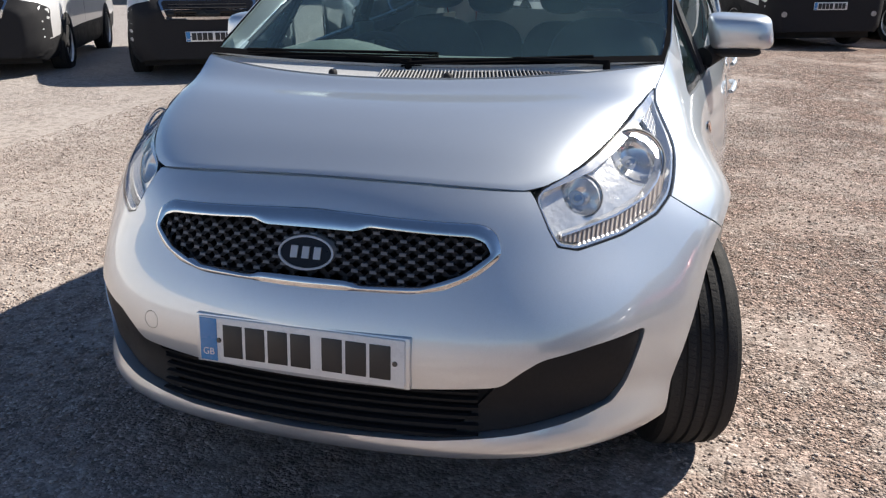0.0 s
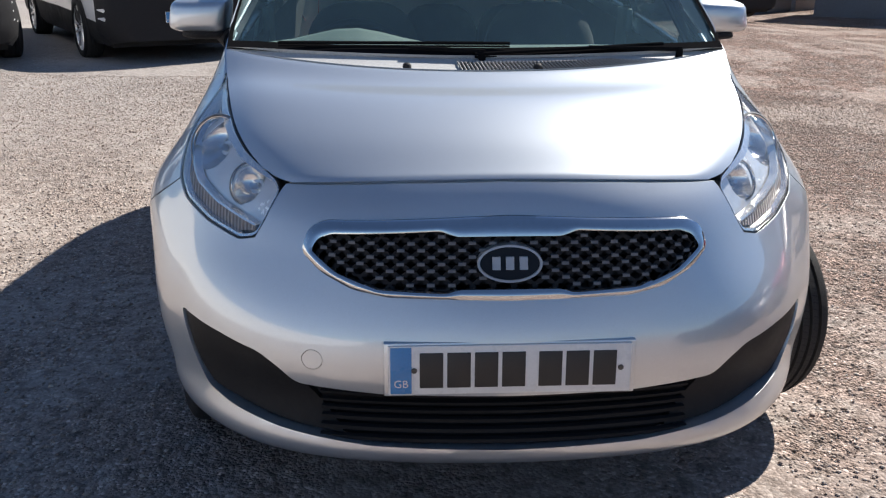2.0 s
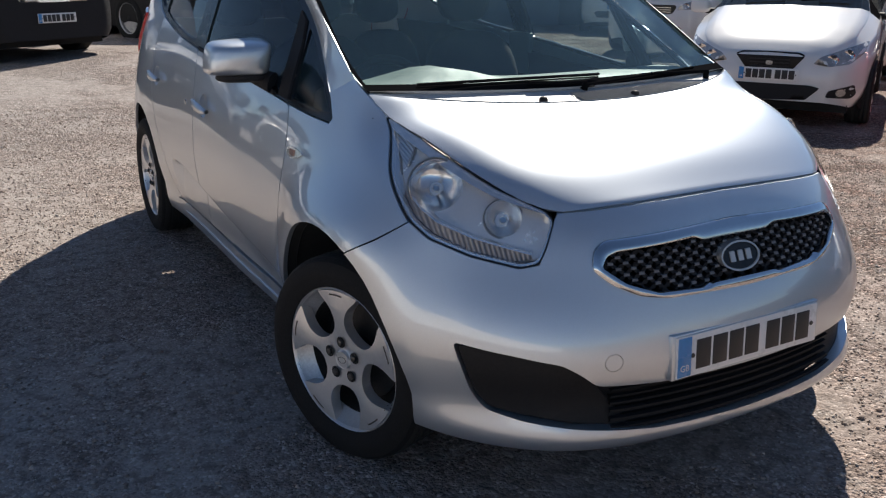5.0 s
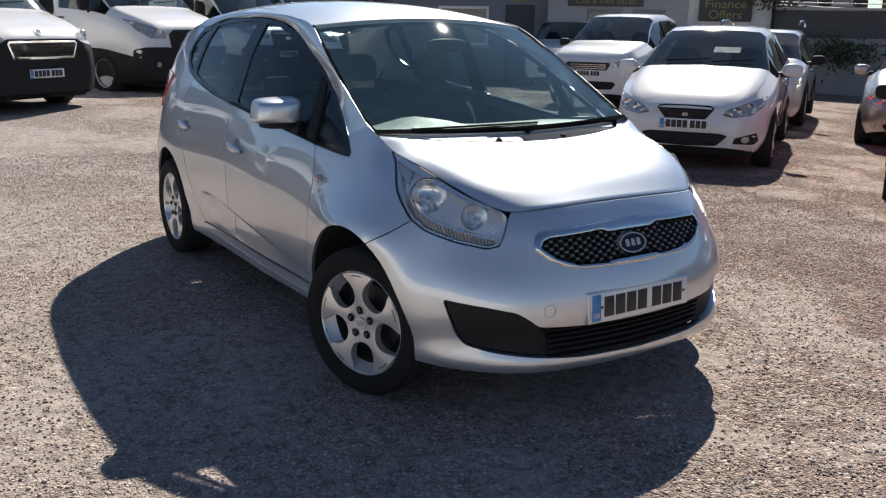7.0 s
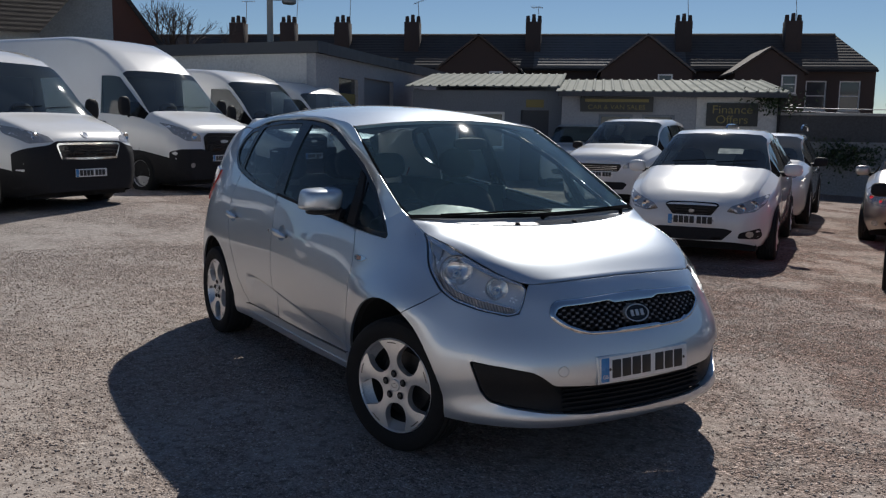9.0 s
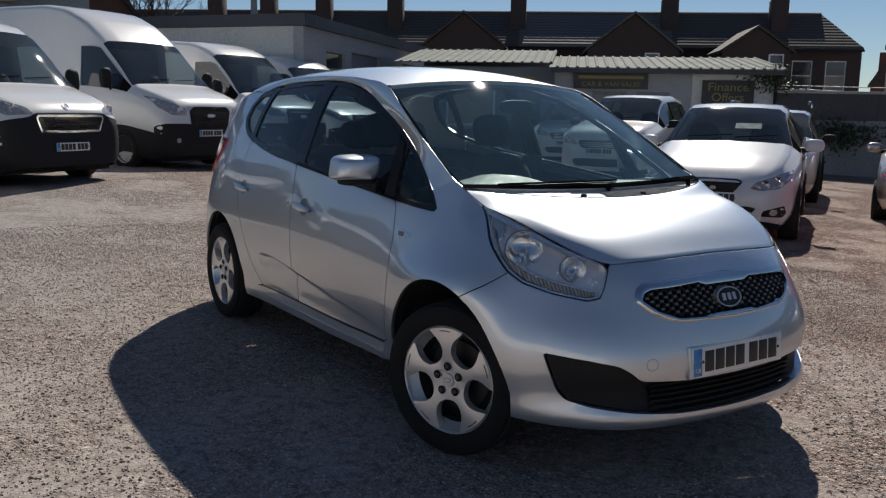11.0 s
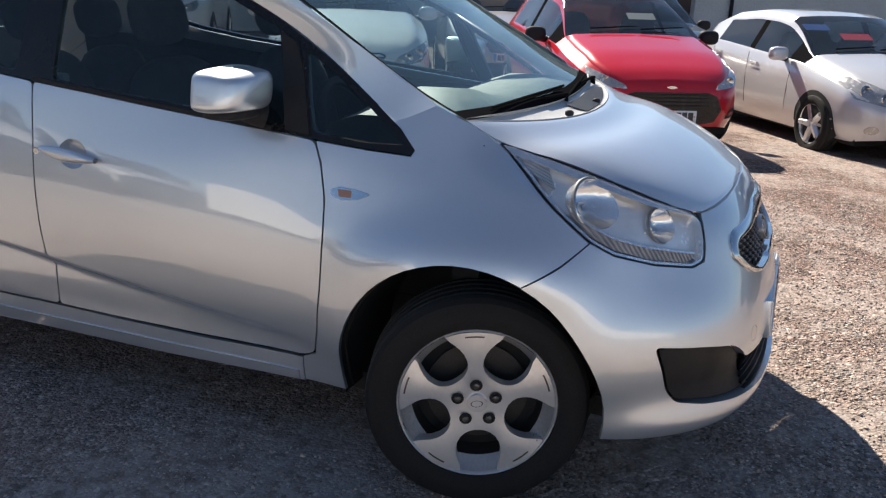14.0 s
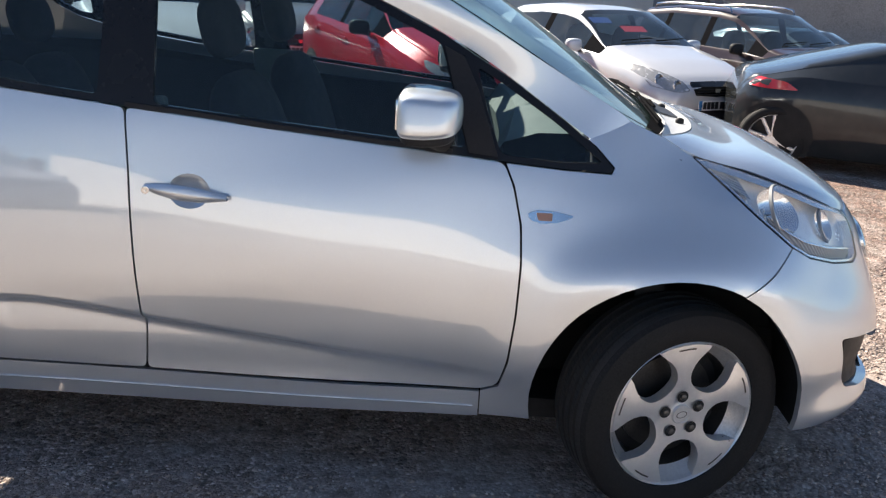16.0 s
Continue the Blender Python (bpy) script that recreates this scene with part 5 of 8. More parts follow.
def spokes_thin(rim, rr, h, rim_mat, style):
    """Plainer wheels of the other vehicles: pairs of thin spokes, five spokes, or a steel disc with slots."""
    if style == "steel":
        ring = [((rr - 0.008) * math.cos(a), (rr - 0.008) * math.sin(a)) for a in np.linspace(0, 2 * math.pi, 40, endpoint=False)]
        holes = []
        for k in range(8):
            a, r = 2 * math.pi * k / 8, rr * 0.72
            holes.append([(r * math.cos(a) + 0.020 * math.cos(b), r * math.sin(a) + 0.020 * math.sin(b)) for b in np.linspace(0, 2 * math.pi, 10, endpoint=False)])
        sheet("steel_disc", ring, lambda p, o: np.column_stack([-h * (0.30 + 0.35 * np.clip(1 - np.hypot(p[:, 0], p[:, 1]) / rr, 0, 1) ** 0.7) - o, p[:, 0], p[:, 1]]), rim_mat, rim, "pressed steel wheel disc", holes, 0.03, 0.01, 0.0, 0.02)
        v, f = lathe([(-h * 0.78, 0.0), (-h * 0.78, 0.03), (-h * 0.70, 0.045), (-h * 0.5, 0.05)], 20)
        link_mesh("hub", v, f, BLACK_PLASTIC, rim)
        return
    n, pair = (10, 0.25) if style == "ten" else (5, 0.0)
    bm = bmesh.new()
    for k in range(n):
        a = 2 * math.pi * (k // 2 if pair else k) / (n // 2 if pair else n) + (pair * (1 if k % 2 else -1) if pair else 0)
        b = a - (pair * 0.55 * (1 if k % 2 else -1) if pair else 0)
        w = 0.017 if pair else 0.034
        p0, p1 = Vector((-h * 0.55, 0.035 * math.cos(b), 0.035 * math.sin(b))), Vector((-h * 0.75, (rr - 0.006) * math.cos(a), (rr - 0.006) * math.sin(a)))
        add_rod(bm, p0, p1, w * 1.25, w, 6)
    v = add_rod(bm, (-h * 0.72, 0, 0), (-h * 0.2, 0, 0), 0.058, 0.07, 20)
    part("spokes", bm, rim_mat, rim, "silver spokes")


# ---- inside of the hatchback ----
def build_seat(x, y, back_h=0.62, w=0.25):
    seat = thing("car_seat", "dark grey cloth car seat", "")
    seat.parent = car
    super_blob("seat_cushion", (x, y, 0.50), (w, 0.27, 0.10), SEAT_CLOTH, seat, "", 3.2)
    super_blob("seat_back", (x, y + 0.30, 0.50 + back_h / 2 + 0.02), (w - 0.01, 0.085, back_h / 2), SEAT_CLOTH, seat, "", 3.0, m=Matrix.Rotation(radians(-16), 3, "X"))
    super_blob("headrest", (x, y + 0.42, 0.50 + back_h + 0.14), (0.13, 0.05, 0.095), SEAT_CLOTH, seat, "dark headrest", 2.8, m=Matrix.Rotation(radians(-12), 3, "X"))
    return seat


def build_inside():
    floor = box("floor_pan", (-0.72, -0.30, 0.20), (0.72, 3.0, 0.26), DARK_VOID, car, "")
    for x in (-0.37, 0.37):
        build_seat(x, 0.95)
    for x in (-0.40, 0.0, 0.40):
        build_seat(x, 1.95, 0.56, 0.22)
    # dashboard
    ys, verts, faces = 0, [], []
    prof = [(0.03, 0.98), (0.10, 1.035), (0.20, 1.050), (0.36, 1.045), (0.45, 1.015), (0.50, 0.94), (0.47, 0.80), (0.42, 0.62)]
    g = []
    for x in np.linspace(-0.70, 0.70, 21):
        k = 1 - 0.10 * (x / 0.7) ** 2
        hump = 0.05 * math.exp(-((x + 0.37) / 0.17) ** 2)
        g.append([(x, y + 0.05 * (x / 0.7) ** 2, z + (hump if 1 < i < 5 else 0)) for i, (y, z) in enumerate(prof)])
    dash = grid_part("dashboard", np.array(g), DASH, car, "grey dashboard")
    # steering wheel
    m = Matrix.Translation((-0.37, 0.60, 0.93)) @ Matrix.Rotation(radians(90), 4, "Z") @ Matrix.Rotation(radians(25), 4, "Y")
    ring = [(0.016 * math.cos(a), 0.175 + 0.016 * math.sin(a)) for a in np.linspace(0, 2 * math.pi, 10, endpoint=False)]
    v, f = lathe(ring, 40, m, closed=True)
    wheel = link_mesh("steering_wheel", v, f, BLACK_PLASTIC, car, "black steering wheel", sharp=60)
    super_blob("wheel_hub", m @ Vector((0, 0, 0)), (0.07, 0.04, 0.06), BLACK_PLASTIC, wheel, "", 2.5)
    bm = bmesh.new()
    for a in (0, 180, 270):
        add_rod(bm, m @ Vector((0, 0, 0)), m @ Vector((0, 0.172 * math.cos(radians(a)), 0.172 * math.sin(radians(a)))), 0.02, 0.014, 6)
    part("wheel_spokes", bm, BLACK_PLASTIC, wheel)
    # interior mirror, papers behind the screen
    super_blob("rear_view_mirror", (0.0, 0.66, 1.40), (0.11, 0.02, 0.034), BLACK_PLASTIC, car, "black interior mirror", 3)
    for side in (1, -1):
        bm = bmesh.new()
        add_box(bm, (0.78 * side - 0.015, 1.40, 0.9), (0.78 * side + 0.015, 1.58, 1.1), 0.01)
        part("inner_pillar", bm, DASH, car)
        g = np.array([[(side * x, y, z) for x, z in ((0.80, 0.3), (0.79, 0.80), (0.765, 0.96 + 0.05 * (y - 0.4)))] for y in np.linspace(0.56, 2.5, 12)])
        grid_part("door_trim", g, SEAT_CLOTH, car, "dark door lining")


def build_car():
    build_front()
    for side in (-1, 1):
        build_lamp(side)
        build_side(side)
        build_mirror(side)
    build_top()
    build_inside()
    # unseen box under the bonnet, added to block sun leaking through
    box("sun_leak_block", (-0.42, -0.38, 0.30), (0.42, 0.08, 0.80), DARK_VOID, car, "")
    box("bulkhead", (-0.72, 0.02, 0.30), (0.72, 0.10, 1.00), DARK_VOID, car, "")
    tilt = Matrix.Translation((0.0, -0.7535, 0.476)) @ Matrix.Rotation(radians(-4), 4, "X")
    bm = bmesh.new()
    add_box(bm, (-0.270, -0.001, -0.060), (0.270, 0.016, 0.060), 0.003)
    bmesh.ops.transform(bm, matrix=tilt, verts=bm.verts)
    part("plate_holder", bm, SILVER, car)
    number_plate(car, tilt @ Matrix.Translation((0, -0.003, 0)))
    turn = Matrix.Rotation(radians(20), 4, "Z")
    flip = Matrix.Rotation(radians(180), 4, "Z")
    for x, y, m in ((-0.780, -0.012, turn), (0.780, 0.012, turn @ flip), (-0.772, 2.622, Matrix.Identity(4)), (0.772, 2.622, flip)):
        build_wheel("road_wheel", car, Matrix.Translation((x, y, 0.312)) @ m @ Matrix.Rotation(radians(-8), 4, "X"))
    box("under_tray", (-0.52, -0.50, 0.19), (0.52, 3.0, 0.24), DARK_VOID, car, "")


build_car()


# ---- the other vehicles ----
from mathutils.bvhtree import BVHTree

WHITE = paint("white_paint", (0.72, 0.72, 0.72), 0.0, 0.30, 0.02, 0.10)
LIGHT_SILVER = paint("light_silver_paint", (0.60, 0.60, 0.615), 0.25, 0.30, 0.06, 0.10)
CHAMPAGNE = paint("champagne_paint", (0.46, 0.42, 0.38), 0.7, 0.30, 0.06, 0.15)
RED = paint("red_paint", (0.52, 0.012, 0.025), 0.1, 0.28, 0.04, 0.03)
BROWN = paint("brown_paint", (0.030, 0.018, 0.020), 0.0, 0.28, 0.08, 0.04, 1.4)
GRAPHITE = paint("graphite_paint", (0.020, 0.023, 0.026), 0.0, 0.28, 0.08, 0.04, 1.42)
BLACK_PAINT = paint("black_paint", (0.015, 0.015, 0.017), 0.1, 0.25, 0.05, 0.05)
BLUE_GREY = paint("blue_grey_paint", (0.10, 0.13, 0.16), 0.5, 0.3, 0.05, 0.06)
VAN_GLASS = pane("vehicle_glass", (0.50, 0.57, 0.58), 0.03, 1.9, 0.03, (0.6, 0.7, 0.72))
LAMP_GREY = surface("lamp_grey", (0.40, 0.395, 0.39), 0.2, 0.4, 0.5, 22, coat=0.6)
PAPER = surface("price_paper", (0.26, 0.275, 0.29), 0.7, 0, 0.05, 20)
BLUE_PAPER = surface("blue_sticker", (0.04, 0.10, 0.35), 0.5, 0, 0.1, 20)
RED_PAPER = surface("red_sticker", (0.55, 0.04, 0.06), 0.5, 0, 0.1, 20)

KINDS = {
    # length, width, roof line (y, z), shoulder (y, z), half width factor (y, f), screen y range, side windows, wheels, tyre radius
    "hatch": dict(length=4.05, width=1.70, top=[(0, .62), (.05, .68), (.18, .76), (.5, .88), (1.0, .985), (1.12, 1.005), (1.55, 1.26), (1.82, 1.385), (2.1, 1.43), (2.6, 1.445), (3.2, 1.40), (3.65, 1.28), (3.92, 1.02), (4.02, .80), (4.05, .6)],
                  belt=[(0, .55), (.3, .70), (1.1, .90), (2.0, .93), (3.3, 1.02), (4.05, .95)], plan=[(0, .60), (.05, .70), (.15, .82), (.35, .93), (.7, .99), (1.2, 1), (3.2, 1), (3.7, .95), (3.95, .86), (4.05, .72)],
                  screen=(1.12, 1.84), sides=[(1.45, 2.28), (2.40, 3.22)], axle=(.80, 3.27), tyre=.305, roof=.70),
    "suv": dict(length=4.45, width=1.82, top=[(0, .80), (.05, .88), (.18, .96), (.5, 1.03), (1.1, 1.10), (1.22, 1.12), (1.65, 1.40), (1.95, 1.55), (2.3, 1.60), (3.2, 1.62), (3.9, 1.56), (4.2, 1.30), (4.38, 1.0), (4.45, .7)],
                belt=[(0, .70), (.3, .86), (1.2, 1.0), (2.0, 1.03), (3.8, 1.10), (4.45, 1.0)], plan=[(0, .66), (.05, .76), (.15, .87), (.35, .95), (.7, 1), (3.8, 1), (4.2, .95), (4.45, .8)],
                screen=(1.22, 1.97), sides=[(1.50, 2.30), (2.42, 3.20), (3.3, 3.85)], axle=(.88, 3.52), tyre=.345, roof=.72),
    "van": dict(length=5.6, width=2.05, top=[(0, .95), (.04, 1.03), (.12, 1.11), (.4, 1.23), (.75, 1.34), (.90, 1.38), (1.30, 1.84), (1.62, 2.14), (1.85, 2.28), (2.3, 2.42), (3.0, 2.46), (5.5, 2.46), (5.58, 2.42), (5.6, 2.2)],
                belt=[(0, .78), (.3, 1.02), (.9, 1.24), (2.0, 1.30), (5.6, 1.30)], plan=[(0, .68), (.04, .78), (.12, .88), (.3, .95), (.6, .99), (1, 1), (5.5, 1), (5.6, .96)],
                screen=(.90, 1.66), sides=[(1.15, 2.10)], axle=(.98, 4.3), tyre=.345, roof=.80, glass=2.0, bow=0.03, clad=0.46),
    "highvan": dict(length=5.9, width=2.05, top=[(0, 1.02), (.04, 1.10), (.12, 1.17), (.4, 1.27), (.75, 1.36), (.90, 1.40), (1.30, 1.78), (1.66, 2.10), (1.85, 2.25), (2.2, 2.48), (2.7, 2.68), (3.3, 2.76), (5.8, 2.78), (5.88, 2.72), (5.9, 2.4)],
                belt=[(0, .90), (.3, 1.08), (.9, 1.26), (2.0, 1.32), (5.9, 1.32)], plan=[(0, .74), (.04, .82), (.12, .90), (.3, .96), (.6, .99), (1, 1), (5.8, 1), (5.9, .96)],
                screen=(.90, 1.68), sides=[(1.10, 2.15)], axle=(.98, 4.5), tyre=.345, roof=.80, glass=2.02, bow=0.05, clad=0.50),
    "panel": dict(length=4.8, width=1.90, top=[(0, .80), (.05, .90), (.15, 1.0), (.4, 1.12), (.85, 1.22), (1.0, 1.25), (1.40, 1.58), (1.75, 1.84), (2.05, 1.92), (3.0, 1.95), (4.7, 1.93), (4.78, 1.8), (4.8, 1.4)],
                  belt=[(0, .72), (.3, .94), (1.0, 1.10), (2.0, 1.15), (4.8, 1.15)], plan=[(0, .68), (.04, .78), (.12, .88), (.3, .95), (.6, .99), (1, 1), (4.7, 1), (4.8, .96)],
                  screen=(1.0, 1.80), sides=[(1.30, 2.15)], axle=(.92, 3.9), tyre=.325, roof=.82, glass=1.68),
    "coupe": dict(length=4.21, width=1.85, top=[(0, .60), (.05, .66), (.2, .74), (.6, .84), (1.15, .92), (1.27, .94), (1.8, 1.20), (2.15, 1.32), (2.5, 1.355), (2.9, 1.32), (3.5, 1.14), (3.9, 1.01), (4.09, .96), (4.18, .88), (4.21, .7)],
                  belt=[(0, .54), (.4, .70), (1.2, .86), (2.2, .90), (3.2, .95), (3.7, .98), (4.21, .85)], plan=[(0, .62), (.05, .72), (.15, .83), (.35, .93), (.7, .98), (1.3, .98), (2.2, .97), (3.2, 1.0), (3.7, 1.0), (4.02, .92), (4.14, .82), (4.21, .68)],
                  screen=(1.27, 2.16), sides=[(1.65, 2.55)], axle=(.88, 3.84), tyre=.315, roof=.66),
}


def knots(pairs, x):
    return np.interp(x, [p[0] for p in pairs], [p[1] for p in pairs])


def smoothed(pairs, ys, k=0.10):
    """The polyline through pairs with its corners eased over about k metres."""
    return sum(knots(pairs, np.clip(ys + d, pairs[0][0], pairs[-1][0])) for d in (-k, -k / 2, 0, k / 2, k)) / 5


def loft(kind, roof_up=0.0):
    """The outer skin of a vehicle, front at y = 0 facing -y: grid of points [station, point round the section from the left sill over the roof to the right]."""
    s = KINDS[kind]
    L, hw = s["length"], s["width"] / 2
    ys = np.unique(np.r_[np.linspace(0, 0.4, 9), np.linspace(0.4, s["screen"][0], 8), np.linspace(*s["screen"], 9), np.linspace(s["screen"][1], L - 0.45, 22), np.linspace(L - 0.45, L, 8), [a for w in s["sides"] for a in w]])
    top = smoothed(s["top"], ys, 0.05)
    belt = smoothed(s["belt"], ys, 0.10)
    wide = smoothed(s["plan"], ys, 0.03) * hw
    half = []
    s0, s1 = s["screen"]
    for y, t, b, w in zip(ys, top, belt, wide):
        up = np.clip((t - b - 0.08) / 0.35, 0, 1)
        sh = min(b, t - 0.055)
        bot = 0.20 + 0.06 * np.clip((0.3 - y) / 0.3, 0, 1) + 0.08 * np.clip((y - L + 0.4) / 0.4, 0, 1)
        edge_x, edge_z = w * (0.86 * (1 - up) + s["roof"] * up), t - 0.030 - 0.030 * up
        belt_x = w * (0.975 - 0.01 * up)
        pts = [(w * 0.90, bot), (w * 0.975, bot + 0.10), (w, bot + s.get("clad", 0.36) * (sh - bot)), (w * 1.0, bot + 0.70 * (sh - bot)), (belt_x, sh), (belt_x - 0.012 * up - 0.01, sh + 0.03 * up + 0.004)]
        q = (edge_x + 0.02 * up, edge_z - 0.045 * up - 0.003)
        zg = s.get("glass", 9.0)
        p5 = pts[-1]
        fg = min(0.97, max(0.05, (zg - p5[1]) / max(0.05, q[1] - p5[1])))
        bow = s.get("bow", 0.0) * up * w
        pts += [(p5[0] + fg * (q[0] - p5[0]) + bow * 0.6, p5[1] + fg * (q[1] - p5[1])), q, (edge_x, edge_z), (edge_x * 0.88, t - 0.010), (edge_x * 0.5, t + 0.004), (0, t + 0.010)]
        half.append([(x, y, z) for x, z in pts])
    h = np.array(half)
    return np.concatenate([h, h[:, -2::-1] * [-1, 1, 1]], 1), ys


def vehicle(name, kind, label, category, place, heading, body, low=None, roof_mat=None, rims="ten", rim_mat=None, front="plain", stretch=1.0, tall=1.0, group="", rails=False, papers=0, lift_z=0.0, tail=False):
    """A vehicle whose number plate stands at place, facing the heading (degrees from +x)."""
    s = KINDS[kind]
    m = Matrix.Translation((place[0], place[1], ground_z(place[0], place[1]) + lift_z)) @ Matrix.Rotation(radians(heading + 90), 4, "Z")
    L = s["length"]
    far = m @ Vector((0, L, 0))
    slope = (ground_z(far.x, far.y) - ground_z(place[0], place[1])) / L
    m = m @ Matrix.Rotation(math.atan(slope), 4, "X")
    v = thing(name, label, category, m, group)
    g, ys = loft(kind)
    g = g * [1, stretch, tall]
    ys = ys * stretch
    n, k = g.shape[:2]
    s0, s1 = (q * stretch for q in s["screen"])
    L *= stretch
    sides = [(a * stretch, b * stretch) for a, b in s["sides"]]
    faces = {}
    for i in range(n - 1):
        y = (ys[i] + ys[i + 1]) / 2
        for j in range(k - 1):
            jj = min(j, k - 2 - j)
            what = "body"
            zc = g[i : i + 2, j : j + 2, 2].mean()
            if jj >= 8 and s0 < y < s1:
                what = "windscreen"
            elif jj == 5 and any(a < y < b for a, b in sides):
                w = [q for q, (a, b) in enumerate(sides) if a < y < b][0]
                what = f"side_window/{w}/{j < k / 2}"
            elif jj >= 8 and y > s0 and roof_mat and y < L - 0.6:
                what = "roof"
            elif s0 * 0.98 < y < sides[-1][1] and jj == 5:
                what = "pillar"
            elif low and (jj <= 1 or (jj == 2 and low == 2 and y > 0.5)):
                what = "cladding"
            faces.setdefault(what, []).append((i * k + j, (i + 1) * k + j, (i + 1) * k + j + 1, i * k + j + 1))
    pts = g.reshape(-1, 3).tolist()
    every = [f for fs in faces.values() for f in fs]
    cap = tuple(range(k))
    tree = BVHTree.FromPolygons(pts, every + [cap, tuple((n - 1) * k + j for j in range(k))])

    def piece(nm, fs, material, label="", parent=None, extra=()):
        used = sorted({q for f in fs for q in f})
        at = {q: i for i, q in enumerate(used)}
        return link_mesh(nm, [pts[q] for q in used], [tuple(at[q] for q in f) for f in fs], material, parent or v, label, 62)
    piece("body", faces["body"] + [cap] + [tuple((n - 1) * k + j for j in range(k))], body)
    if low:
        piece("cladding", faces.get("cladding", []), BLACK_PLASTIC, "black plastic bumper and lower cladding")
    if roof_mat and "roof" in faces:
        piece("roof", faces["roof"], roof_mat)
    pillars = {}
    for f in faces.get("pillar", []):
        y = sum(pts[q][1] for q in f) / 4
        pillars.setdefault((pts[f[0]][0] > 0, sum(y > b for a, b in sides), y < sides[0][0]), []).append(f)
    for fs in pillars.values():
        piece("window_pillar", fs, MATT_BLACK)
    piece("windscreen", faces["windscreen"], VAN_GLASS, "tinted windscreen").visible_shadow = False
    for key in faces:
        if key.startswith("side_window"):
            piece("side_window", faces[key], VAN_GLASS, "tinted side window").visible_shadow = False

    def on_front(p, out):
        res = []
        for x, z in p:
            hit = tree.ray_cast(Vector((x, -2, z)), Vector((0, 1, 0)))[0] or tree.find_nearest(Vector((x, 0, z)))[0]
            res.append((hit.x, hit.y - out, hit.z))
        return np.array(res)

    def on_side(sd):
        def lift(p, out):
            res = []
            for y, z in p:
                hit = tree.ray_cast(Vector((sd * 3, y, z)), Vector((-sd, 0, 0)))[0] or tree.find_nearest(Vector((sd, y, z)))[0]
                res.append((hit.x + sd * out, y, z))
            return np.array(res)
        return lift
    W = s["width"] / 2
    # inside
    bm = bmesh.new()
    add_box(bm, (-W * 0.86, s0 + 0.1, 0.30), (W * 0.86, L - 0.35, knots(s["belt"], 2.0) * tall * 0.90))
    part("cabin_floor", bm, DARK_VOID, v)
    bm = bmesh.new()
    add_box(bm, (-W * 0.80, 0.25, 0.16), (W * 0.80, L - 0.3, 0.30))
    part("underside", bm, DARK_VOID, v)
    if kind in ("van", "highvan", "panel"):
        bm = bmesh.new()
        add_box(bm, (-W * 0.80, sides[0][1] + 0.10, 0.5), (W * 0.80, sides[0][1] + 0.14, s["glass"] * tall))
        part("bulkhead", bm, HEADLINER, v)
    for x in (-0.38, 0.38):
        super_blob("seat_back", (x, s1 + 0.25, knots(s["belt"], 2.0) * tall * 0.96), (0.22, 0.08, 0.32), SEAT_CLOTH, v, "", 3, nu=12, nv=8)
    # wheels over flat dark discs that paint in the shaded arch hollows
    tr = s["tyre"]
    for y in s["axle"]:
        y *= stretch
        for sd in (-1, 1):
            x = abs(on_side(sd)(np.array([(y, 0.62)]), 0.0)[0][0])
            disc = [(y + tr * 1.16 * math.cos(a), max(0.17, tr + tr * 1.16 * math.sin(a))) for a in np.linspace(0, 2 * math.pi, 30, endpoint=False)]
            sheet("arch_shade", disc, on_side(sd), DARK_VOID, v, "", (), 0.08, 0.0, 0.004)
            build_wheel("road_wheel", v, Matrix.Translation((sd * (x - 0.085), y, tr)) @ Matrix.Rotation(radians(180 if sd > 0 else 0), 4, "Z"), tr, tr * (0.75 if rims == "ten" else 0.68), 0.21, rims, rim_mat or RIM_BRIGHT, 36, "road wheel")
    # mirrors
    for sd in (-1, 1):
        zb = float(knots(s["belt"], s1 * 0.85)) * tall
        big = kind in ("van", "highvan", "panel")
        p = Vector((sd * (W + 0.10), s0 + 0.45 * (s1 - s0), zb + (0.20 if big else 0.07)))
        h = super_blob("door_mirror", p, (0.11, 0.06, 0.17 if big else 0.075), BLACK_PLASTIC if big or roof_mat or kind == "suv" else body, v, "door mirror", 3, nu=16, nv=10)
        bm = bmesh.new()
        add_rod(bm, p + Vector((-0.05 * sd, 0.02, -0.05)), (sd * W * 0.93, p.y + 0.08, zb + 0.01), 0.028, 0.035, 8)
        part("mirror_arm", bm, BLACK_PLASTIC, h)
    dress = {"plain": dress_hatch, "van_a": dress_van_a, "van_b": dress_van_b, "twin": dress_twin, "big": dress_big, "bar": dress_bar}[front]
    dress(v, on_front, on_side, W, tall, L)
    pz = PLATE_Z[front] * tall
    p = on_front(np.array([(0, pz)]), 0.026 if front.startswith("van") else 0.012)[0]
    number_plate(v, Matrix.Translation((0, p[1] - 0.004, pz)))
    # wiper arms, door gaps
    for x0, x1 in ((-0.45, 0.05), (0.08, 0.55)):
        j = s0 + 0.06
        bm = bmesh.new()
        za = float(knots(s["top"], j / stretch)) * tall
        add_rod(bm, (x0, j - 0.02, za + 0.02), (x1, j + 0.03, za + 0.05), 0.008, 0.006, 5)
        part("wiper", bm, MATT_BLACK, v)
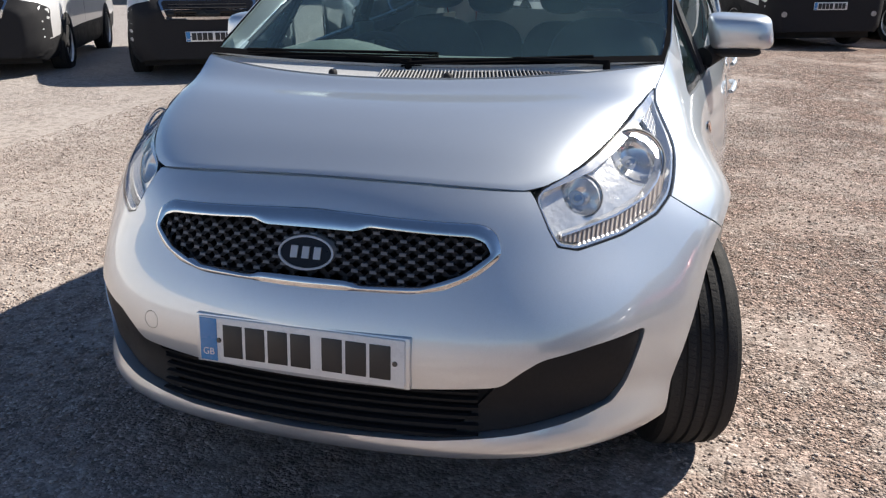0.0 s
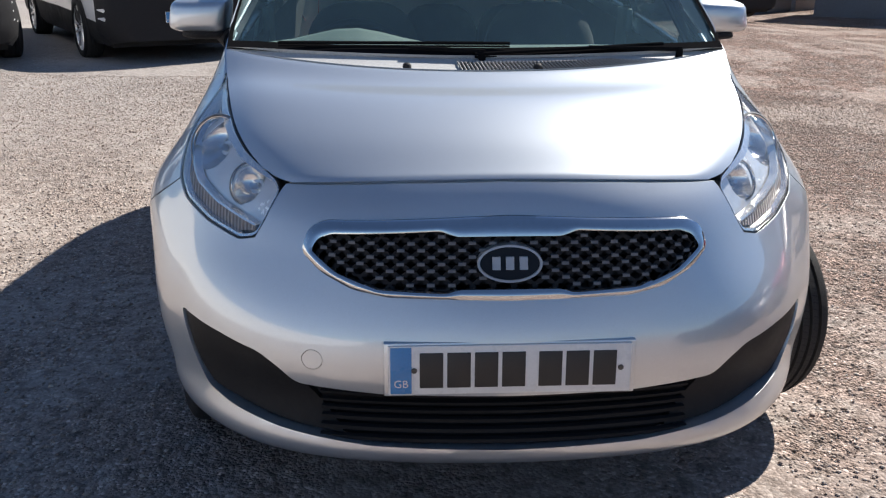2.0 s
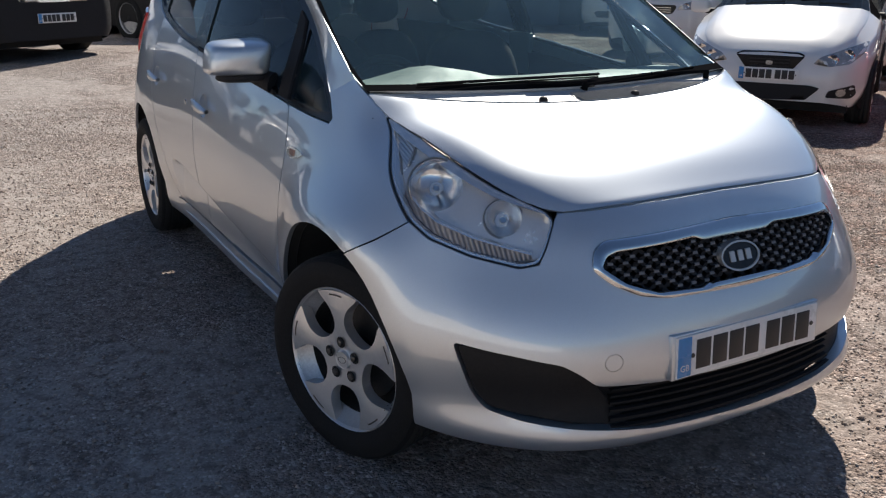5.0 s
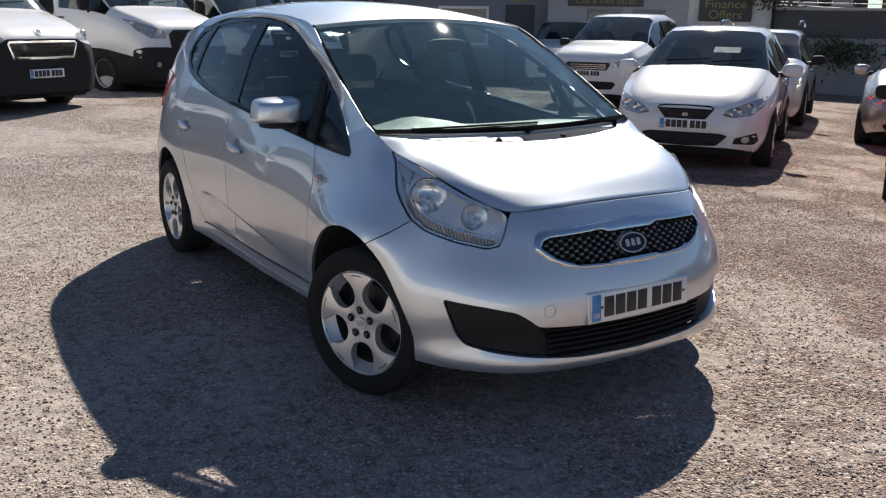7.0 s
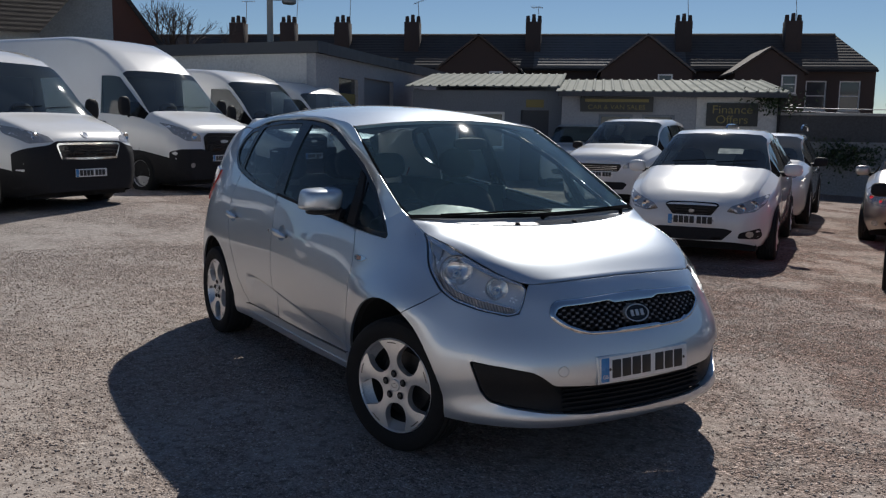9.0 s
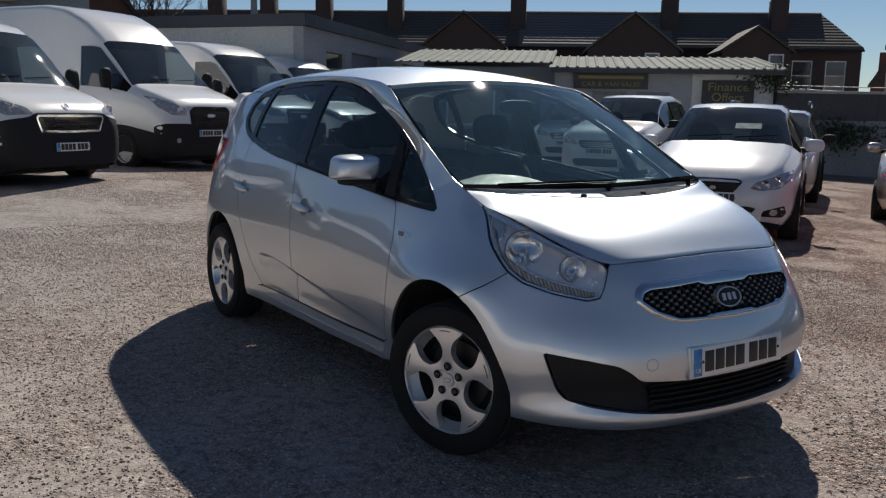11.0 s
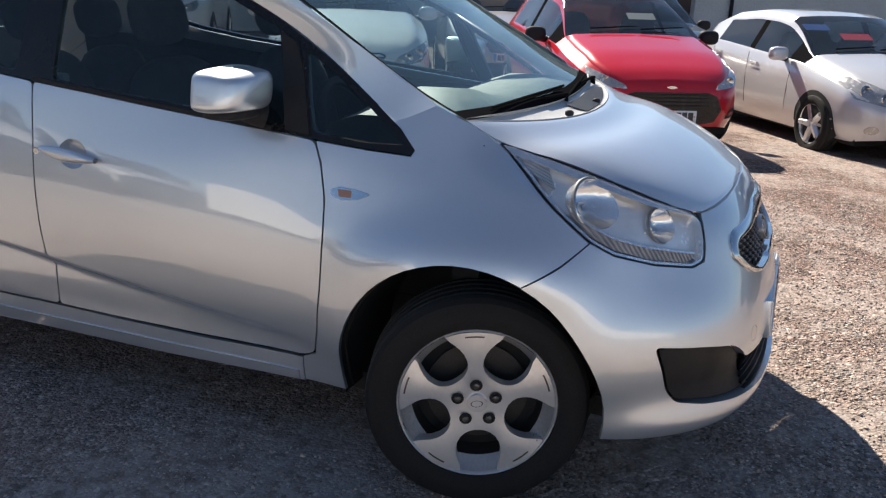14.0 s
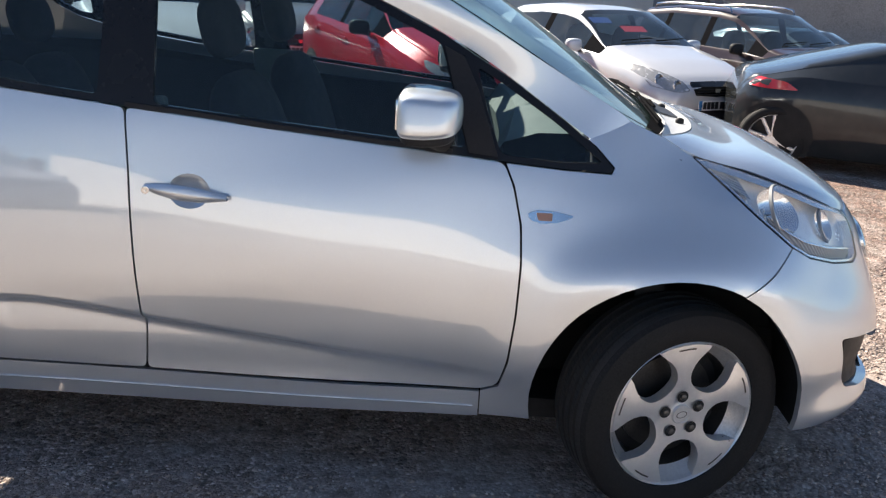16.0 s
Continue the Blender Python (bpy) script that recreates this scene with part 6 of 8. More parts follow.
    for sd in (-1, 1):
        for q, (a, b) in enumerate(sides[:2]):
            zb = float(knots(s["belt"], b / stretch)) * tall
            line = [(b + 0.06, zb), (b + 0.068, zb), (b + 0.03, 0.36), (b + 0.022, 0.36)]
            sheet("door_gap", line, on_side(sd), DARK_VOID, v, "", (), 0.10, 0.0, 0.002)
            hd = [(b - 0.20, zb - 0.13), (b - 0.02, zb - 0.125), (b - 0.02, zb - 0.10), (b - 0.20, zb - 0.105)]
            sheet("door_handle", hd, on_side(sd), BLACK_PLASTIC if low else body, v, "", (), 0.06, 0.02, 0.026)
        a = sides[0][0]
        line = [(a - 0.10, 0.80), (a - 0.092, 0.80), (a - 0.07, 0.38), (a - 0.078, 0.38)]
        sheet("door_gap", line, on_side(sd), DARK_VOID, v, "", (), 0.10, 0.0, 0.002)
    if rails:
        for sd in (-1, 1):
            c = [(sd * W * 0.70, y, float(knots(s["top"], y)) + 0.035) for y in np.linspace(s1 + 0.15, L - 0.8, 10)]
            ends = [(c[0][0], c[0][1] - 0.03, c[0][2] - 0.05), *c, (c[-1][0], c[-1][1] + 0.03, c[-1][2] - 0.05)]
            tube = [[(x + 0.016 * math.cos(a), y, z + 0.018 * math.sin(a)) for a in np.linspace(0, 2 * math.pi, 9)] for x, y, z in ends]
            grid_part("roof_rail", np.array(tube), CHROME, v, "bright roof rail", sharp=60)
    if papers:
        for q, (x, z, w, h, mt) in enumerate(((-0.40, 0.74, 0.30, 0.13, BLUE_PAPER), (0.0, 0.50, 0.36, 0.13, RED_PAPER), (0.15, 0.60, 0.34, 0.16, PAPER))[: 2] if papers == 2 else ((0.20, 0.50, 0.30, 0.13, PAPER),)):
            y = s0 + (s1 - s0) * z
            za = float(knots(s["top"], y / stretch)) * tall
            ang = math.atan2(float(knots(s["top"], s1 / stretch) - knots(s["top"], s0 / stretch)), (s1 - s0) / stretch)
            bm = bmesh.new()
            add_box(bm, (-w / 2, -h / 2, -0.002), (w / 2, h / 2, 0.002))
            bmesh.ops.transform(bm, matrix=Matrix.Translation((x, y + 0.03, za - 0.04)) @ Matrix.Rotation(ang, 4, "X"), verts=bm.verts)
            part("window_sticker", bm, mt, v, "price sticker behind the windscreen")
    if tail:
        for sd in (-1, 1):
            o = [(L - 0.52, 0.80), (L - 0.40, 0.87), (L - 0.16, 0.89), (L - 0.07, 0.80), (L - 0.24, 0.79)]
            sheet("tail_lamp", rounded(o, 0.03), on_side(sd), RED_LENS, v, "red tail lamp", (), 0.05, 0.01, 0.012)
    return v


PLATE_Z = {"plain": 0.48, "van_a": 0.52, "van_b": 0.62, "twin": 0.44, "big": 0.60, "bar": 0.350}


def lamp_pair(v, on_front, on_side, shape, bulbs=()):
    for sd in (-1, 1):
        o = [(sd * x, z) for x, z in shape]
        lamp = sheet("headlight", rounded(o, 0.02), on_front, LAMP_GREY, v, "clear headlight", (), 0.04, 0.02, 0.006)
        for x, z, r in bulbs:
            c = on_front(np.array([(sd * x, z)]), 0.012)[0]
            vv, ff = lathe([(0.0, r), (0.006, r * 0.9), (-0.004, r * 0.55), (-0.012, 0.0)], 16, Matrix.Translation(c) @ Matrix.Rotation(radians(-90), 4, "Z"))
            link_mesh("lamp_ring", vv, ff, CHROME, lamp)


def front_panel(v, name, on_front, half, material, label="", out=0.008, r=0.02, parent=None, step=0.05):
    full = half + [(-x, z) for x, z in half[::-1] if x]
    return sheet(name, rounded(full, r), on_front, material, parent or v, label, (), step, 0.015, out)


def bars(v, on_front, lines, w, material=None, h=0.010, out=0.016):
    for z in lines:
        sheet("grille_bar", [(-w, z), (w, z), (w, z + h), (-w, z + h)], on_front, material or BLACK_PLASTIC, v, "", (), 0.06, 0.01, out)


def dress_hatch(v, on_front, on_side, W, tall, L):
    lamp_pair(v, on_front, on_side, [(0.37, 0.61), (0.42, 0.67), (0.62, 0.745), (0.78, 0.80), (0.76, 0.70), (0.66, 0.61), (0.5, 0.59)], ((0.52, 0.65, 0.05), (0.64, 0.69, 0.05)))
    front_panel(v, "grille", on_front, [(0, 0.705), (0.25, 0.70), (0.30, 0.675), (0.20, 0.548), (0, 0.545)], GLOSS_BLACK, "black upper grille")
    bars(v, on_front, (0.57, 0.60, 0.63), 0.17)
    front_panel(v, "badge", on_front, [(0, 0.625), (0.03, 0.62), (0.03, 0.59), (0, 0.585)], CHROME, "", 0.022, 0.008)
    front_panel(v, "lower_grille", on_front, [(0, 0.42), (0.36, 0.42), (0.45, 0.40), (0.34, 0.29), (0, 0.275)], BLACK_PLASTIC, "black lower intake")
    for sd in (-1, 1):
        o = [(sd * x, z) for x, z in ((0.50, 0.32), (0.52, 0.38), (0.72, 0.43), (0.74, 0.34), (0.70, 0.30))]
        sheet("fog_lamp_recess", rounded(o, 0.02), on_front, BLACK_PLASTIC, v, "", (), 0.05, 0.01, 0.006)
        c = [(sd * (0.62 + 0.04 * math.cos(a)), 0.36 + 0.035 * math.sin(a)) for a in np.linspace(0, 2 * math.pi, 14, endpoint=False)]
        sheet("fog_lamp", c, on_front, LAMP_GREY, v, "", (), 0.05, 0.01, 0.012)


def dress_twin(v, on_front, on_side, W, tall, L):
    lamp_pair(v, on_front, on_side, [(0.40, 0.60), (0.43, 0.69), (0.60, 0.79), (0.74, 0.85), (0.79, 0.78), (0.74, 0.63), (0.55, 0.58)], ((0.53, 0.66, 0.055), (0.66, 0.71, 0.06)))
    front_panel(v, "grille", on_front, [(0, 0.70), (0.34, 0.695), (0.37, 0.66), (0.30, 0.55), (0, 0.535)], GLOSS_BLACK, "black upper grille")
    bars(v, on_front, (0.555, 0.585, 0.615), 0.30)
    front_panel(v, "badge", on_front, [(0, 0.625), (0.045, 0.62), (0.03, 0.58), (0, 0.57)], CHROME, "", 0.022, 0.008)
    front_panel(v, "lower_grille", on_front, [(0, 0.40), (0.42, 0.40), (0.50, 0.36), (0.42, 0.26), (0, 0.25)], BLACK_PLASTIC, "black lower intake")
    for sd in (-1, 1):
        c = [(sd * (0.62 + 0.05 * math.cos(a)), 0.34 + 0.042 * math.sin(a)) for a in np.linspace(0, 2 * math.pi, 14, endpoint=False)]
        sheet("fog_lamp", c, on_front, LAMP_GREY, v, "", (), 0.05, 0.01, 0.010)


def dress_bar(v, on_front, on_side, W, tall, L):
    lamp_pair(v, on_front, on_side, [(0.42, 0.60), (0.44, 0.64), (0.72, 0.775), (0.74, 0.70), (0.66, 0.62)], ((0.60, 0.665, 0.045),))
    front_panel(v, "grille", on_front, [(0, 0.575), (0.36, 0.575), (0.45, 0.54), (0.50, 0.42), (0.44, 0.31), (0.30, 0.285), (0, 0.28)], GLOSS_BLACK, "large black trapezoid grille")
    bars(v, on_front, (0.45, 0.485, 0.52, 0.55), 0.36)
    front_panel(v, "badge", on_front, [(0, 0.635), (0.05, 0.625), (0.05, 0.615), (0, 0.605)], CHROME, "", 0.010, 0.008)
    for sd in (-1, 1):
        o = [(sd * x, z) for x, z in ((0.56, 0.33), (0.60, 0.40), (0.74, 0.45), (0.72, 0.34))]
        sheet("fog_lamp_recess", rounded(o, 0.02), on_front, BLACK_PLASTIC, v, "", (), 0.05, 0.01, 0.006)


def dress_big(v, on_front, on_side, W, tall, L):
    lamp_pair(v, on_front, on_side, [(0.44, 0.76), (0.46, 0.82), (0.74, 0.95), (0.78, 0.88), (0.72, 0.78)], ((0.58, 0.83, 0.05), (0.68, 0.86, 0.045)))
    front_panel(v, "grille", on_front, [(0, 0.84), (0.40, 0.84), (0.42, 0.80), (0.36, 0.70), (0, 0.69)], GLOSS_BLACK, "black upper grille")
    bars(v, on_front, (0.72, 0.755, 0.79), 0.34, CHROME)
    front_panel(v, "lower_grille", on_front, [(0, 0.50), (0.48, 0.50), (0.54, 0.46), (0.46, 0.36), (0, 0.35)], BLACK_PLASTIC, "black lower intake")


def dress_van_a(v, on_front, on_side, W, tall, L):
    """Swept-back lamps high on the wings, wide grille in a bright frame."""
    front_panel(v, "bumper", on_front, [(0, 0.93), (0.52, 0.93), (0.62, 0.88), (0.86 * W, 0.84), (0.95 * W, 0.78), (0.95 * W, 0.34), (0.86 * W, 0.25), (0, 0.22)], BLACK_PLASTIC, "black plastic bumper", 0.012, 0.04)
    lamp_pair(v, on_front, on_side, [(0.55, 0.92), (0.58, 0.99), (0.78, 1.08), (0.93, 1.16), (0.96, 1.02), (0.84, 0.90)], ((0.75, 0.99, 0.055),))
    gr = front_panel(v, "grille", on_front, [(0, 0.91), (0.50, 0.91), (0.53, 0.87), (0.46, 0.68), (0, 0.675)], CHROME, "grille in a bright frame", 0.020)
    front_panel(v, "grille_mesh", on_front, [(0, 0.882), (0.475, 0.882), (0.50, 0.86), (0.44, 0.71), (0, 0.705)], GLOSS_BLACK, "", 0.026, parent=gr)
    bars(gr, on_front, (0.73, 0.765, 0.80, 0.835), 0.42, None, 0.008, 0.032)
    front_panel(v, "badge", on_front, [(0, 1.05), (0.045, 1.045), (0.04, 0.99), (0, 0.97)], CHROME, "", 0.012, 0.01)


def dress_van_b(v, on_front, on_side, W, tall, L):
    """Tall hexagonal grille and long lamps."""
    front_panel(v, "bumper", on_front, [(0, 0.78), (0.40, 0.78), (0.50, 0.80), (0.86 * W, 0.80), (0.95 * W, 0.76), (0.95 * W, 0.34), (0.86 * W, 0.25), (0, 0.22)], BLACK_PLASTIC, "black plastic bumper", 0.012, 0.04)
    lamp_pair(v, on_front, on_side, [(0.50, 0.93), (0.52, 1.04), (0.74, 1.14), (0.93, 1.25), (0.93, 1.06), (0.80, 0.94)], ((0.66, 1.03, 0.06),))
    gr = front_panel(v, "grille", on_front, [(0, 1.08), (0.36, 1.08), (0.45, 1.01), (0.41, 0.76), (0, 0.75)], GLOSS_BLACK, "large black hexagonal grille", 0.018)
    bars(gr, on_front, (0.81, 0.87, 0.94, 1.01), 0.36, BLACK_PLASTIC, 0.012, 0.026)
    front_panel(v, "badge", on_front, [(0, 0.96), (0.08, 0.95), (0.09, 0.93), (0.08, 0.91), (0, 0.90)], CHROME, "", 0.036, 0.02)
    for sd in (-1, 1):
        c = [(sd * (0.70 + 0.045 * math.cos(a)), 0.52 + 0.04 * math.sin(a)) for a in np.linspace(0, 2 * math.pi, 14, endpoint=False)]
        sheet("fog_lamp", c, on_front, LAMP_GREY, v, "", (), 0.05, 0.01, 0.022)


def build_vehicles():
    row = "white vans in a row"
    vehicle("panel_van", "van", "white panel van with black bumper and bright-framed grille", "van", (-0.53, 9.4), 300, WHITE, 1, rims="steel", rim_mat=BLACK_PLASTIC, front="van_a", group=row, tall=0.95)
    vehicle("panel_van", "highvan", "white high-roof van with black hexagonal grille and black cladding", "van", (2.16, 11.97), 295, WHITE, 1, rims="steel", rim_mat=LIGHT_SILVER, front="van_b", group=row, tall=1.025)
    vehicle("panel_van", "van", "white medium-roof van parked in the row of vans", "van", (4.66, 13.70), 295, WHITE, 1, rims="steel", front="van_b", group=row, tall=1.0)
    vehicle("panel_van", "van", "white van at the end of the row of vans", "van", (6.73, 14.82), 295, WHITE, 1, rims="steel", front="van_b", group=row, tall=0.97)
    vehicle("delivery_van", "panel", "white delivery van with black plastic bumper", "van", (-4.72, 6.26), 300, WHITE, 1, rims="steel", rim_mat=BLACK_PLASTIC, front="van_a", tall=0.95)
    vehicle("delivery_van", "panel", "silver delivery van with black plastic bumper", "van", (-7.3, 5.3), 300, LIGHT_SILVER, 1, rims="steel", front="van_a", tall=0.95)
    vehicle("delivery_van", "panel", "white delivery van with dark bumper and alloy wheels", "van", (-2.45, 7.38), 300, WHITE, 1, rims="ten", front="van_a", tall=0.93)
    line = "cars in the sales row"
    vehicle("parked_car", "hatch", "white three-door hatchback with black trapezoid grille", "car", (4.75, 3.3), 213, WHITE, front="plain", group=line, papers=1, rims="five_thin", tall=1.05)
    vehicle("parked_car", "suv", "white estate car with roof rails", "car", (8.6, 5.7), 212, LIGHT_SILVER, front="big", group=line, rails=True, tall=0.93)
    vehicle("parked_car", "suv", "white people carrier with badge bar grille", "car", (8.6, 9.1), 210, WHITE, front="big", group=line, rails=True, rims="five_thin", tall=1.07)
    vehicle("parked_car", "suv", "white pick-up truck parked before the shed", "car", (11.4, 13.2), 225, WHITE, front="big", group=line)
    vehicle("parked_car", "hatch", "champagne silver hatchback with twin round headlamps", "car", (9.2, 3.15), 207, CHAMPAGNE, front="twin", group=line, tall=1.08)
    vehicle("parked_car", "hatch", "red three-door hatchback with black roof", "car", (5.26, 0.33), 210, RED, roof_mat=BLACK_PAINT, front="bar", group=line, papers=1, tall=1.02)
    vehicle("parked_car", "suv", "dark green-grey off-roader with roof rails", "car", (10.0, 0.9), 210, GRAPHITE, front="big", group=line, rails=True)
    vehicle("parked_car", "hatch", "pale silver three-door hatchback with stickers in the windscreen", "car", (6.82, -2.04), 211, LIGHT_SILVER, front="twin", group=line, papers=2, rims="five_thin")
    vehicle("parked_car", "suv", "dark brown off-roader with roof rails", "car", (8.3, -4.5), 211, BROWN, front="big", group=line, rails=True)
    vehicle("parked_car", "hatch", "blue-grey hatchback with price card in the windscreen", "car", (11.0, -6.0), 211, BLUE_GREY, front="plain", group=line, papers=1)
    vehicle("parked_car", "coupe", "dark grey coupe with ten-spoke alloy wheels", "car", (5.62, -6.18), 260, GRAPHITE, front="plain", group=line, tail=True, rims="ten", tall=0.95)


build_vehicles()


# ---- buildings round the yard ----
BRICK = surface("red_brick", (0.17, 0.075, 0.055), 0.85, 0, 0.35, 3.0, 0.3, 60)
DARK_BRICK = surface("dark_brick", (0.060, 0.044, 0.040), 0.9, 0, 0.35, 2.0, 0.3, 50)
RENDER = surface("white_render", (0.52, 0.52, 0.51), 0.85, 0, 0.18, 1.2, 0.2, 80)
BOUNCE_WHITE = surface("bounce_white", (0.66, 0.66, 0.65), 0.9, 0, 0.15, 1.2, 0.2, 80)
GREY_RENDER = surface("grey_render", (0.30, 0.31, 0.33), 0.8, 0, 0.22, 1.4, 0.2, 80)
BLUE_BOARD = surface("blue_grey_boarding", (0.16, 0.18, 0.21), 0.6, 0, 0.2, 2.0, 0.1, 60)
BLOCK = surface("block_wall", (0.25, 0.25, 0.25), 0.9, 0, 0.3, 1.5, 0.3, 40)
DARK_BLOCK = surface("dark_block", (0.075, 0.075, 0.078), 0.9, 0, 0.3, 1.5, 0.3, 40)
FASCIA = surface("dark_fascia", (0.045, 0.05, 0.06), 0.6, 0, 0.2, 3)
CORRUGATED = surface("corrugated_sheet", (0.20, 0.212, 0.19), 0.85, 0, 0.25, 1.5, 0.1, 60, spec=0.15)
SLATE = striped("slate_roof", (0.14, 0.13, 0.125), (0.07, 0.066, 0.065), "Z", 0.16, 0.02, 0.7)
TILE = striped("brown_tile_roof", (0.090, 0.073, 0.064), (0.040, 0.033, 0.030), "Z", 0.16, 0.02, 0.8)
PANTILE = surface("brown_pantile", (0.036, 0.029, 0.025), 0.9, 0, 0.35, 2.0, 0.2, 40, spec=0.08)
UPVC = surface("white_frame", (0.70, 0.70, 0.69), 0.4, 0, 0.06, 4)
DARK_PANE = surface("dark_pane", (0.055, 0.06, 0.068), 0.08, 0, 0.2, 2, coat=0.5)
CONCRETE = surface("concrete_post", (0.36, 0.35, 0.33), 0.85, 0, 0.2, 4, 0.2, 60)
SIGN_BLACK = surface("sign_black", (0.016, 0.016, 0.015), 0.4, 0, 0.15, 4)
SIGN_GOLD = surface("sign_gold", (0.22, 0.175, 0.05), 0.5, 0, 0.1, 10)
BARK = surface("bark", (0.11, 0.085, 0.07), 0.95, 0, 0.3, 8, 0.4, 30)
IVY = surface("ivy_leaf", (0.035, 0.055, 0.022), 0.6, 0, 0.45, 5)
METAL_GREY = surface("galvanised", (0.32, 0.33, 0.34), 0.5, 0.7, 0.15, 6)
EYE_P = Vector((-2.70, -3.41, 0))


def P(az, d, z=0.0):
    """A place by its bearing from +y towards +x and its distance from the corner where the lot is entered."""
    return EYE_P + Vector((d * math.sin(radians(az)), d * math.cos(radians(az)), z))


def base_pose(at, facing):
    """A pose whose -y side looks along the bearing facing back to the lot."""
    return Matrix.Translation(at) @ Matrix.Rotation(radians(-facing), 4, "Z")


def slab_with_holes(name, w, h, t, holes, material, parent, m=Matrix(), label=""):
    """A wall w wide (from x = 0), h high, t thick (towards +y), with rectangular openings right through."""
    xs = sorted({0, w, *[v for a in holes for v in (a[0], a[2])]})
    zs = sorted({0, h, *[v for a in holes for v in (a[1], a[3])]})
    bm = bmesh.new()
    for x0, x1 in zip(xs, xs[1:]):
        for z0, z1 in zip(zs, zs[1:]):
            cx, cz = (x0 + x1) / 2, (z0 + z1) / 2
            if not any(a[0] < cx < a[2] and a[1] < cz < a[3] for a in holes):
                add_box(bm, (x0, 0, z0), (x1, t, z1))
    bmesh.ops.remove_doubles(bm, verts=bm.verts, dist=1e-4)
    bmesh.ops.transform(bm, matrix=m, verts=bm.verts)
    return part(name, bm, material, parent, label, smooth=False)


def window_unit(parent, x0, z0, x1, z1, y=0.06, m=Matrix(), bars_v=1, frame_mat=None, pane_mat=None):
    bm = bmesh.new()
    f = 0.07
    for lo, hi in (((x0, y, z0), (x1, y + 0.08, z0 + f)), ((x0, y, z1 - f), (x1, y + 0.08, z1)), ((x0, y, z0 + f), (x0 + f, y + 0.08, z1 - f)), ((x1 - f, y, z0 + f), (x1, y + 0.08, z1 - f))):
        add_box(bm, lo, hi)
    for k in range(bars_v):
        z = z0 + (z1 - z0) * (k + 1) / (bars_v + 1)
        add_box(bm, (x0 + f, y + 0.01, z - 0.025), (x1 - f, y + 0.07, z + 0.025))
    bmesh.ops.transform(bm, matrix=m, verts=bm.verts)
    w = part("window_frame", bm, frame_mat or UPVC, parent, "white window frame", smooth=False)
    bm = bmesh.new()
    add_box(bm, (x0 + f, y + 0.03, z0 + f), (x1 - f, y + 0.045, z1 - f))
    bmesh.ops.transform(bm, matrix=m, verts=bm.verts)
    part("pane", bm, pane_mat or DARK_PANE, w, smooth=False)
    bm = bmesh.new()
    add_box(bm, (x0 - 0.05, -0.05, z0 - 0.08), (x1 + 0.05, y, z0))
    bmesh.ops.transform(bm, matrix=m, verts=bm.verts)
    part("sill", bm, CONCRETE, w, smooth=False)


def prism(name, pts, y0, y1, material, parent, label=""):
    """A flat outline in x and z drawn out from y0 to y1."""
    bm = bmesh.new()
    a, b = [bm.verts.new((x, y0, z)) for x, z in pts], [bm.verts.new((x, y1, z)) for x, z in pts]
    bm.faces.new(a), bm.faces.new(b[::-1])
    for i in range(len(pts)):
        j = (i + 1) % len(pts)
        bm.faces.new((a[i], b[i], b[j], a[j]))
    return part(name, bm, material, parent, label, smooth=False)


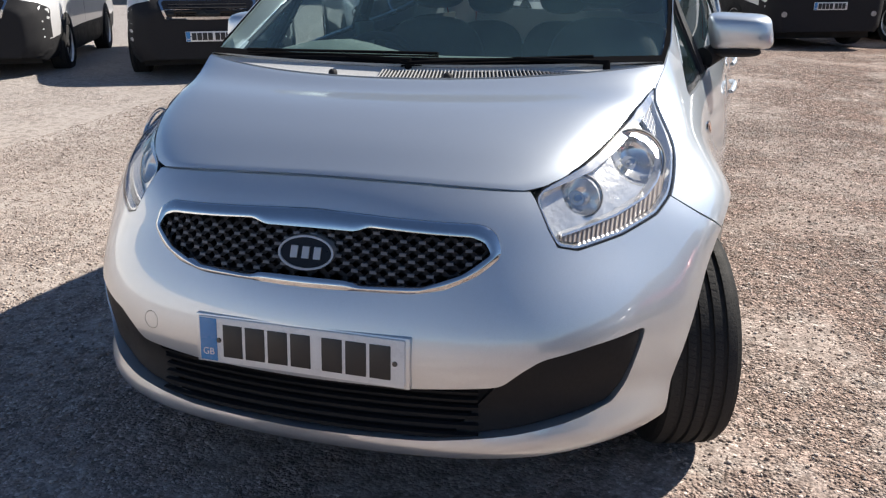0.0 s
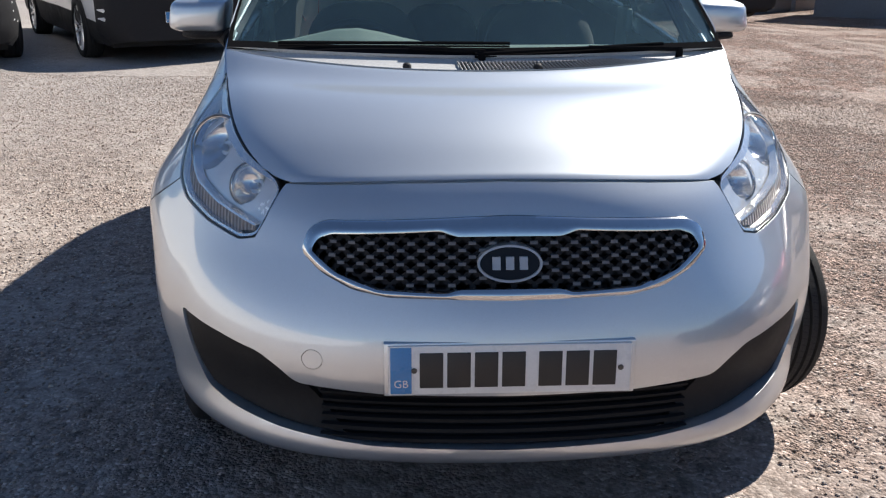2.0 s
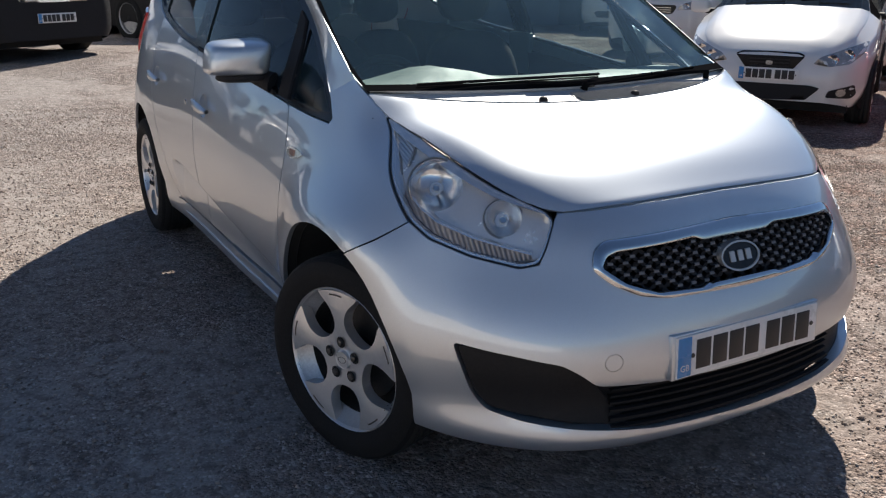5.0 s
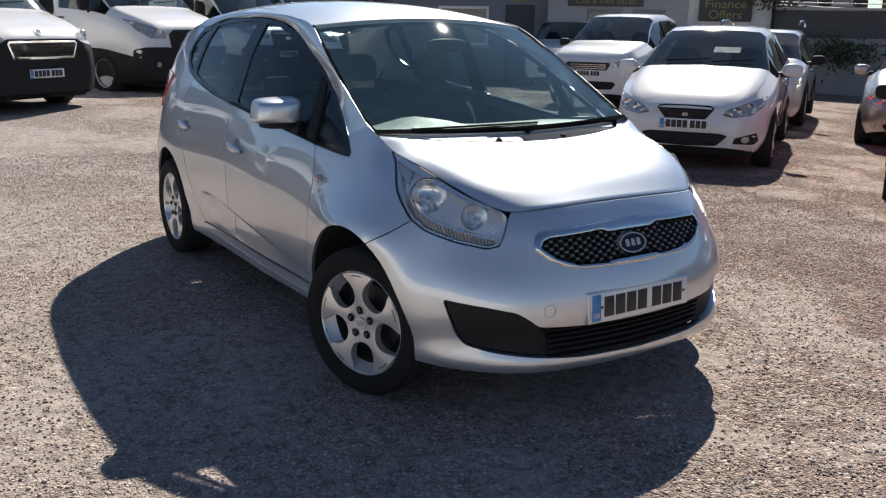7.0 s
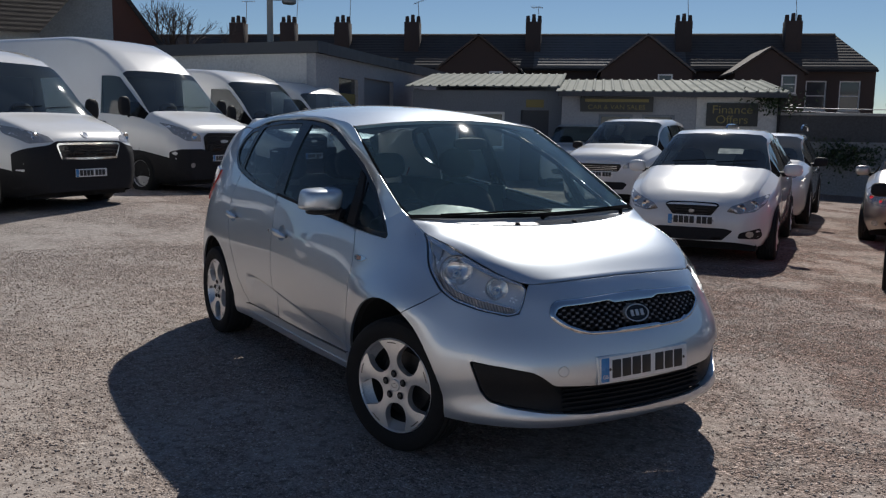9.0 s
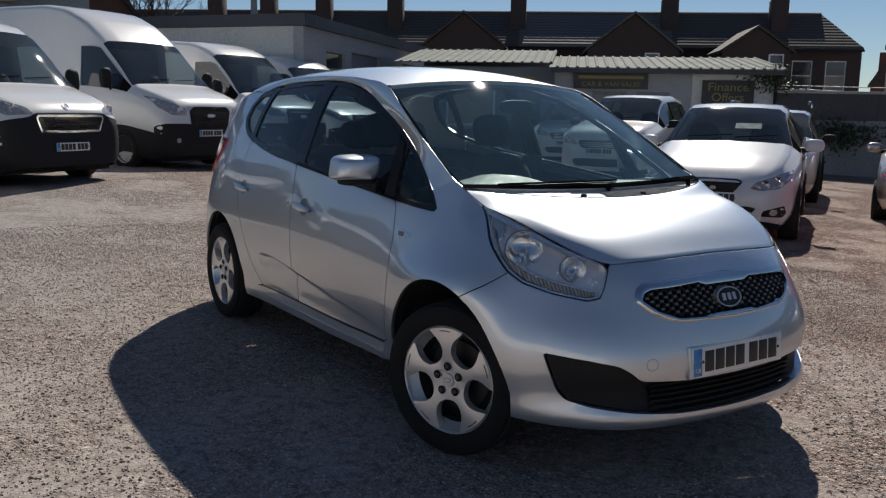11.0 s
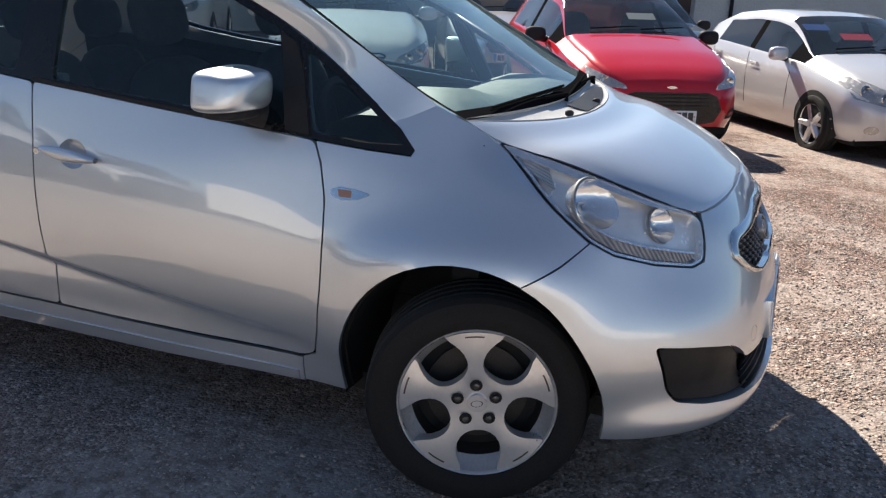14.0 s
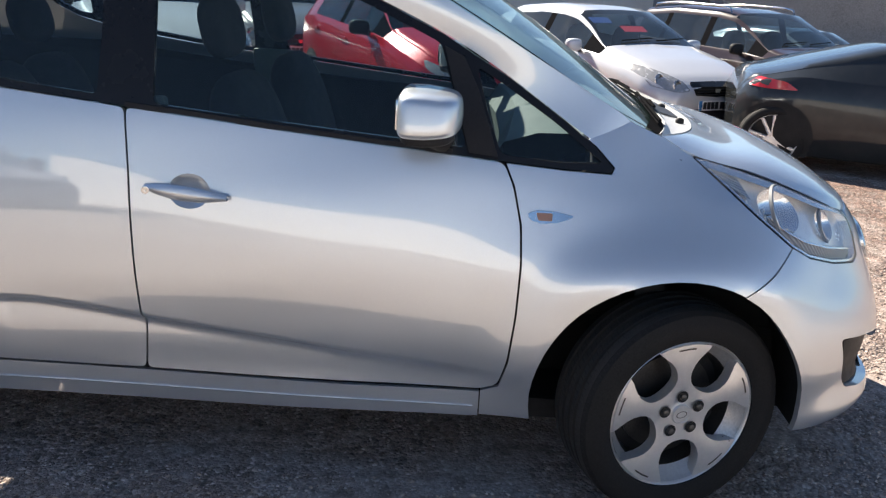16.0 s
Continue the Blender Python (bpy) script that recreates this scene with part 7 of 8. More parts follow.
def terrace_house(at, facing, w, label, roof, wing, chimney=True, patches=0, end=0, slope_end=0.0, rng=None):
    """One house of the terrace, rear side to the lot: x along the row, -y to the lot."""
    h = thing("terrace_house", label, "house", base_pose(at, facing), "terrace behind the yard")
    ez, rz, dp = 4.75, 6.55, 2.0
    holes = [(w * 0.08, 2.7, w * 0.08 + 0.95, 4.2)] if wing else [(w * 0.12, 2.6, w * 0.12 + 1.05, 4.15), (w * 0.55, 2.6, w * 0.55 + 1.05, 4.15)]
    slab_with_holes("wall", w, ez, 0.3, holes, DARK_BRICK, h, label="dark brick wall")
    for a in holes:
        window_unit(h, *a)
    box("end_wall", (0, 0.3, 0), (0.3, 2 * dp, ez), DARK_BRICK, h)
    box("end_wall", (w - 0.3, 0.3, 0), (w, 2 * dp, ez), DARK_BRICK, h)
    # two roof slopes with thickness
    for s in (0, 1):
        y0, y1 = (-0.25, dp) if s == 0 else (2 * dp + 0.25, dp)
        bm = bmesh.new()
        x1 = w - slope_end
        q = [(0, y0, ez - 0.1), (w, y0, ez - 0.1), (x1, y1, rz), (0, y1, rz)]
        lo = [bm.verts.new((x, y, z)) for x, y, z in q]
        hi = [bm.verts.new((x, y, z + 0.14)) for x, y, z in q]
        bm.faces.new(lo), bm.faces.new(hi[::-1])
        for i in range(4):
            j = (i + 1) % 4
            bm.faces.new((lo[i], hi[i], hi[j], lo[j]))
        part("roof", bm, roof, h, "tiled roof slope", smooth=False)
    bm = bmesh.new()
    add_rod(bm, (0, dp, rz + 0.12), (w - slope_end, dp, rz + 0.12), 0.10, sides=6)
    part("ridge", bm, TILE, h)
    box("gutter", (0, -0.36, ez - 0.16), (w, -0.24, ez - 0.05), BLACK_PLASTIC, h)
    if wing:
        x0, x1, wz, az = wing
        mid = (x0 + x1) / 2
        prism("rear_wing", [(x0, 0), (x1, 0), (x1, wz), (mid, az), (x0, wz)], -4.0, 0.6, DARK_BRICK, h, "brick rear wing")
        for sx, xa in ((-1, x0), (1, x1)):
            prism("wing_roof", [(xa + sx * 0.15, wz - 0.08), (mid, az + 0.03), (mid, az + 0.15), (xa + sx * 0.15, wz + 0.04)], -4.15, 1.2, roof, h)
        window_unit(h, mid - 0.35 + 0.9, wz - 1.0, mid + 0.35 + 0.9, wz - 0.1, -4.06)
    if chimney:
        cx = w - 0.1
        box("chimney", (cx - 0.42, dp - 1.2, rz - 1.4), (cx + 0.42, dp - 0.4, rz + 0.75), DARK_BRICK, h, "brick chimney stack", 0.02)
        for k in range(3):
            bm = bmesh.new()
            add_rod(bm, (cx - 0.32 + 0.32 * k, dp - 0.8, rz + 0.74), (cx - 0.32 + 0.32 * k, dp - 0.8, rz + 1.10 + 0.08 * (k % 2)), 0.13, 0.10, 10)
            part("chimney_pot", bm, DARK_BRICK, h)
        aerial(h, (cx + 0.30, dp - 0.4, rz + 0.6), rng.uniform(1.0, 1.7), rng)
    return h


def aerial(parent, at, height, rng):
    bm = bmesh.new()
    a = Vector(at)
    b = a + Vector((rng.uniform(-0.15, 0.15), 0, height))
    add_rod(bm, a, b, 0.022, 0.018, 5)
    d = Vector((rng.uniform(-1, 1), rng.uniform(-0.4, 0.4), 0.05)).normalized()
    add_rod(bm, b - d * 0.3, b + d * 0.5, 0.014, sides=4)
    side = Vector((-d.y, d.x, 0.4)).normalized()
    for k in range(6):
        c = b + d * (-0.2 + 0.13 * k)
        add_rod(bm, c - side * 0.16, c + side * 0.16, 0.008, sides=4)
    part("aerial", bm, METAL_GREY, parent, "television aerial")


def build_terrace():
    rng = random.Random(5)
    D, mid = 48.0, 40.0
    c = P(mid, D)
    ex = Vector((math.cos(radians(mid)), -math.sin(radians(mid)), 0))
    def off(az):
        return D * math.tan(radians(az - mid))
    marks = [11.0, 18.3, 21.5, 25.0, 29.6, 37.6, 47.2, 53.7, 58.0]
    roofs = [TILE, TILE, TILE, TILE, TILE, SLATE, TILE, TILE]
    wings = [None, None, None, None, (2.2, 6.2, 4.4, 6.0), (3.5, 8.0, 4.3, 6.0), (1.8, 5.0, 4.3, 5.4), None]
    for i in range(8):
        a, b = off(marks[i]), off(marks[i + 1])
        w = b - a
        wing = wings[i]
        if wing:
            wing = (min(wing[0], w - 3), min(wing[1], w - 0.2), wing[2], wing[3])
        terrace_house(c + ex * a, mid, w, "dark brick terraced house with " + ("weathered slate" if roofs[i] is SLATE else "brown tiled") + " roof and chimney", roofs[i], wing, i < 7, slope_end=1.6 if i == 7 else 0.0, rng=rng)
    # farther houses past the end of the terrace
    for az, d, w, dz in ((58.8, 70, 6, -1.05), (62.5, 75, 14, 0.1)):
        h = thing("terrace_house", "distant brick house with chimney", "house", base_pose(P(az, d, dz), az))
        box("wall", (0, 0, 0), (w, 6, 4.6), BRICK, h)
        prism("roof", [(-0.2, 4.6), (w + 0.2, 4.6), (w - 0.6, 6.0), (0.6, 6.0)], -0.2, 6, TILE, h)
        for x in (0.8, w * 0.5, w - 0.8):
            box("chimney", (x - 0.4, 2, 5.6), (x + 0.4, 2.8, 7.0), BRICK, h)


def build_workshop():
    """Flat-roofed workshop, one corner to the lot."""
    b = thing("workshop", "pale rendered flat-roofed workshop with dark fascia", "building", Matrix.Translation((6.0, 16.6, 0)))
    hz = 3.25
    # right face runs to the north-east, left face to the north-west
    ang_r = math.degrees(math.atan2(25.2 - 16.6, 15.2 - 6.0))
    mr = Matrix.Rotation(radians(ang_r), 4, "Z")
    slab_with_holes("wall", 12.6, hz, 0.25, [(1.5, 1.75, 2.9, 2.75), (3.4, 0.0, 6.0, 2.85)], GREY_RENDER, b, mr, "pale rendered wall")
    box("garage_door", (3.4, 0.12, 0.0), (6.0, 0.18, 2.85), BLUE_BOARD, b, "blue-grey garage door", m=mr)
    box("shop_window", (1.5, 0.10, 1.75), (2.9, 0.14, 2.75), DARK_PANE, b, "dark window", m=mr)
    box("window_sign", (1.7, 0.04, 2.1), (2.8, 0.09, 2.35), SIGN_GOLD, b, "yellow sign strip", m=mr)
    ang_l = math.degrees(math.atan2(23.9 - 16.6, 0.75 - 6.0))
    ml = Matrix.Rotation(radians(ang_l), 4, "Z")
    bm = bmesh.new()
    add_box(bm, (0.05, -0.25, 0), (11.0, -0.002, hz))
    bmesh.ops.transform(bm, matrix=ml, verts=bm.verts)
    part("wall", bm, RENDER, b, "white rendered wall", smooth=False)
    for m, ln, y0, y1 in ((mr, 12.75, -0.12, 0.4), (ml, 11.1, -0.4, 0.12)):
        bm = bmesh.new()
        add_box(bm, (-0.12, y0, hz), (ln, y1, hz + 0.28))
        bmesh.ops.transform(bm, matrix=m, verts=bm.verts)
        part("fascia", bm, FASCIA, b, "dark roof fascia", smooth=False)
    r0, r1 = mr @ Vector((12.4, 0.2, 0)), ml @ Vector((10.8, -0.2, 0))
    bm = bmesh.new()
    vs = [bm.verts.new(p) for p in ((0, 0.3, hz + 0.12), (r0.x, r0.y, hz + 0.12), (r0.x + r1.x, r0.y + r1.y, hz + 0.12), (r1.x, r1.y, hz + 0.12))]
    bm.faces.new(vs)
    bmesh.ops.solidify(bm, geom=bm.faces[:], thickness=0.1)
    part("roof", bm, FASCIA, b, smooth=False)


def corrugated(w, d, z0, z1, pitch=0.26):
    """A ribbed mono-pitch sheet roof from the eave (y = 0) back."""
    verts, faces = [], []
    xs, n = [], int(w / pitch)
    for k in range(n):
        xs += [(k * pitch, 0.0), (k * pitch + pitch * 0.62, 0.0), (k * pitch + pitch * 0.74, 0.032), (k * pitch + pitch * 0.88, 0.032)]
    xs.append((n * pitch, 0.0))
    for x, u in xs:
        for y, z in ((0, z0), (d, z1)):
            verts += [(x, y, z + u), (x, y, z + u - 0.03)]
    for i in range(len(xs) - 1):
        a, b = i * 4, i * 4 + 4
        faces += [(a, b, b + 2, a + 2), (a + 1, a + 3, b + 3, b + 1), (a, a + 1, b + 1, b)]
    return verts, faces


def build_shed():
    mid, D = 42.0, 24.0
    ex = Vector((math.cos(radians(mid)), -math.sin(radians(mid)), 0))
    c = P(mid, D)
    # right part
    x0, x1 = D * math.tan(radians(39.5 - mid)), D * math.tan(radians(52.9 - mid))
    w = x1 - x0
    s = thing("sales_shed", "long low sales office with ribbed sheet roof and signs", "building", base_pose(c + ex * x0, mid))
    slab_with_holes("wall", w, 2.42, 0.15, [(1.0, 0.3, 1.9, 1.9), (2.15, 0.9, 3.0, 1.9)], GREY_RENDER, s, label="grey boarded wall")
    for a in ((1.0, 0.3, 1.9, 1.9), (2.15, 0.9, 3.0, 1.9)):
        window_unit(s, *a, 0.03, bars_v=0, frame_mat=BLUE_BOARD)
    box("white_panel", (3.55, -0.03, 0), (w, -0.004, 2.40), RENDER, s, "white painted boarding")
    v, f = corrugated(w + 0.35, 4.2, 2.50, 3.02)
    link_mesh("roof", [(x - 0.15, y - 0.35, z) for x, y, z in v], f, CORRUGATED, s, "pale ribbed sheet roof", smooth=False)
    box("fascia", (-0.1, -0.34, 2.36), (w + 0.1, -0.28, 2.50), FASCIA, s)
    box("back_wall", (0, 3.7, 0), (w, 3.85, 2.85), GREY_RENDER, s)
    box("side_wall", (w - 0.15, 0.15, 0), (w, 3.7, 2.6), RENDER, s)
    rod("downpipe", (w - 0.05, -0.10, 0), (w - 0.05, -0.10, 2.45), 0.04, BLACK_PLASTIC, s)
    sg = box("sign_board", (0.50, -0.12, 1.96), (2.42, -0.06, 2.36), SIGN_BLACK, s, "black sign board with gold lettering")
    box("sign_bar", (0.62, -0.135, 2.22), (2.30, -0.12, 2.30), SIGN_GOLD, sg, "line of gold writing")
    text_mesh("sign_writing", "CAR & VAN SALES", 0.17, SIGN_GOLD, sg, Matrix.Translation((1.46, -0.125, 2.08)), 0.004, "gold lettering", 1.5)
    sg = box("sign_board", (3.80, -0.10, 1.62), (5.10, -0.04, 2.22), SIGN_BLACK, s, "black sign board with gold lettering")
    text_mesh("sign_writing", "Finance", 0.30, SIGN_GOLD, sg, Matrix.Translation((4.45, -0.105, 2.04)), 0.004, "gold lettering", 1.0)
    text_mesh("sign_writing", "Offers", 0.30, SIGN_GOLD, sg, Matrix.Translation((4.45, -0.105, 1.78)), 0.004, "gold lettering", 0.80)
    # left part, a little farther back
    y0, y1 = D * math.tan(radians(29.3 - mid)), x0 - 0.05
    w = y1 - y0
    s = thing("sales_shed", "older blue-grey timber shed with ribbed roof", "building", base_pose(c + ex * y0 + Vector((0.67, 0.74, 0)) * 0.9, mid))
    slab_with_holes("wall", w, 2.55, 0.15, [(1.3, 0.9, 2.7, 1.95), (w - 1.15, 0, w - 0.35, 2.0)], BLUE_BOARD, s, label="blue-grey boarded wall")
    window_unit(s, 1.3, 0.9, 2.7, 1.95, 0.03, bars_v=0)
    box("door", (w - 1.15, 0.06, 0), (w - 0.35, 0.11, 2.0), FASCIA, s, "dark door")
    box("door_sign", (w - 1.0, -0.03, 2.08), (w - 0.5, 0.0, 2.3), SIGN_GOLD, s, "small yellow sign")
    v, f = corrugated(w + 0.2, 4.2, 2.66, 3.25)
    link_mesh("roof", [(x - 0.15, y - 0.3, z) for x, y, z in v], f, CORRUGATED, s, "pale ribbed sheet roof", smooth=False)
    box("side_wall", (0, 0.15, 0), (0.15, 3.7, 2.6), BLUE_BOARD, s)
    box("back_wall", (0, 3.7, 0), (w, 3.85, 3.0), BLUE_BOARD, s)
    return c + ex * x1, ex


def build_boundary(start, ex):
    """Block wall from the shed along the right of the yard, unseen plain walls that close the lot, and a white one
    added to light the car.
    """
    end = start + ex * 30
    yaw = math.atan2(ex.y, ex.x)
    bays = [(k * 2.5, k * 2.5 + 2.494) for k in range(4)] + [(10.0, 10.93)]
    wall = thing("wall_north", "grey block boundary wall with dark upper courses", "wall", Matrix.Translation(start + Vector((0, 0, -0.7))) @ Matrix.Rotation(yaw, 4, "Z"), kind="structure")
    for x0, x1 in bays:
        box("wall_bay", (x0, 0, 0), (x1, 0.22, 1.95), BLOCK, wall, "grey painted block bay")
        box("upper_courses", (x0, 0.012, 1.95), (x1, 0.21, 2.62), DARK_BLOCK, wall, "dark weathered upper courses")
        box("coping", (x0, -0.04, 2.62), (x1, 0.26, 2.69), CONCRETE, wall, "", 0.01)
    # unseen walls, added so that the paint mirrors no bare bright horizon
    for name, a, b, h in (("wall_east", (34, -9), (34, -40), 2.4), ("wall_south", (34, -40), (-30, -40), 2.4), ("wall_west", (-30, 8), (-30, 34), 2.4), ("wall_far", (-30, 34), (-4, 34), 2.4)):
        d = Vector((b[0] - a[0], b[1] - a[1], 0))
        w = box(name, (0, -0.12, -1.0), (d.length, 0.12, h), BLOCK, None, "", m=Matrix.Translation((*a, 0)) @ Matrix.Rotation(math.atan2(d.y, d.x), 4, "Z"))
        tagged(w, "plain grey block wall, unseen, added to close off the horizon", "wall", kind="structure")
    # unseen white wall, added for the doors to mirror and brighten the car's side
    w = box("bounce_wall", (0, -0.12, -1.0), (48, 0.12, 2.3), BOUNCE_WHITE, None, "", m=Matrix.Translation((-13.5, 8, 0)) @ Matrix.Rotation(radians(-90), 4, "Z"))
    tagged(w, "unseen white wall added to light the side of the car", "wall", kind="structure")
    # wires along the top of the wall
    for k, z in enumerate((2.05, 2.12)):
        p = [start + ex * (t * 9) + Vector((0, 0, z - 0.10 * math.sin(math.pi * t) + 0.25 * t * (k - 0.4))) for t in np.linspace(0, 1, 9)]
        tube = [[q + Vector((0.008 * math.cos(a), 0.008 * math.cos(a), 0.012 * math.sin(a))) for a in np.linspace(0, 2 * math.pi, 6)] for q in p]
        tagged(grid_part("cable", np.array([[tuple(q) for q in ring] for ring in tube]), METAL_GREY, None, "grey cable slung along the boundary wall"), category="cable")
    # ivy on the wall
    rng = random.Random(11)
    for t, z, n, sx, sz, nm in ((1.6, 0.9, 900, 1.0, 0.38, "ivy"), (4.6, 0.75, 500, 0.7, 0.3, "ivy"), (-0.15, 2.25, 500, 0.7, 0.35, "shrub")):
        v, f = [], []
        c = start + ex * t
        nrm = Vector((ex.y, -ex.x, 0))
        for _ in range(n):
            x, zz = rng.gauss(0, sx * 0.5), rng.gauss(0, sz * 0.5)
            p = c + ex * x + Vector((0, 0, z + zz)) + Vector((-0.67, -0.74, 0)) * rng.uniform(0.03, 0.22)
            a, b = Vector((rng.gauss(0, 1), rng.gauss(0, 1), rng.gauss(0, 1))).normalized(), Vector((rng.gauss(0, 1), rng.gauss(0, 1), rng.gauss(0, 1)))
            b = (b - a * a.dot(b)).normalized()
            k, r = len(v), rng.uniform(0.03, 0.06)
            v += [p - a * r, p + b * r * 0.6, p + a * r, p - b * r * 0.6]
            f.append((k, k + 1, k + 2, k + 3))
        o = link_mesh(nm, v, f, IVY, smooth=False)
        tagged(o, "dark green leafy growth on the boundary wall", "plant", kind="stuff")


def build_right_houses(start, ex):
    """Tiled outbuilding, brick house and white building past the wall on the right."""
    back = Vector((ex.y * -1, ex.x, 0))
    back = Vector((0.669, 0.743, 0))
    o = start + ex * 3.83 + back * 3.2
    m = Matrix.Translation(o) @ Matrix.Rotation(math.atan2(ex.y, ex.x), 4, "Z")
    b = thing("outbuilding", "single-storey outbuilding with brown pantile roof", "building", m)
    w = 4.55
    prism_wall = [(0.06, 2.0), (w - 0.10, 2.0), (w - 0.10, -0.8), (0.06, -0.8)]
    prism("wall", prism_wall, 0, 2.9, DARK_BRICK, b)
    # pantile courses: rolled strips, each lapping the one below
    verts, faces = [], []
    rows, cols, pitch = 13, 22, w / 22
    sl = Vector((0.72, 3.1, 1.42))
    for r in range(rows):
        a0, a1 = r / rows, (r + 1.12) / rows
        k = len(verts)
        for c in range(cols * 4 + 1):
            x = c * pitch / 4
            u = 0.035 * (1 + math.cos(2 * math.pi * c / 4)) / 2
            for a, e in ((a0, 0.035), (a1, 0.0)):
                p = Vector((x, -0.3, 2.08)) + sl * a
                verts.append((p.x, p.y, p.z + u + e))
            p = Vector((x, -0.3, 2.08)) + sl * a0
            verts.append((p.x, p.y, p.z - 0.01))
        for c in range(cols * 4):
            i = k + c * 3
            faces += [(i, i + 3, i + 4, i + 1), (i + 2, i + 5, i + 3, i)]
    roof = link_mesh("roof_tiles", verts, faces, PANTILE, b, "brown pantiles in courses", smooth=False)
    bm = bmesh.new()
    add_rod(bm, (0.66, 2.86, 3.54), (w + 0.72, 2.86, 3.54), 0.12, sides=8)
    part("ridge", bm, FASCIA, b, "dark ridge")
    for x in (0.04, w - 0.14):
        bm = bmesh.new()
        lo = [bm.verts.new(q) for q in ((x, 0.05, 2.0), (x + 0.66, 2.8, 2.0), (x + 0.66, 2.8, 3.38))]
        hi = [bm.verts.new(q.co + Vector((0.1, 0, 0))) for q in lo]
        bm.faces.new(lo), bm.faces.new(hi[::-1])
        for i in range(3):
            bm.faces.new((lo[i], hi[i], hi[(i + 1) % 3], lo[(i + 1) % 3]))
        part("gable", bm, DARK_BRICK, b, smooth=False)
    bm = bmesh.new()
    add_rod(bm, (w - 0.02, -0.3, 2.13), (w + 0.70, 2.8, 3.55), 0.06, sides=6)
    part("verge", bm, RENDER, b, "white mortar verge")
    # brick house
    o = start + ex * 9.1 + back * 4.0
    m = Matrix.Translation(o) @ Matrix.Rotation(math.atan2(ex.y, ex.x), 4, "Z")
    h = thing("brick_house", "red brick house with white window", "house", m)
    holes = [(0.74, 1.75, 1.92, 2.5), (0.7, 3.6, 1.8, 4.9)]
    slab_with_holes("wall", 4.0, 6.0, 0.3, [(a, z0 + 0.8, c, z1 + 0.8) for a, z0, c, z1 in holes], BRICK, h, Matrix.Translation((0, 0, -0.8)), "red brick wall")
    for a in holes:
        window_unit(h, *a)
    box("side_wall", (0, 0.3, -0.8), (0.3, 6, 5.2), BRICK, h)
    prism("roof", [(-0.2, 5.2), (4.2, 5.2), (4.2, 5.4), (-0.2, 5.4)], -0.3, 6, TILE, h)
    # white building with a wide dark opening
    o = start + ex * 10.95
    m = Matrix.Translation(o) @ Matrix.Rotation(math.atan2(ex.y, ex.x), 4, "Z")
    g = thing("white_building", "white rendered building with dark garage opening", "building", m)
    slab_with_holes("wall", 19.0, 5.4, 0.3, [(0.3, 0.0, 2.0, 3.05), (5.6, 2.4, 8.2, 3.7)], RENDER, g, Matrix.Translation((0, 0, -0.8)), "white rendered wall")
    box("garage_door", (0.3, 0.2, -0.8), (2.0, 0.26, 2.25), DARK_BRICK, g, "dark boarded opening")
    window_unit(g, 5.6, 1.6, 8.2, 2.9, 0.06)
    box("return_wall", (0, 0.3, -0.8), (0.3, 3.6, 4.6), RENDER, g)
    box("cap", (-0.1, -0.1, 4.6), (19.1, 0.4, 4.72), FASCIA, g)
    rod("downpipe", (3.45, -0.08, -0.8), (3.45, -0.08, 4.6), 0.06, BLACK_PLASTIC, g)
    # long grey unit that closes the right side
    o = start + ex * 24.0 + back * 2.0
    m = Matrix.Translation(o) @ Matrix.Rotation(math.atan2(ex.y, ex.x) - radians(38), 4, "Z")
    u = thing("grey_unit", "long grey industrial unit with dark doors", "building", m)
    slab_with_holes("wall", 26, 5.6, 0.3, [(2 + 6 * k, 0.0, 6 + 6 * k, 3.9) for k in range(4)], GREY_RENDER, u, Matrix.Translation((0, 0, -1.0)), "grey wall")
    for k in range(4):
        box("loading_door", (2 + 6 * k, 0.18, -1.0), (6 + 6 * k, 0.24, 2.9), BLUE_BOARD, u, "dark roller door")


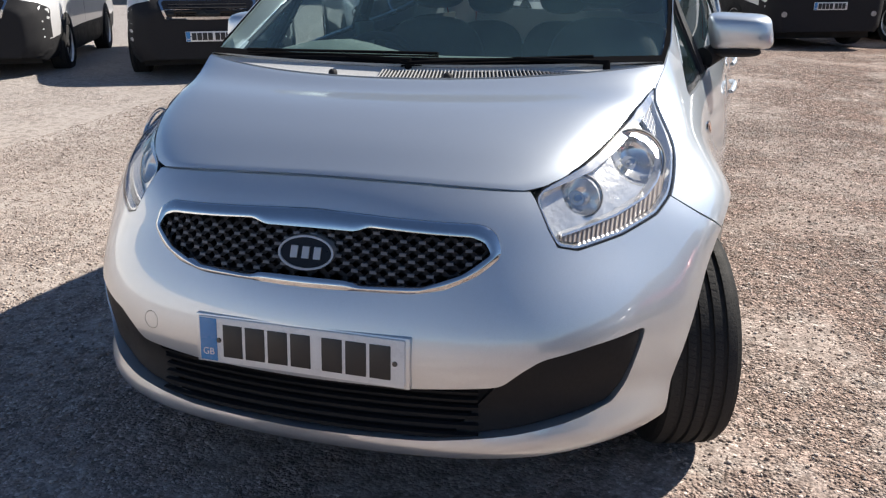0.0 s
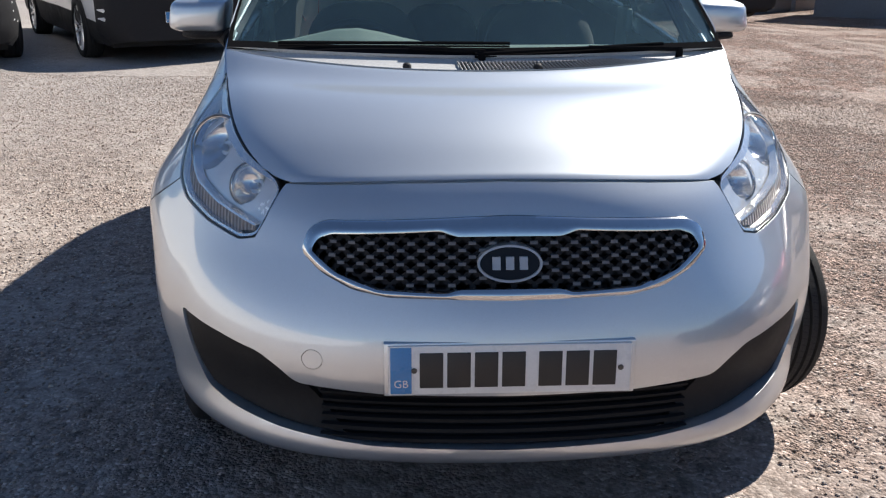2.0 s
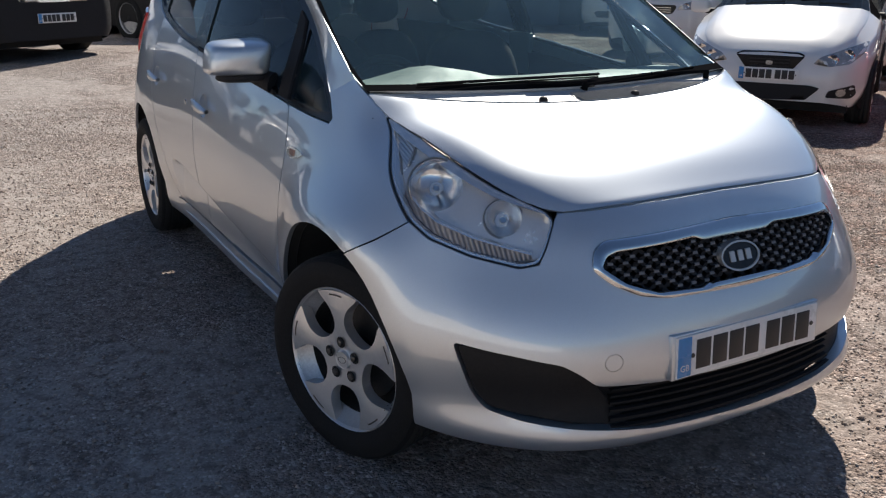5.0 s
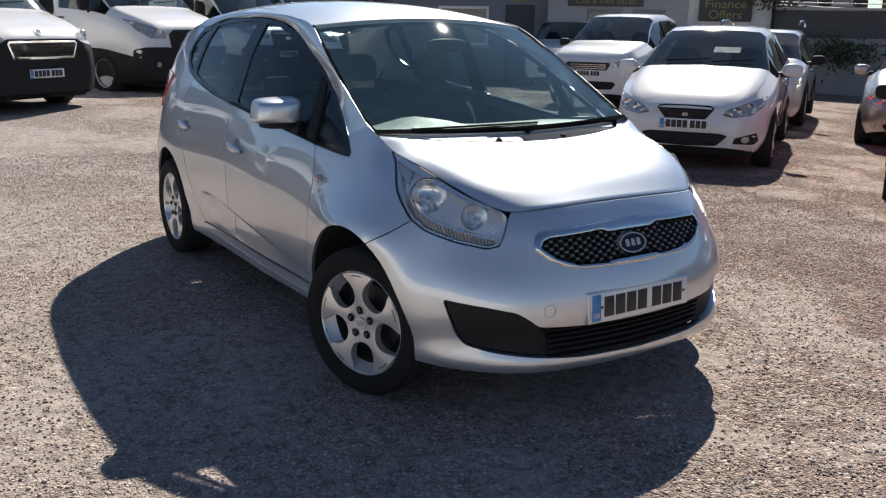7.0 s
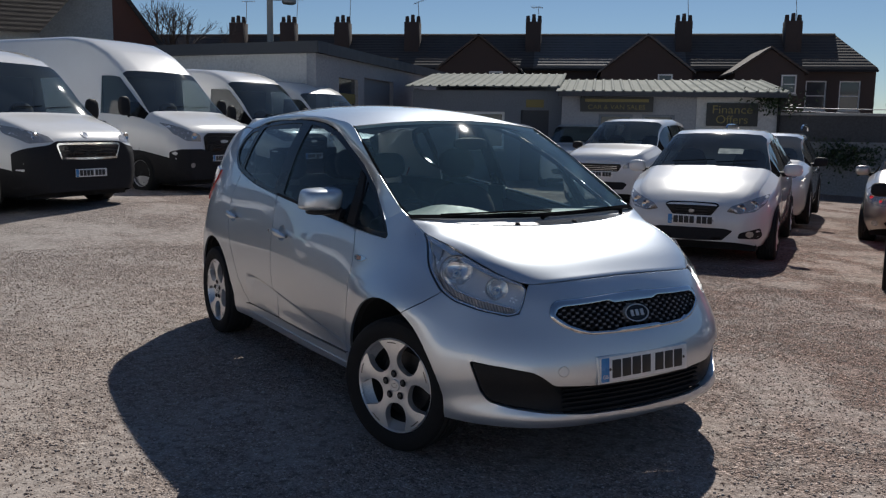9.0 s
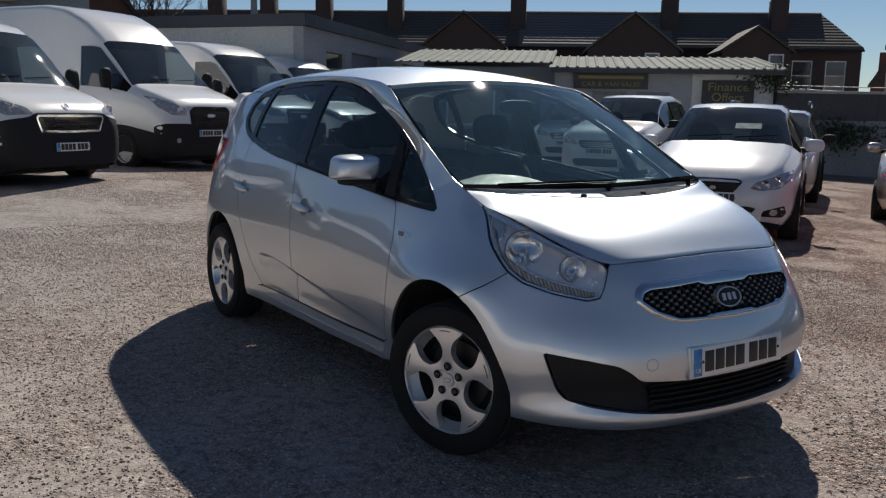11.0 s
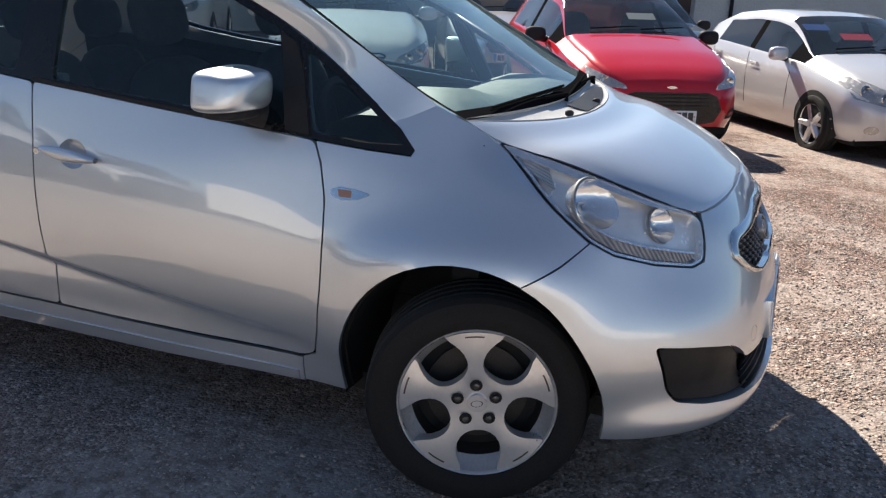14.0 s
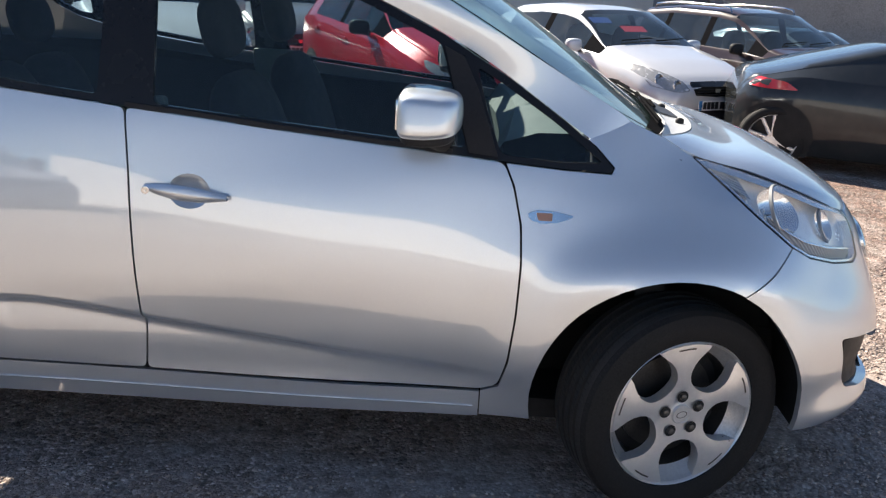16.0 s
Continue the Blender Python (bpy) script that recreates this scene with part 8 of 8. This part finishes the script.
def build_left():
    """House with a white gable, bare tree and lamp post behind the vans."""
    o = P(9.5, 33)
    h = thing("gable_house", "house with white rendered gable, brick side and dark roof", "house", base_pose(o, 9))
    box("white_wall", (-3.0, -0.02, 0), (1.0, 0.25, 6.3), RENDER, h, "white rendered wall")
    prism("brick_gable", [(0.95, 0), (3.0, 0), (3.0, 3.6), (0.95, 6.6)], 0, 0.3, BRICK, h, "brick gable wall")
    prism("roof", [(0.7, 7.0), (3.3, 3.35), (3.3, 3.15), (0.7, 6.75)], -0.2, 8, TILE, h, "dark tiled roof")
    box("side_wall", (2.75, 0.3, 0), (3.0, 8, 3.6), BRICK, h)
    h = thing("gable_house", "lower house with dark tiled roof", "house", base_pose(P(1.5, 30), 6))
    box("wall", (-4, 0, 0), (2.75, 0.3, 4.2), RENDER, h, "white rendered wall")
    bm = bmesh.new()
    q = [(-4.3, -0.4, 4.15), (2.95, -0.4, 4.15), (5.6, 4.0, 7.6), (-4.3, 4.0, 7.6)]
    vs = [bm.verts.new(p) for p in q]
    bm.faces.new(vs)
    bmesh.ops.solidify(bm, geom=bm.faces[:], thickness=0.12)
    part("roof", bm, TILE, h, "dark tiled roof slope", smooth=False)
    window_unit(h, 1.2, 2.5, 2.4, 3.7, -0.08)
    # lamp post
    p = P(20.63, 26)
    lp = thing("lamp_post", "grey steel lighting post with floodlight", "lamp post", Matrix.Translation(p))
    rod("pole", (0, 0, 0), (0, 0, 6.2), 0.105, CONCRETE, lp, "", 0.085)
    rod("bracket", (0, 0, 5.05), (0.42, -0.3, 5.05), 0.03, METAL_GREY, lp)
    super_blob("floodlight", (0.45, -0.35, 5.0), (0.20, 0.16, 0.10), METAL_GREY, lp, "", 3)
    # bare tree
    rng = random.Random(3)
    t = thing("bare_tree", "leafless tree with fine grey-brown twigs", "tree", Matrix.Translation(P(15.3, 37)))
    rod("trunk", (0, 0, 0), (0.05, 0.1, 3.2), 0.22, BARK, t, "", 0.13)
    v, f = [], []

    def limb(a, d, ln, r, lv):
        b = a + d * ln
        k = len(v)
        s = d.orthogonal().normalized()
        w = d.cross(s)
        for p, rr in ((a, r), (b, r * 0.62)):
            for q in range(4):
                c = math.pi / 2 * q
                v.append(p + (s * math.cos(c) + w * math.sin(c)) * rr)
        for q in range(4):
            f.append((k + q, k + (q + 1) % 4, k + 4 + (q + 1) % 4, k + 4 + q))
        if lv:
            for _ in range(rng.choice((2, 3, 3))):
                e = (d + Vector((rng.gauss(0, 0.42), rng.gauss(0, 0.42), rng.gauss(0.12, 0.25)))).normalized()
                limb(b - d * ln * rng.uniform(0, 0.35), e, ln * rng.uniform(0.62, 0.86), r * 0.62, lv - 1)
    for _ in range(5):
        limb(Vector((0.05, 0.1, rng.uniform(2.4, 3.2))), Vector((rng.gauss(0, 0.45), rng.gauss(0, 0.45), 1)).normalized(), rng.uniform(1.2, 1.7), 0.075, 5)
    link_mesh("branch", v, f, BARK, t, "fine bare branches", smooth=False)


build_terrace()
build_workshop()
_start, _ex = build_shed()
build_boundary(_start, _ex)
build_right_houses(_start, _ex)
build_left()


# ---- loose stones of the yard ----
def build_stones():
    rng = np.random.default_rng(7)
    n = 215000
    x, y = rng.uniform(-4.6, 4.4, n), rng.uniform(-3.6, 6.4, n)
    keep = ~((np.abs(x) < 0.8) & (y > -0.6) & (y < 3.0))
    x, y = x[keep], y[keep]
    n = len(x)
    r = np.minimum(rng.gamma(2.0, 0.0014, n) + 0.0019, 0.011)
    base = np.array([(1, 0, 0), (-1, 0, 0), (0, 1, 0), (0, -1, 0), (0, 0, 1), (0, 0, -0.6)], float)
    tri = np.array([(0, 2, 4), (2, 1, 4), (1, 3, 4), (3, 0, 4), (2, 0, 5), (1, 2, 5), (3, 1, 5), (0, 3, 5)])
    pts = base[None] * rng.uniform(0.6, 1.25, (n, 6, 1)) * np.stack([rng.uniform(0.8, 1.4, n), rng.uniform(0.7, 1.1, n), rng.uniform(0.5, 0.85, n)], 1)[:, None]
    a = rng.uniform(0, 2 * np.pi, n)
    ca, sa = np.cos(a)[:, None], np.sin(a)[:, None]
    px, py = pts[:, :, 0] * ca - pts[:, :, 1] * sa, pts[:, :, 0] * sa + pts[:, :, 1] * ca
    z0 = np.array([ground_z(p, q) for p, q in zip(x, y)])
    v = np.stack([px * r[:, None] + x[:, None], py * r[:, None] + y[:, None], pts[:, :, 2] * r[:, None] + z0[:, None] + r[:, None] * 0.30], 2).reshape(-1, 3)
    f = (tri[None] + 6 * np.arange(n)[:, None, None]).reshape(-1, 3)
    m, t, p = nodes_of("loose_stone")
    geo = t.nodes.new("ShaderNodeNewGeometry")
    ramp = t.nodes.new("ShaderNodeValToRGB")
    e = ramp.color_ramp.elements
    e[0].color, e[1].color = (0.20, 0.158, 0.138, 1), (0.52, 0.465, 0.42, 1)
    q = e.new(0.45)
    q.color = (0.36, 0.28, 0.235, 1)
    t.links.new(geo.outputs["Random Per Island"], ramp.inputs[0])
    t.links.new(ramp.outputs[0], p.inputs["Base Color"])
    p.inputs["Roughness"].default_value = 0.9
    me = bpy.data.meshes.new("loose_stones")
    me.vertices.add(len(v))
    me.vertices.foreach_set("co", v.ravel())
    me.loops.add(f.size)
    me.loops.foreach_set("vertex_index", f.ravel().astype(np.int32))
    me.polygons.add(len(f))
    me.polygons.foreach_set("loop_start", np.arange(0, f.size, 3, dtype=np.int32))
    me.update(calc_edges=True)
    ob = finish("loose_stones", me, m, smooth=False)
    tagged(ob, "loose brown and grey stone chippings on the ground", "stones", kind="stuff")


build_stones()
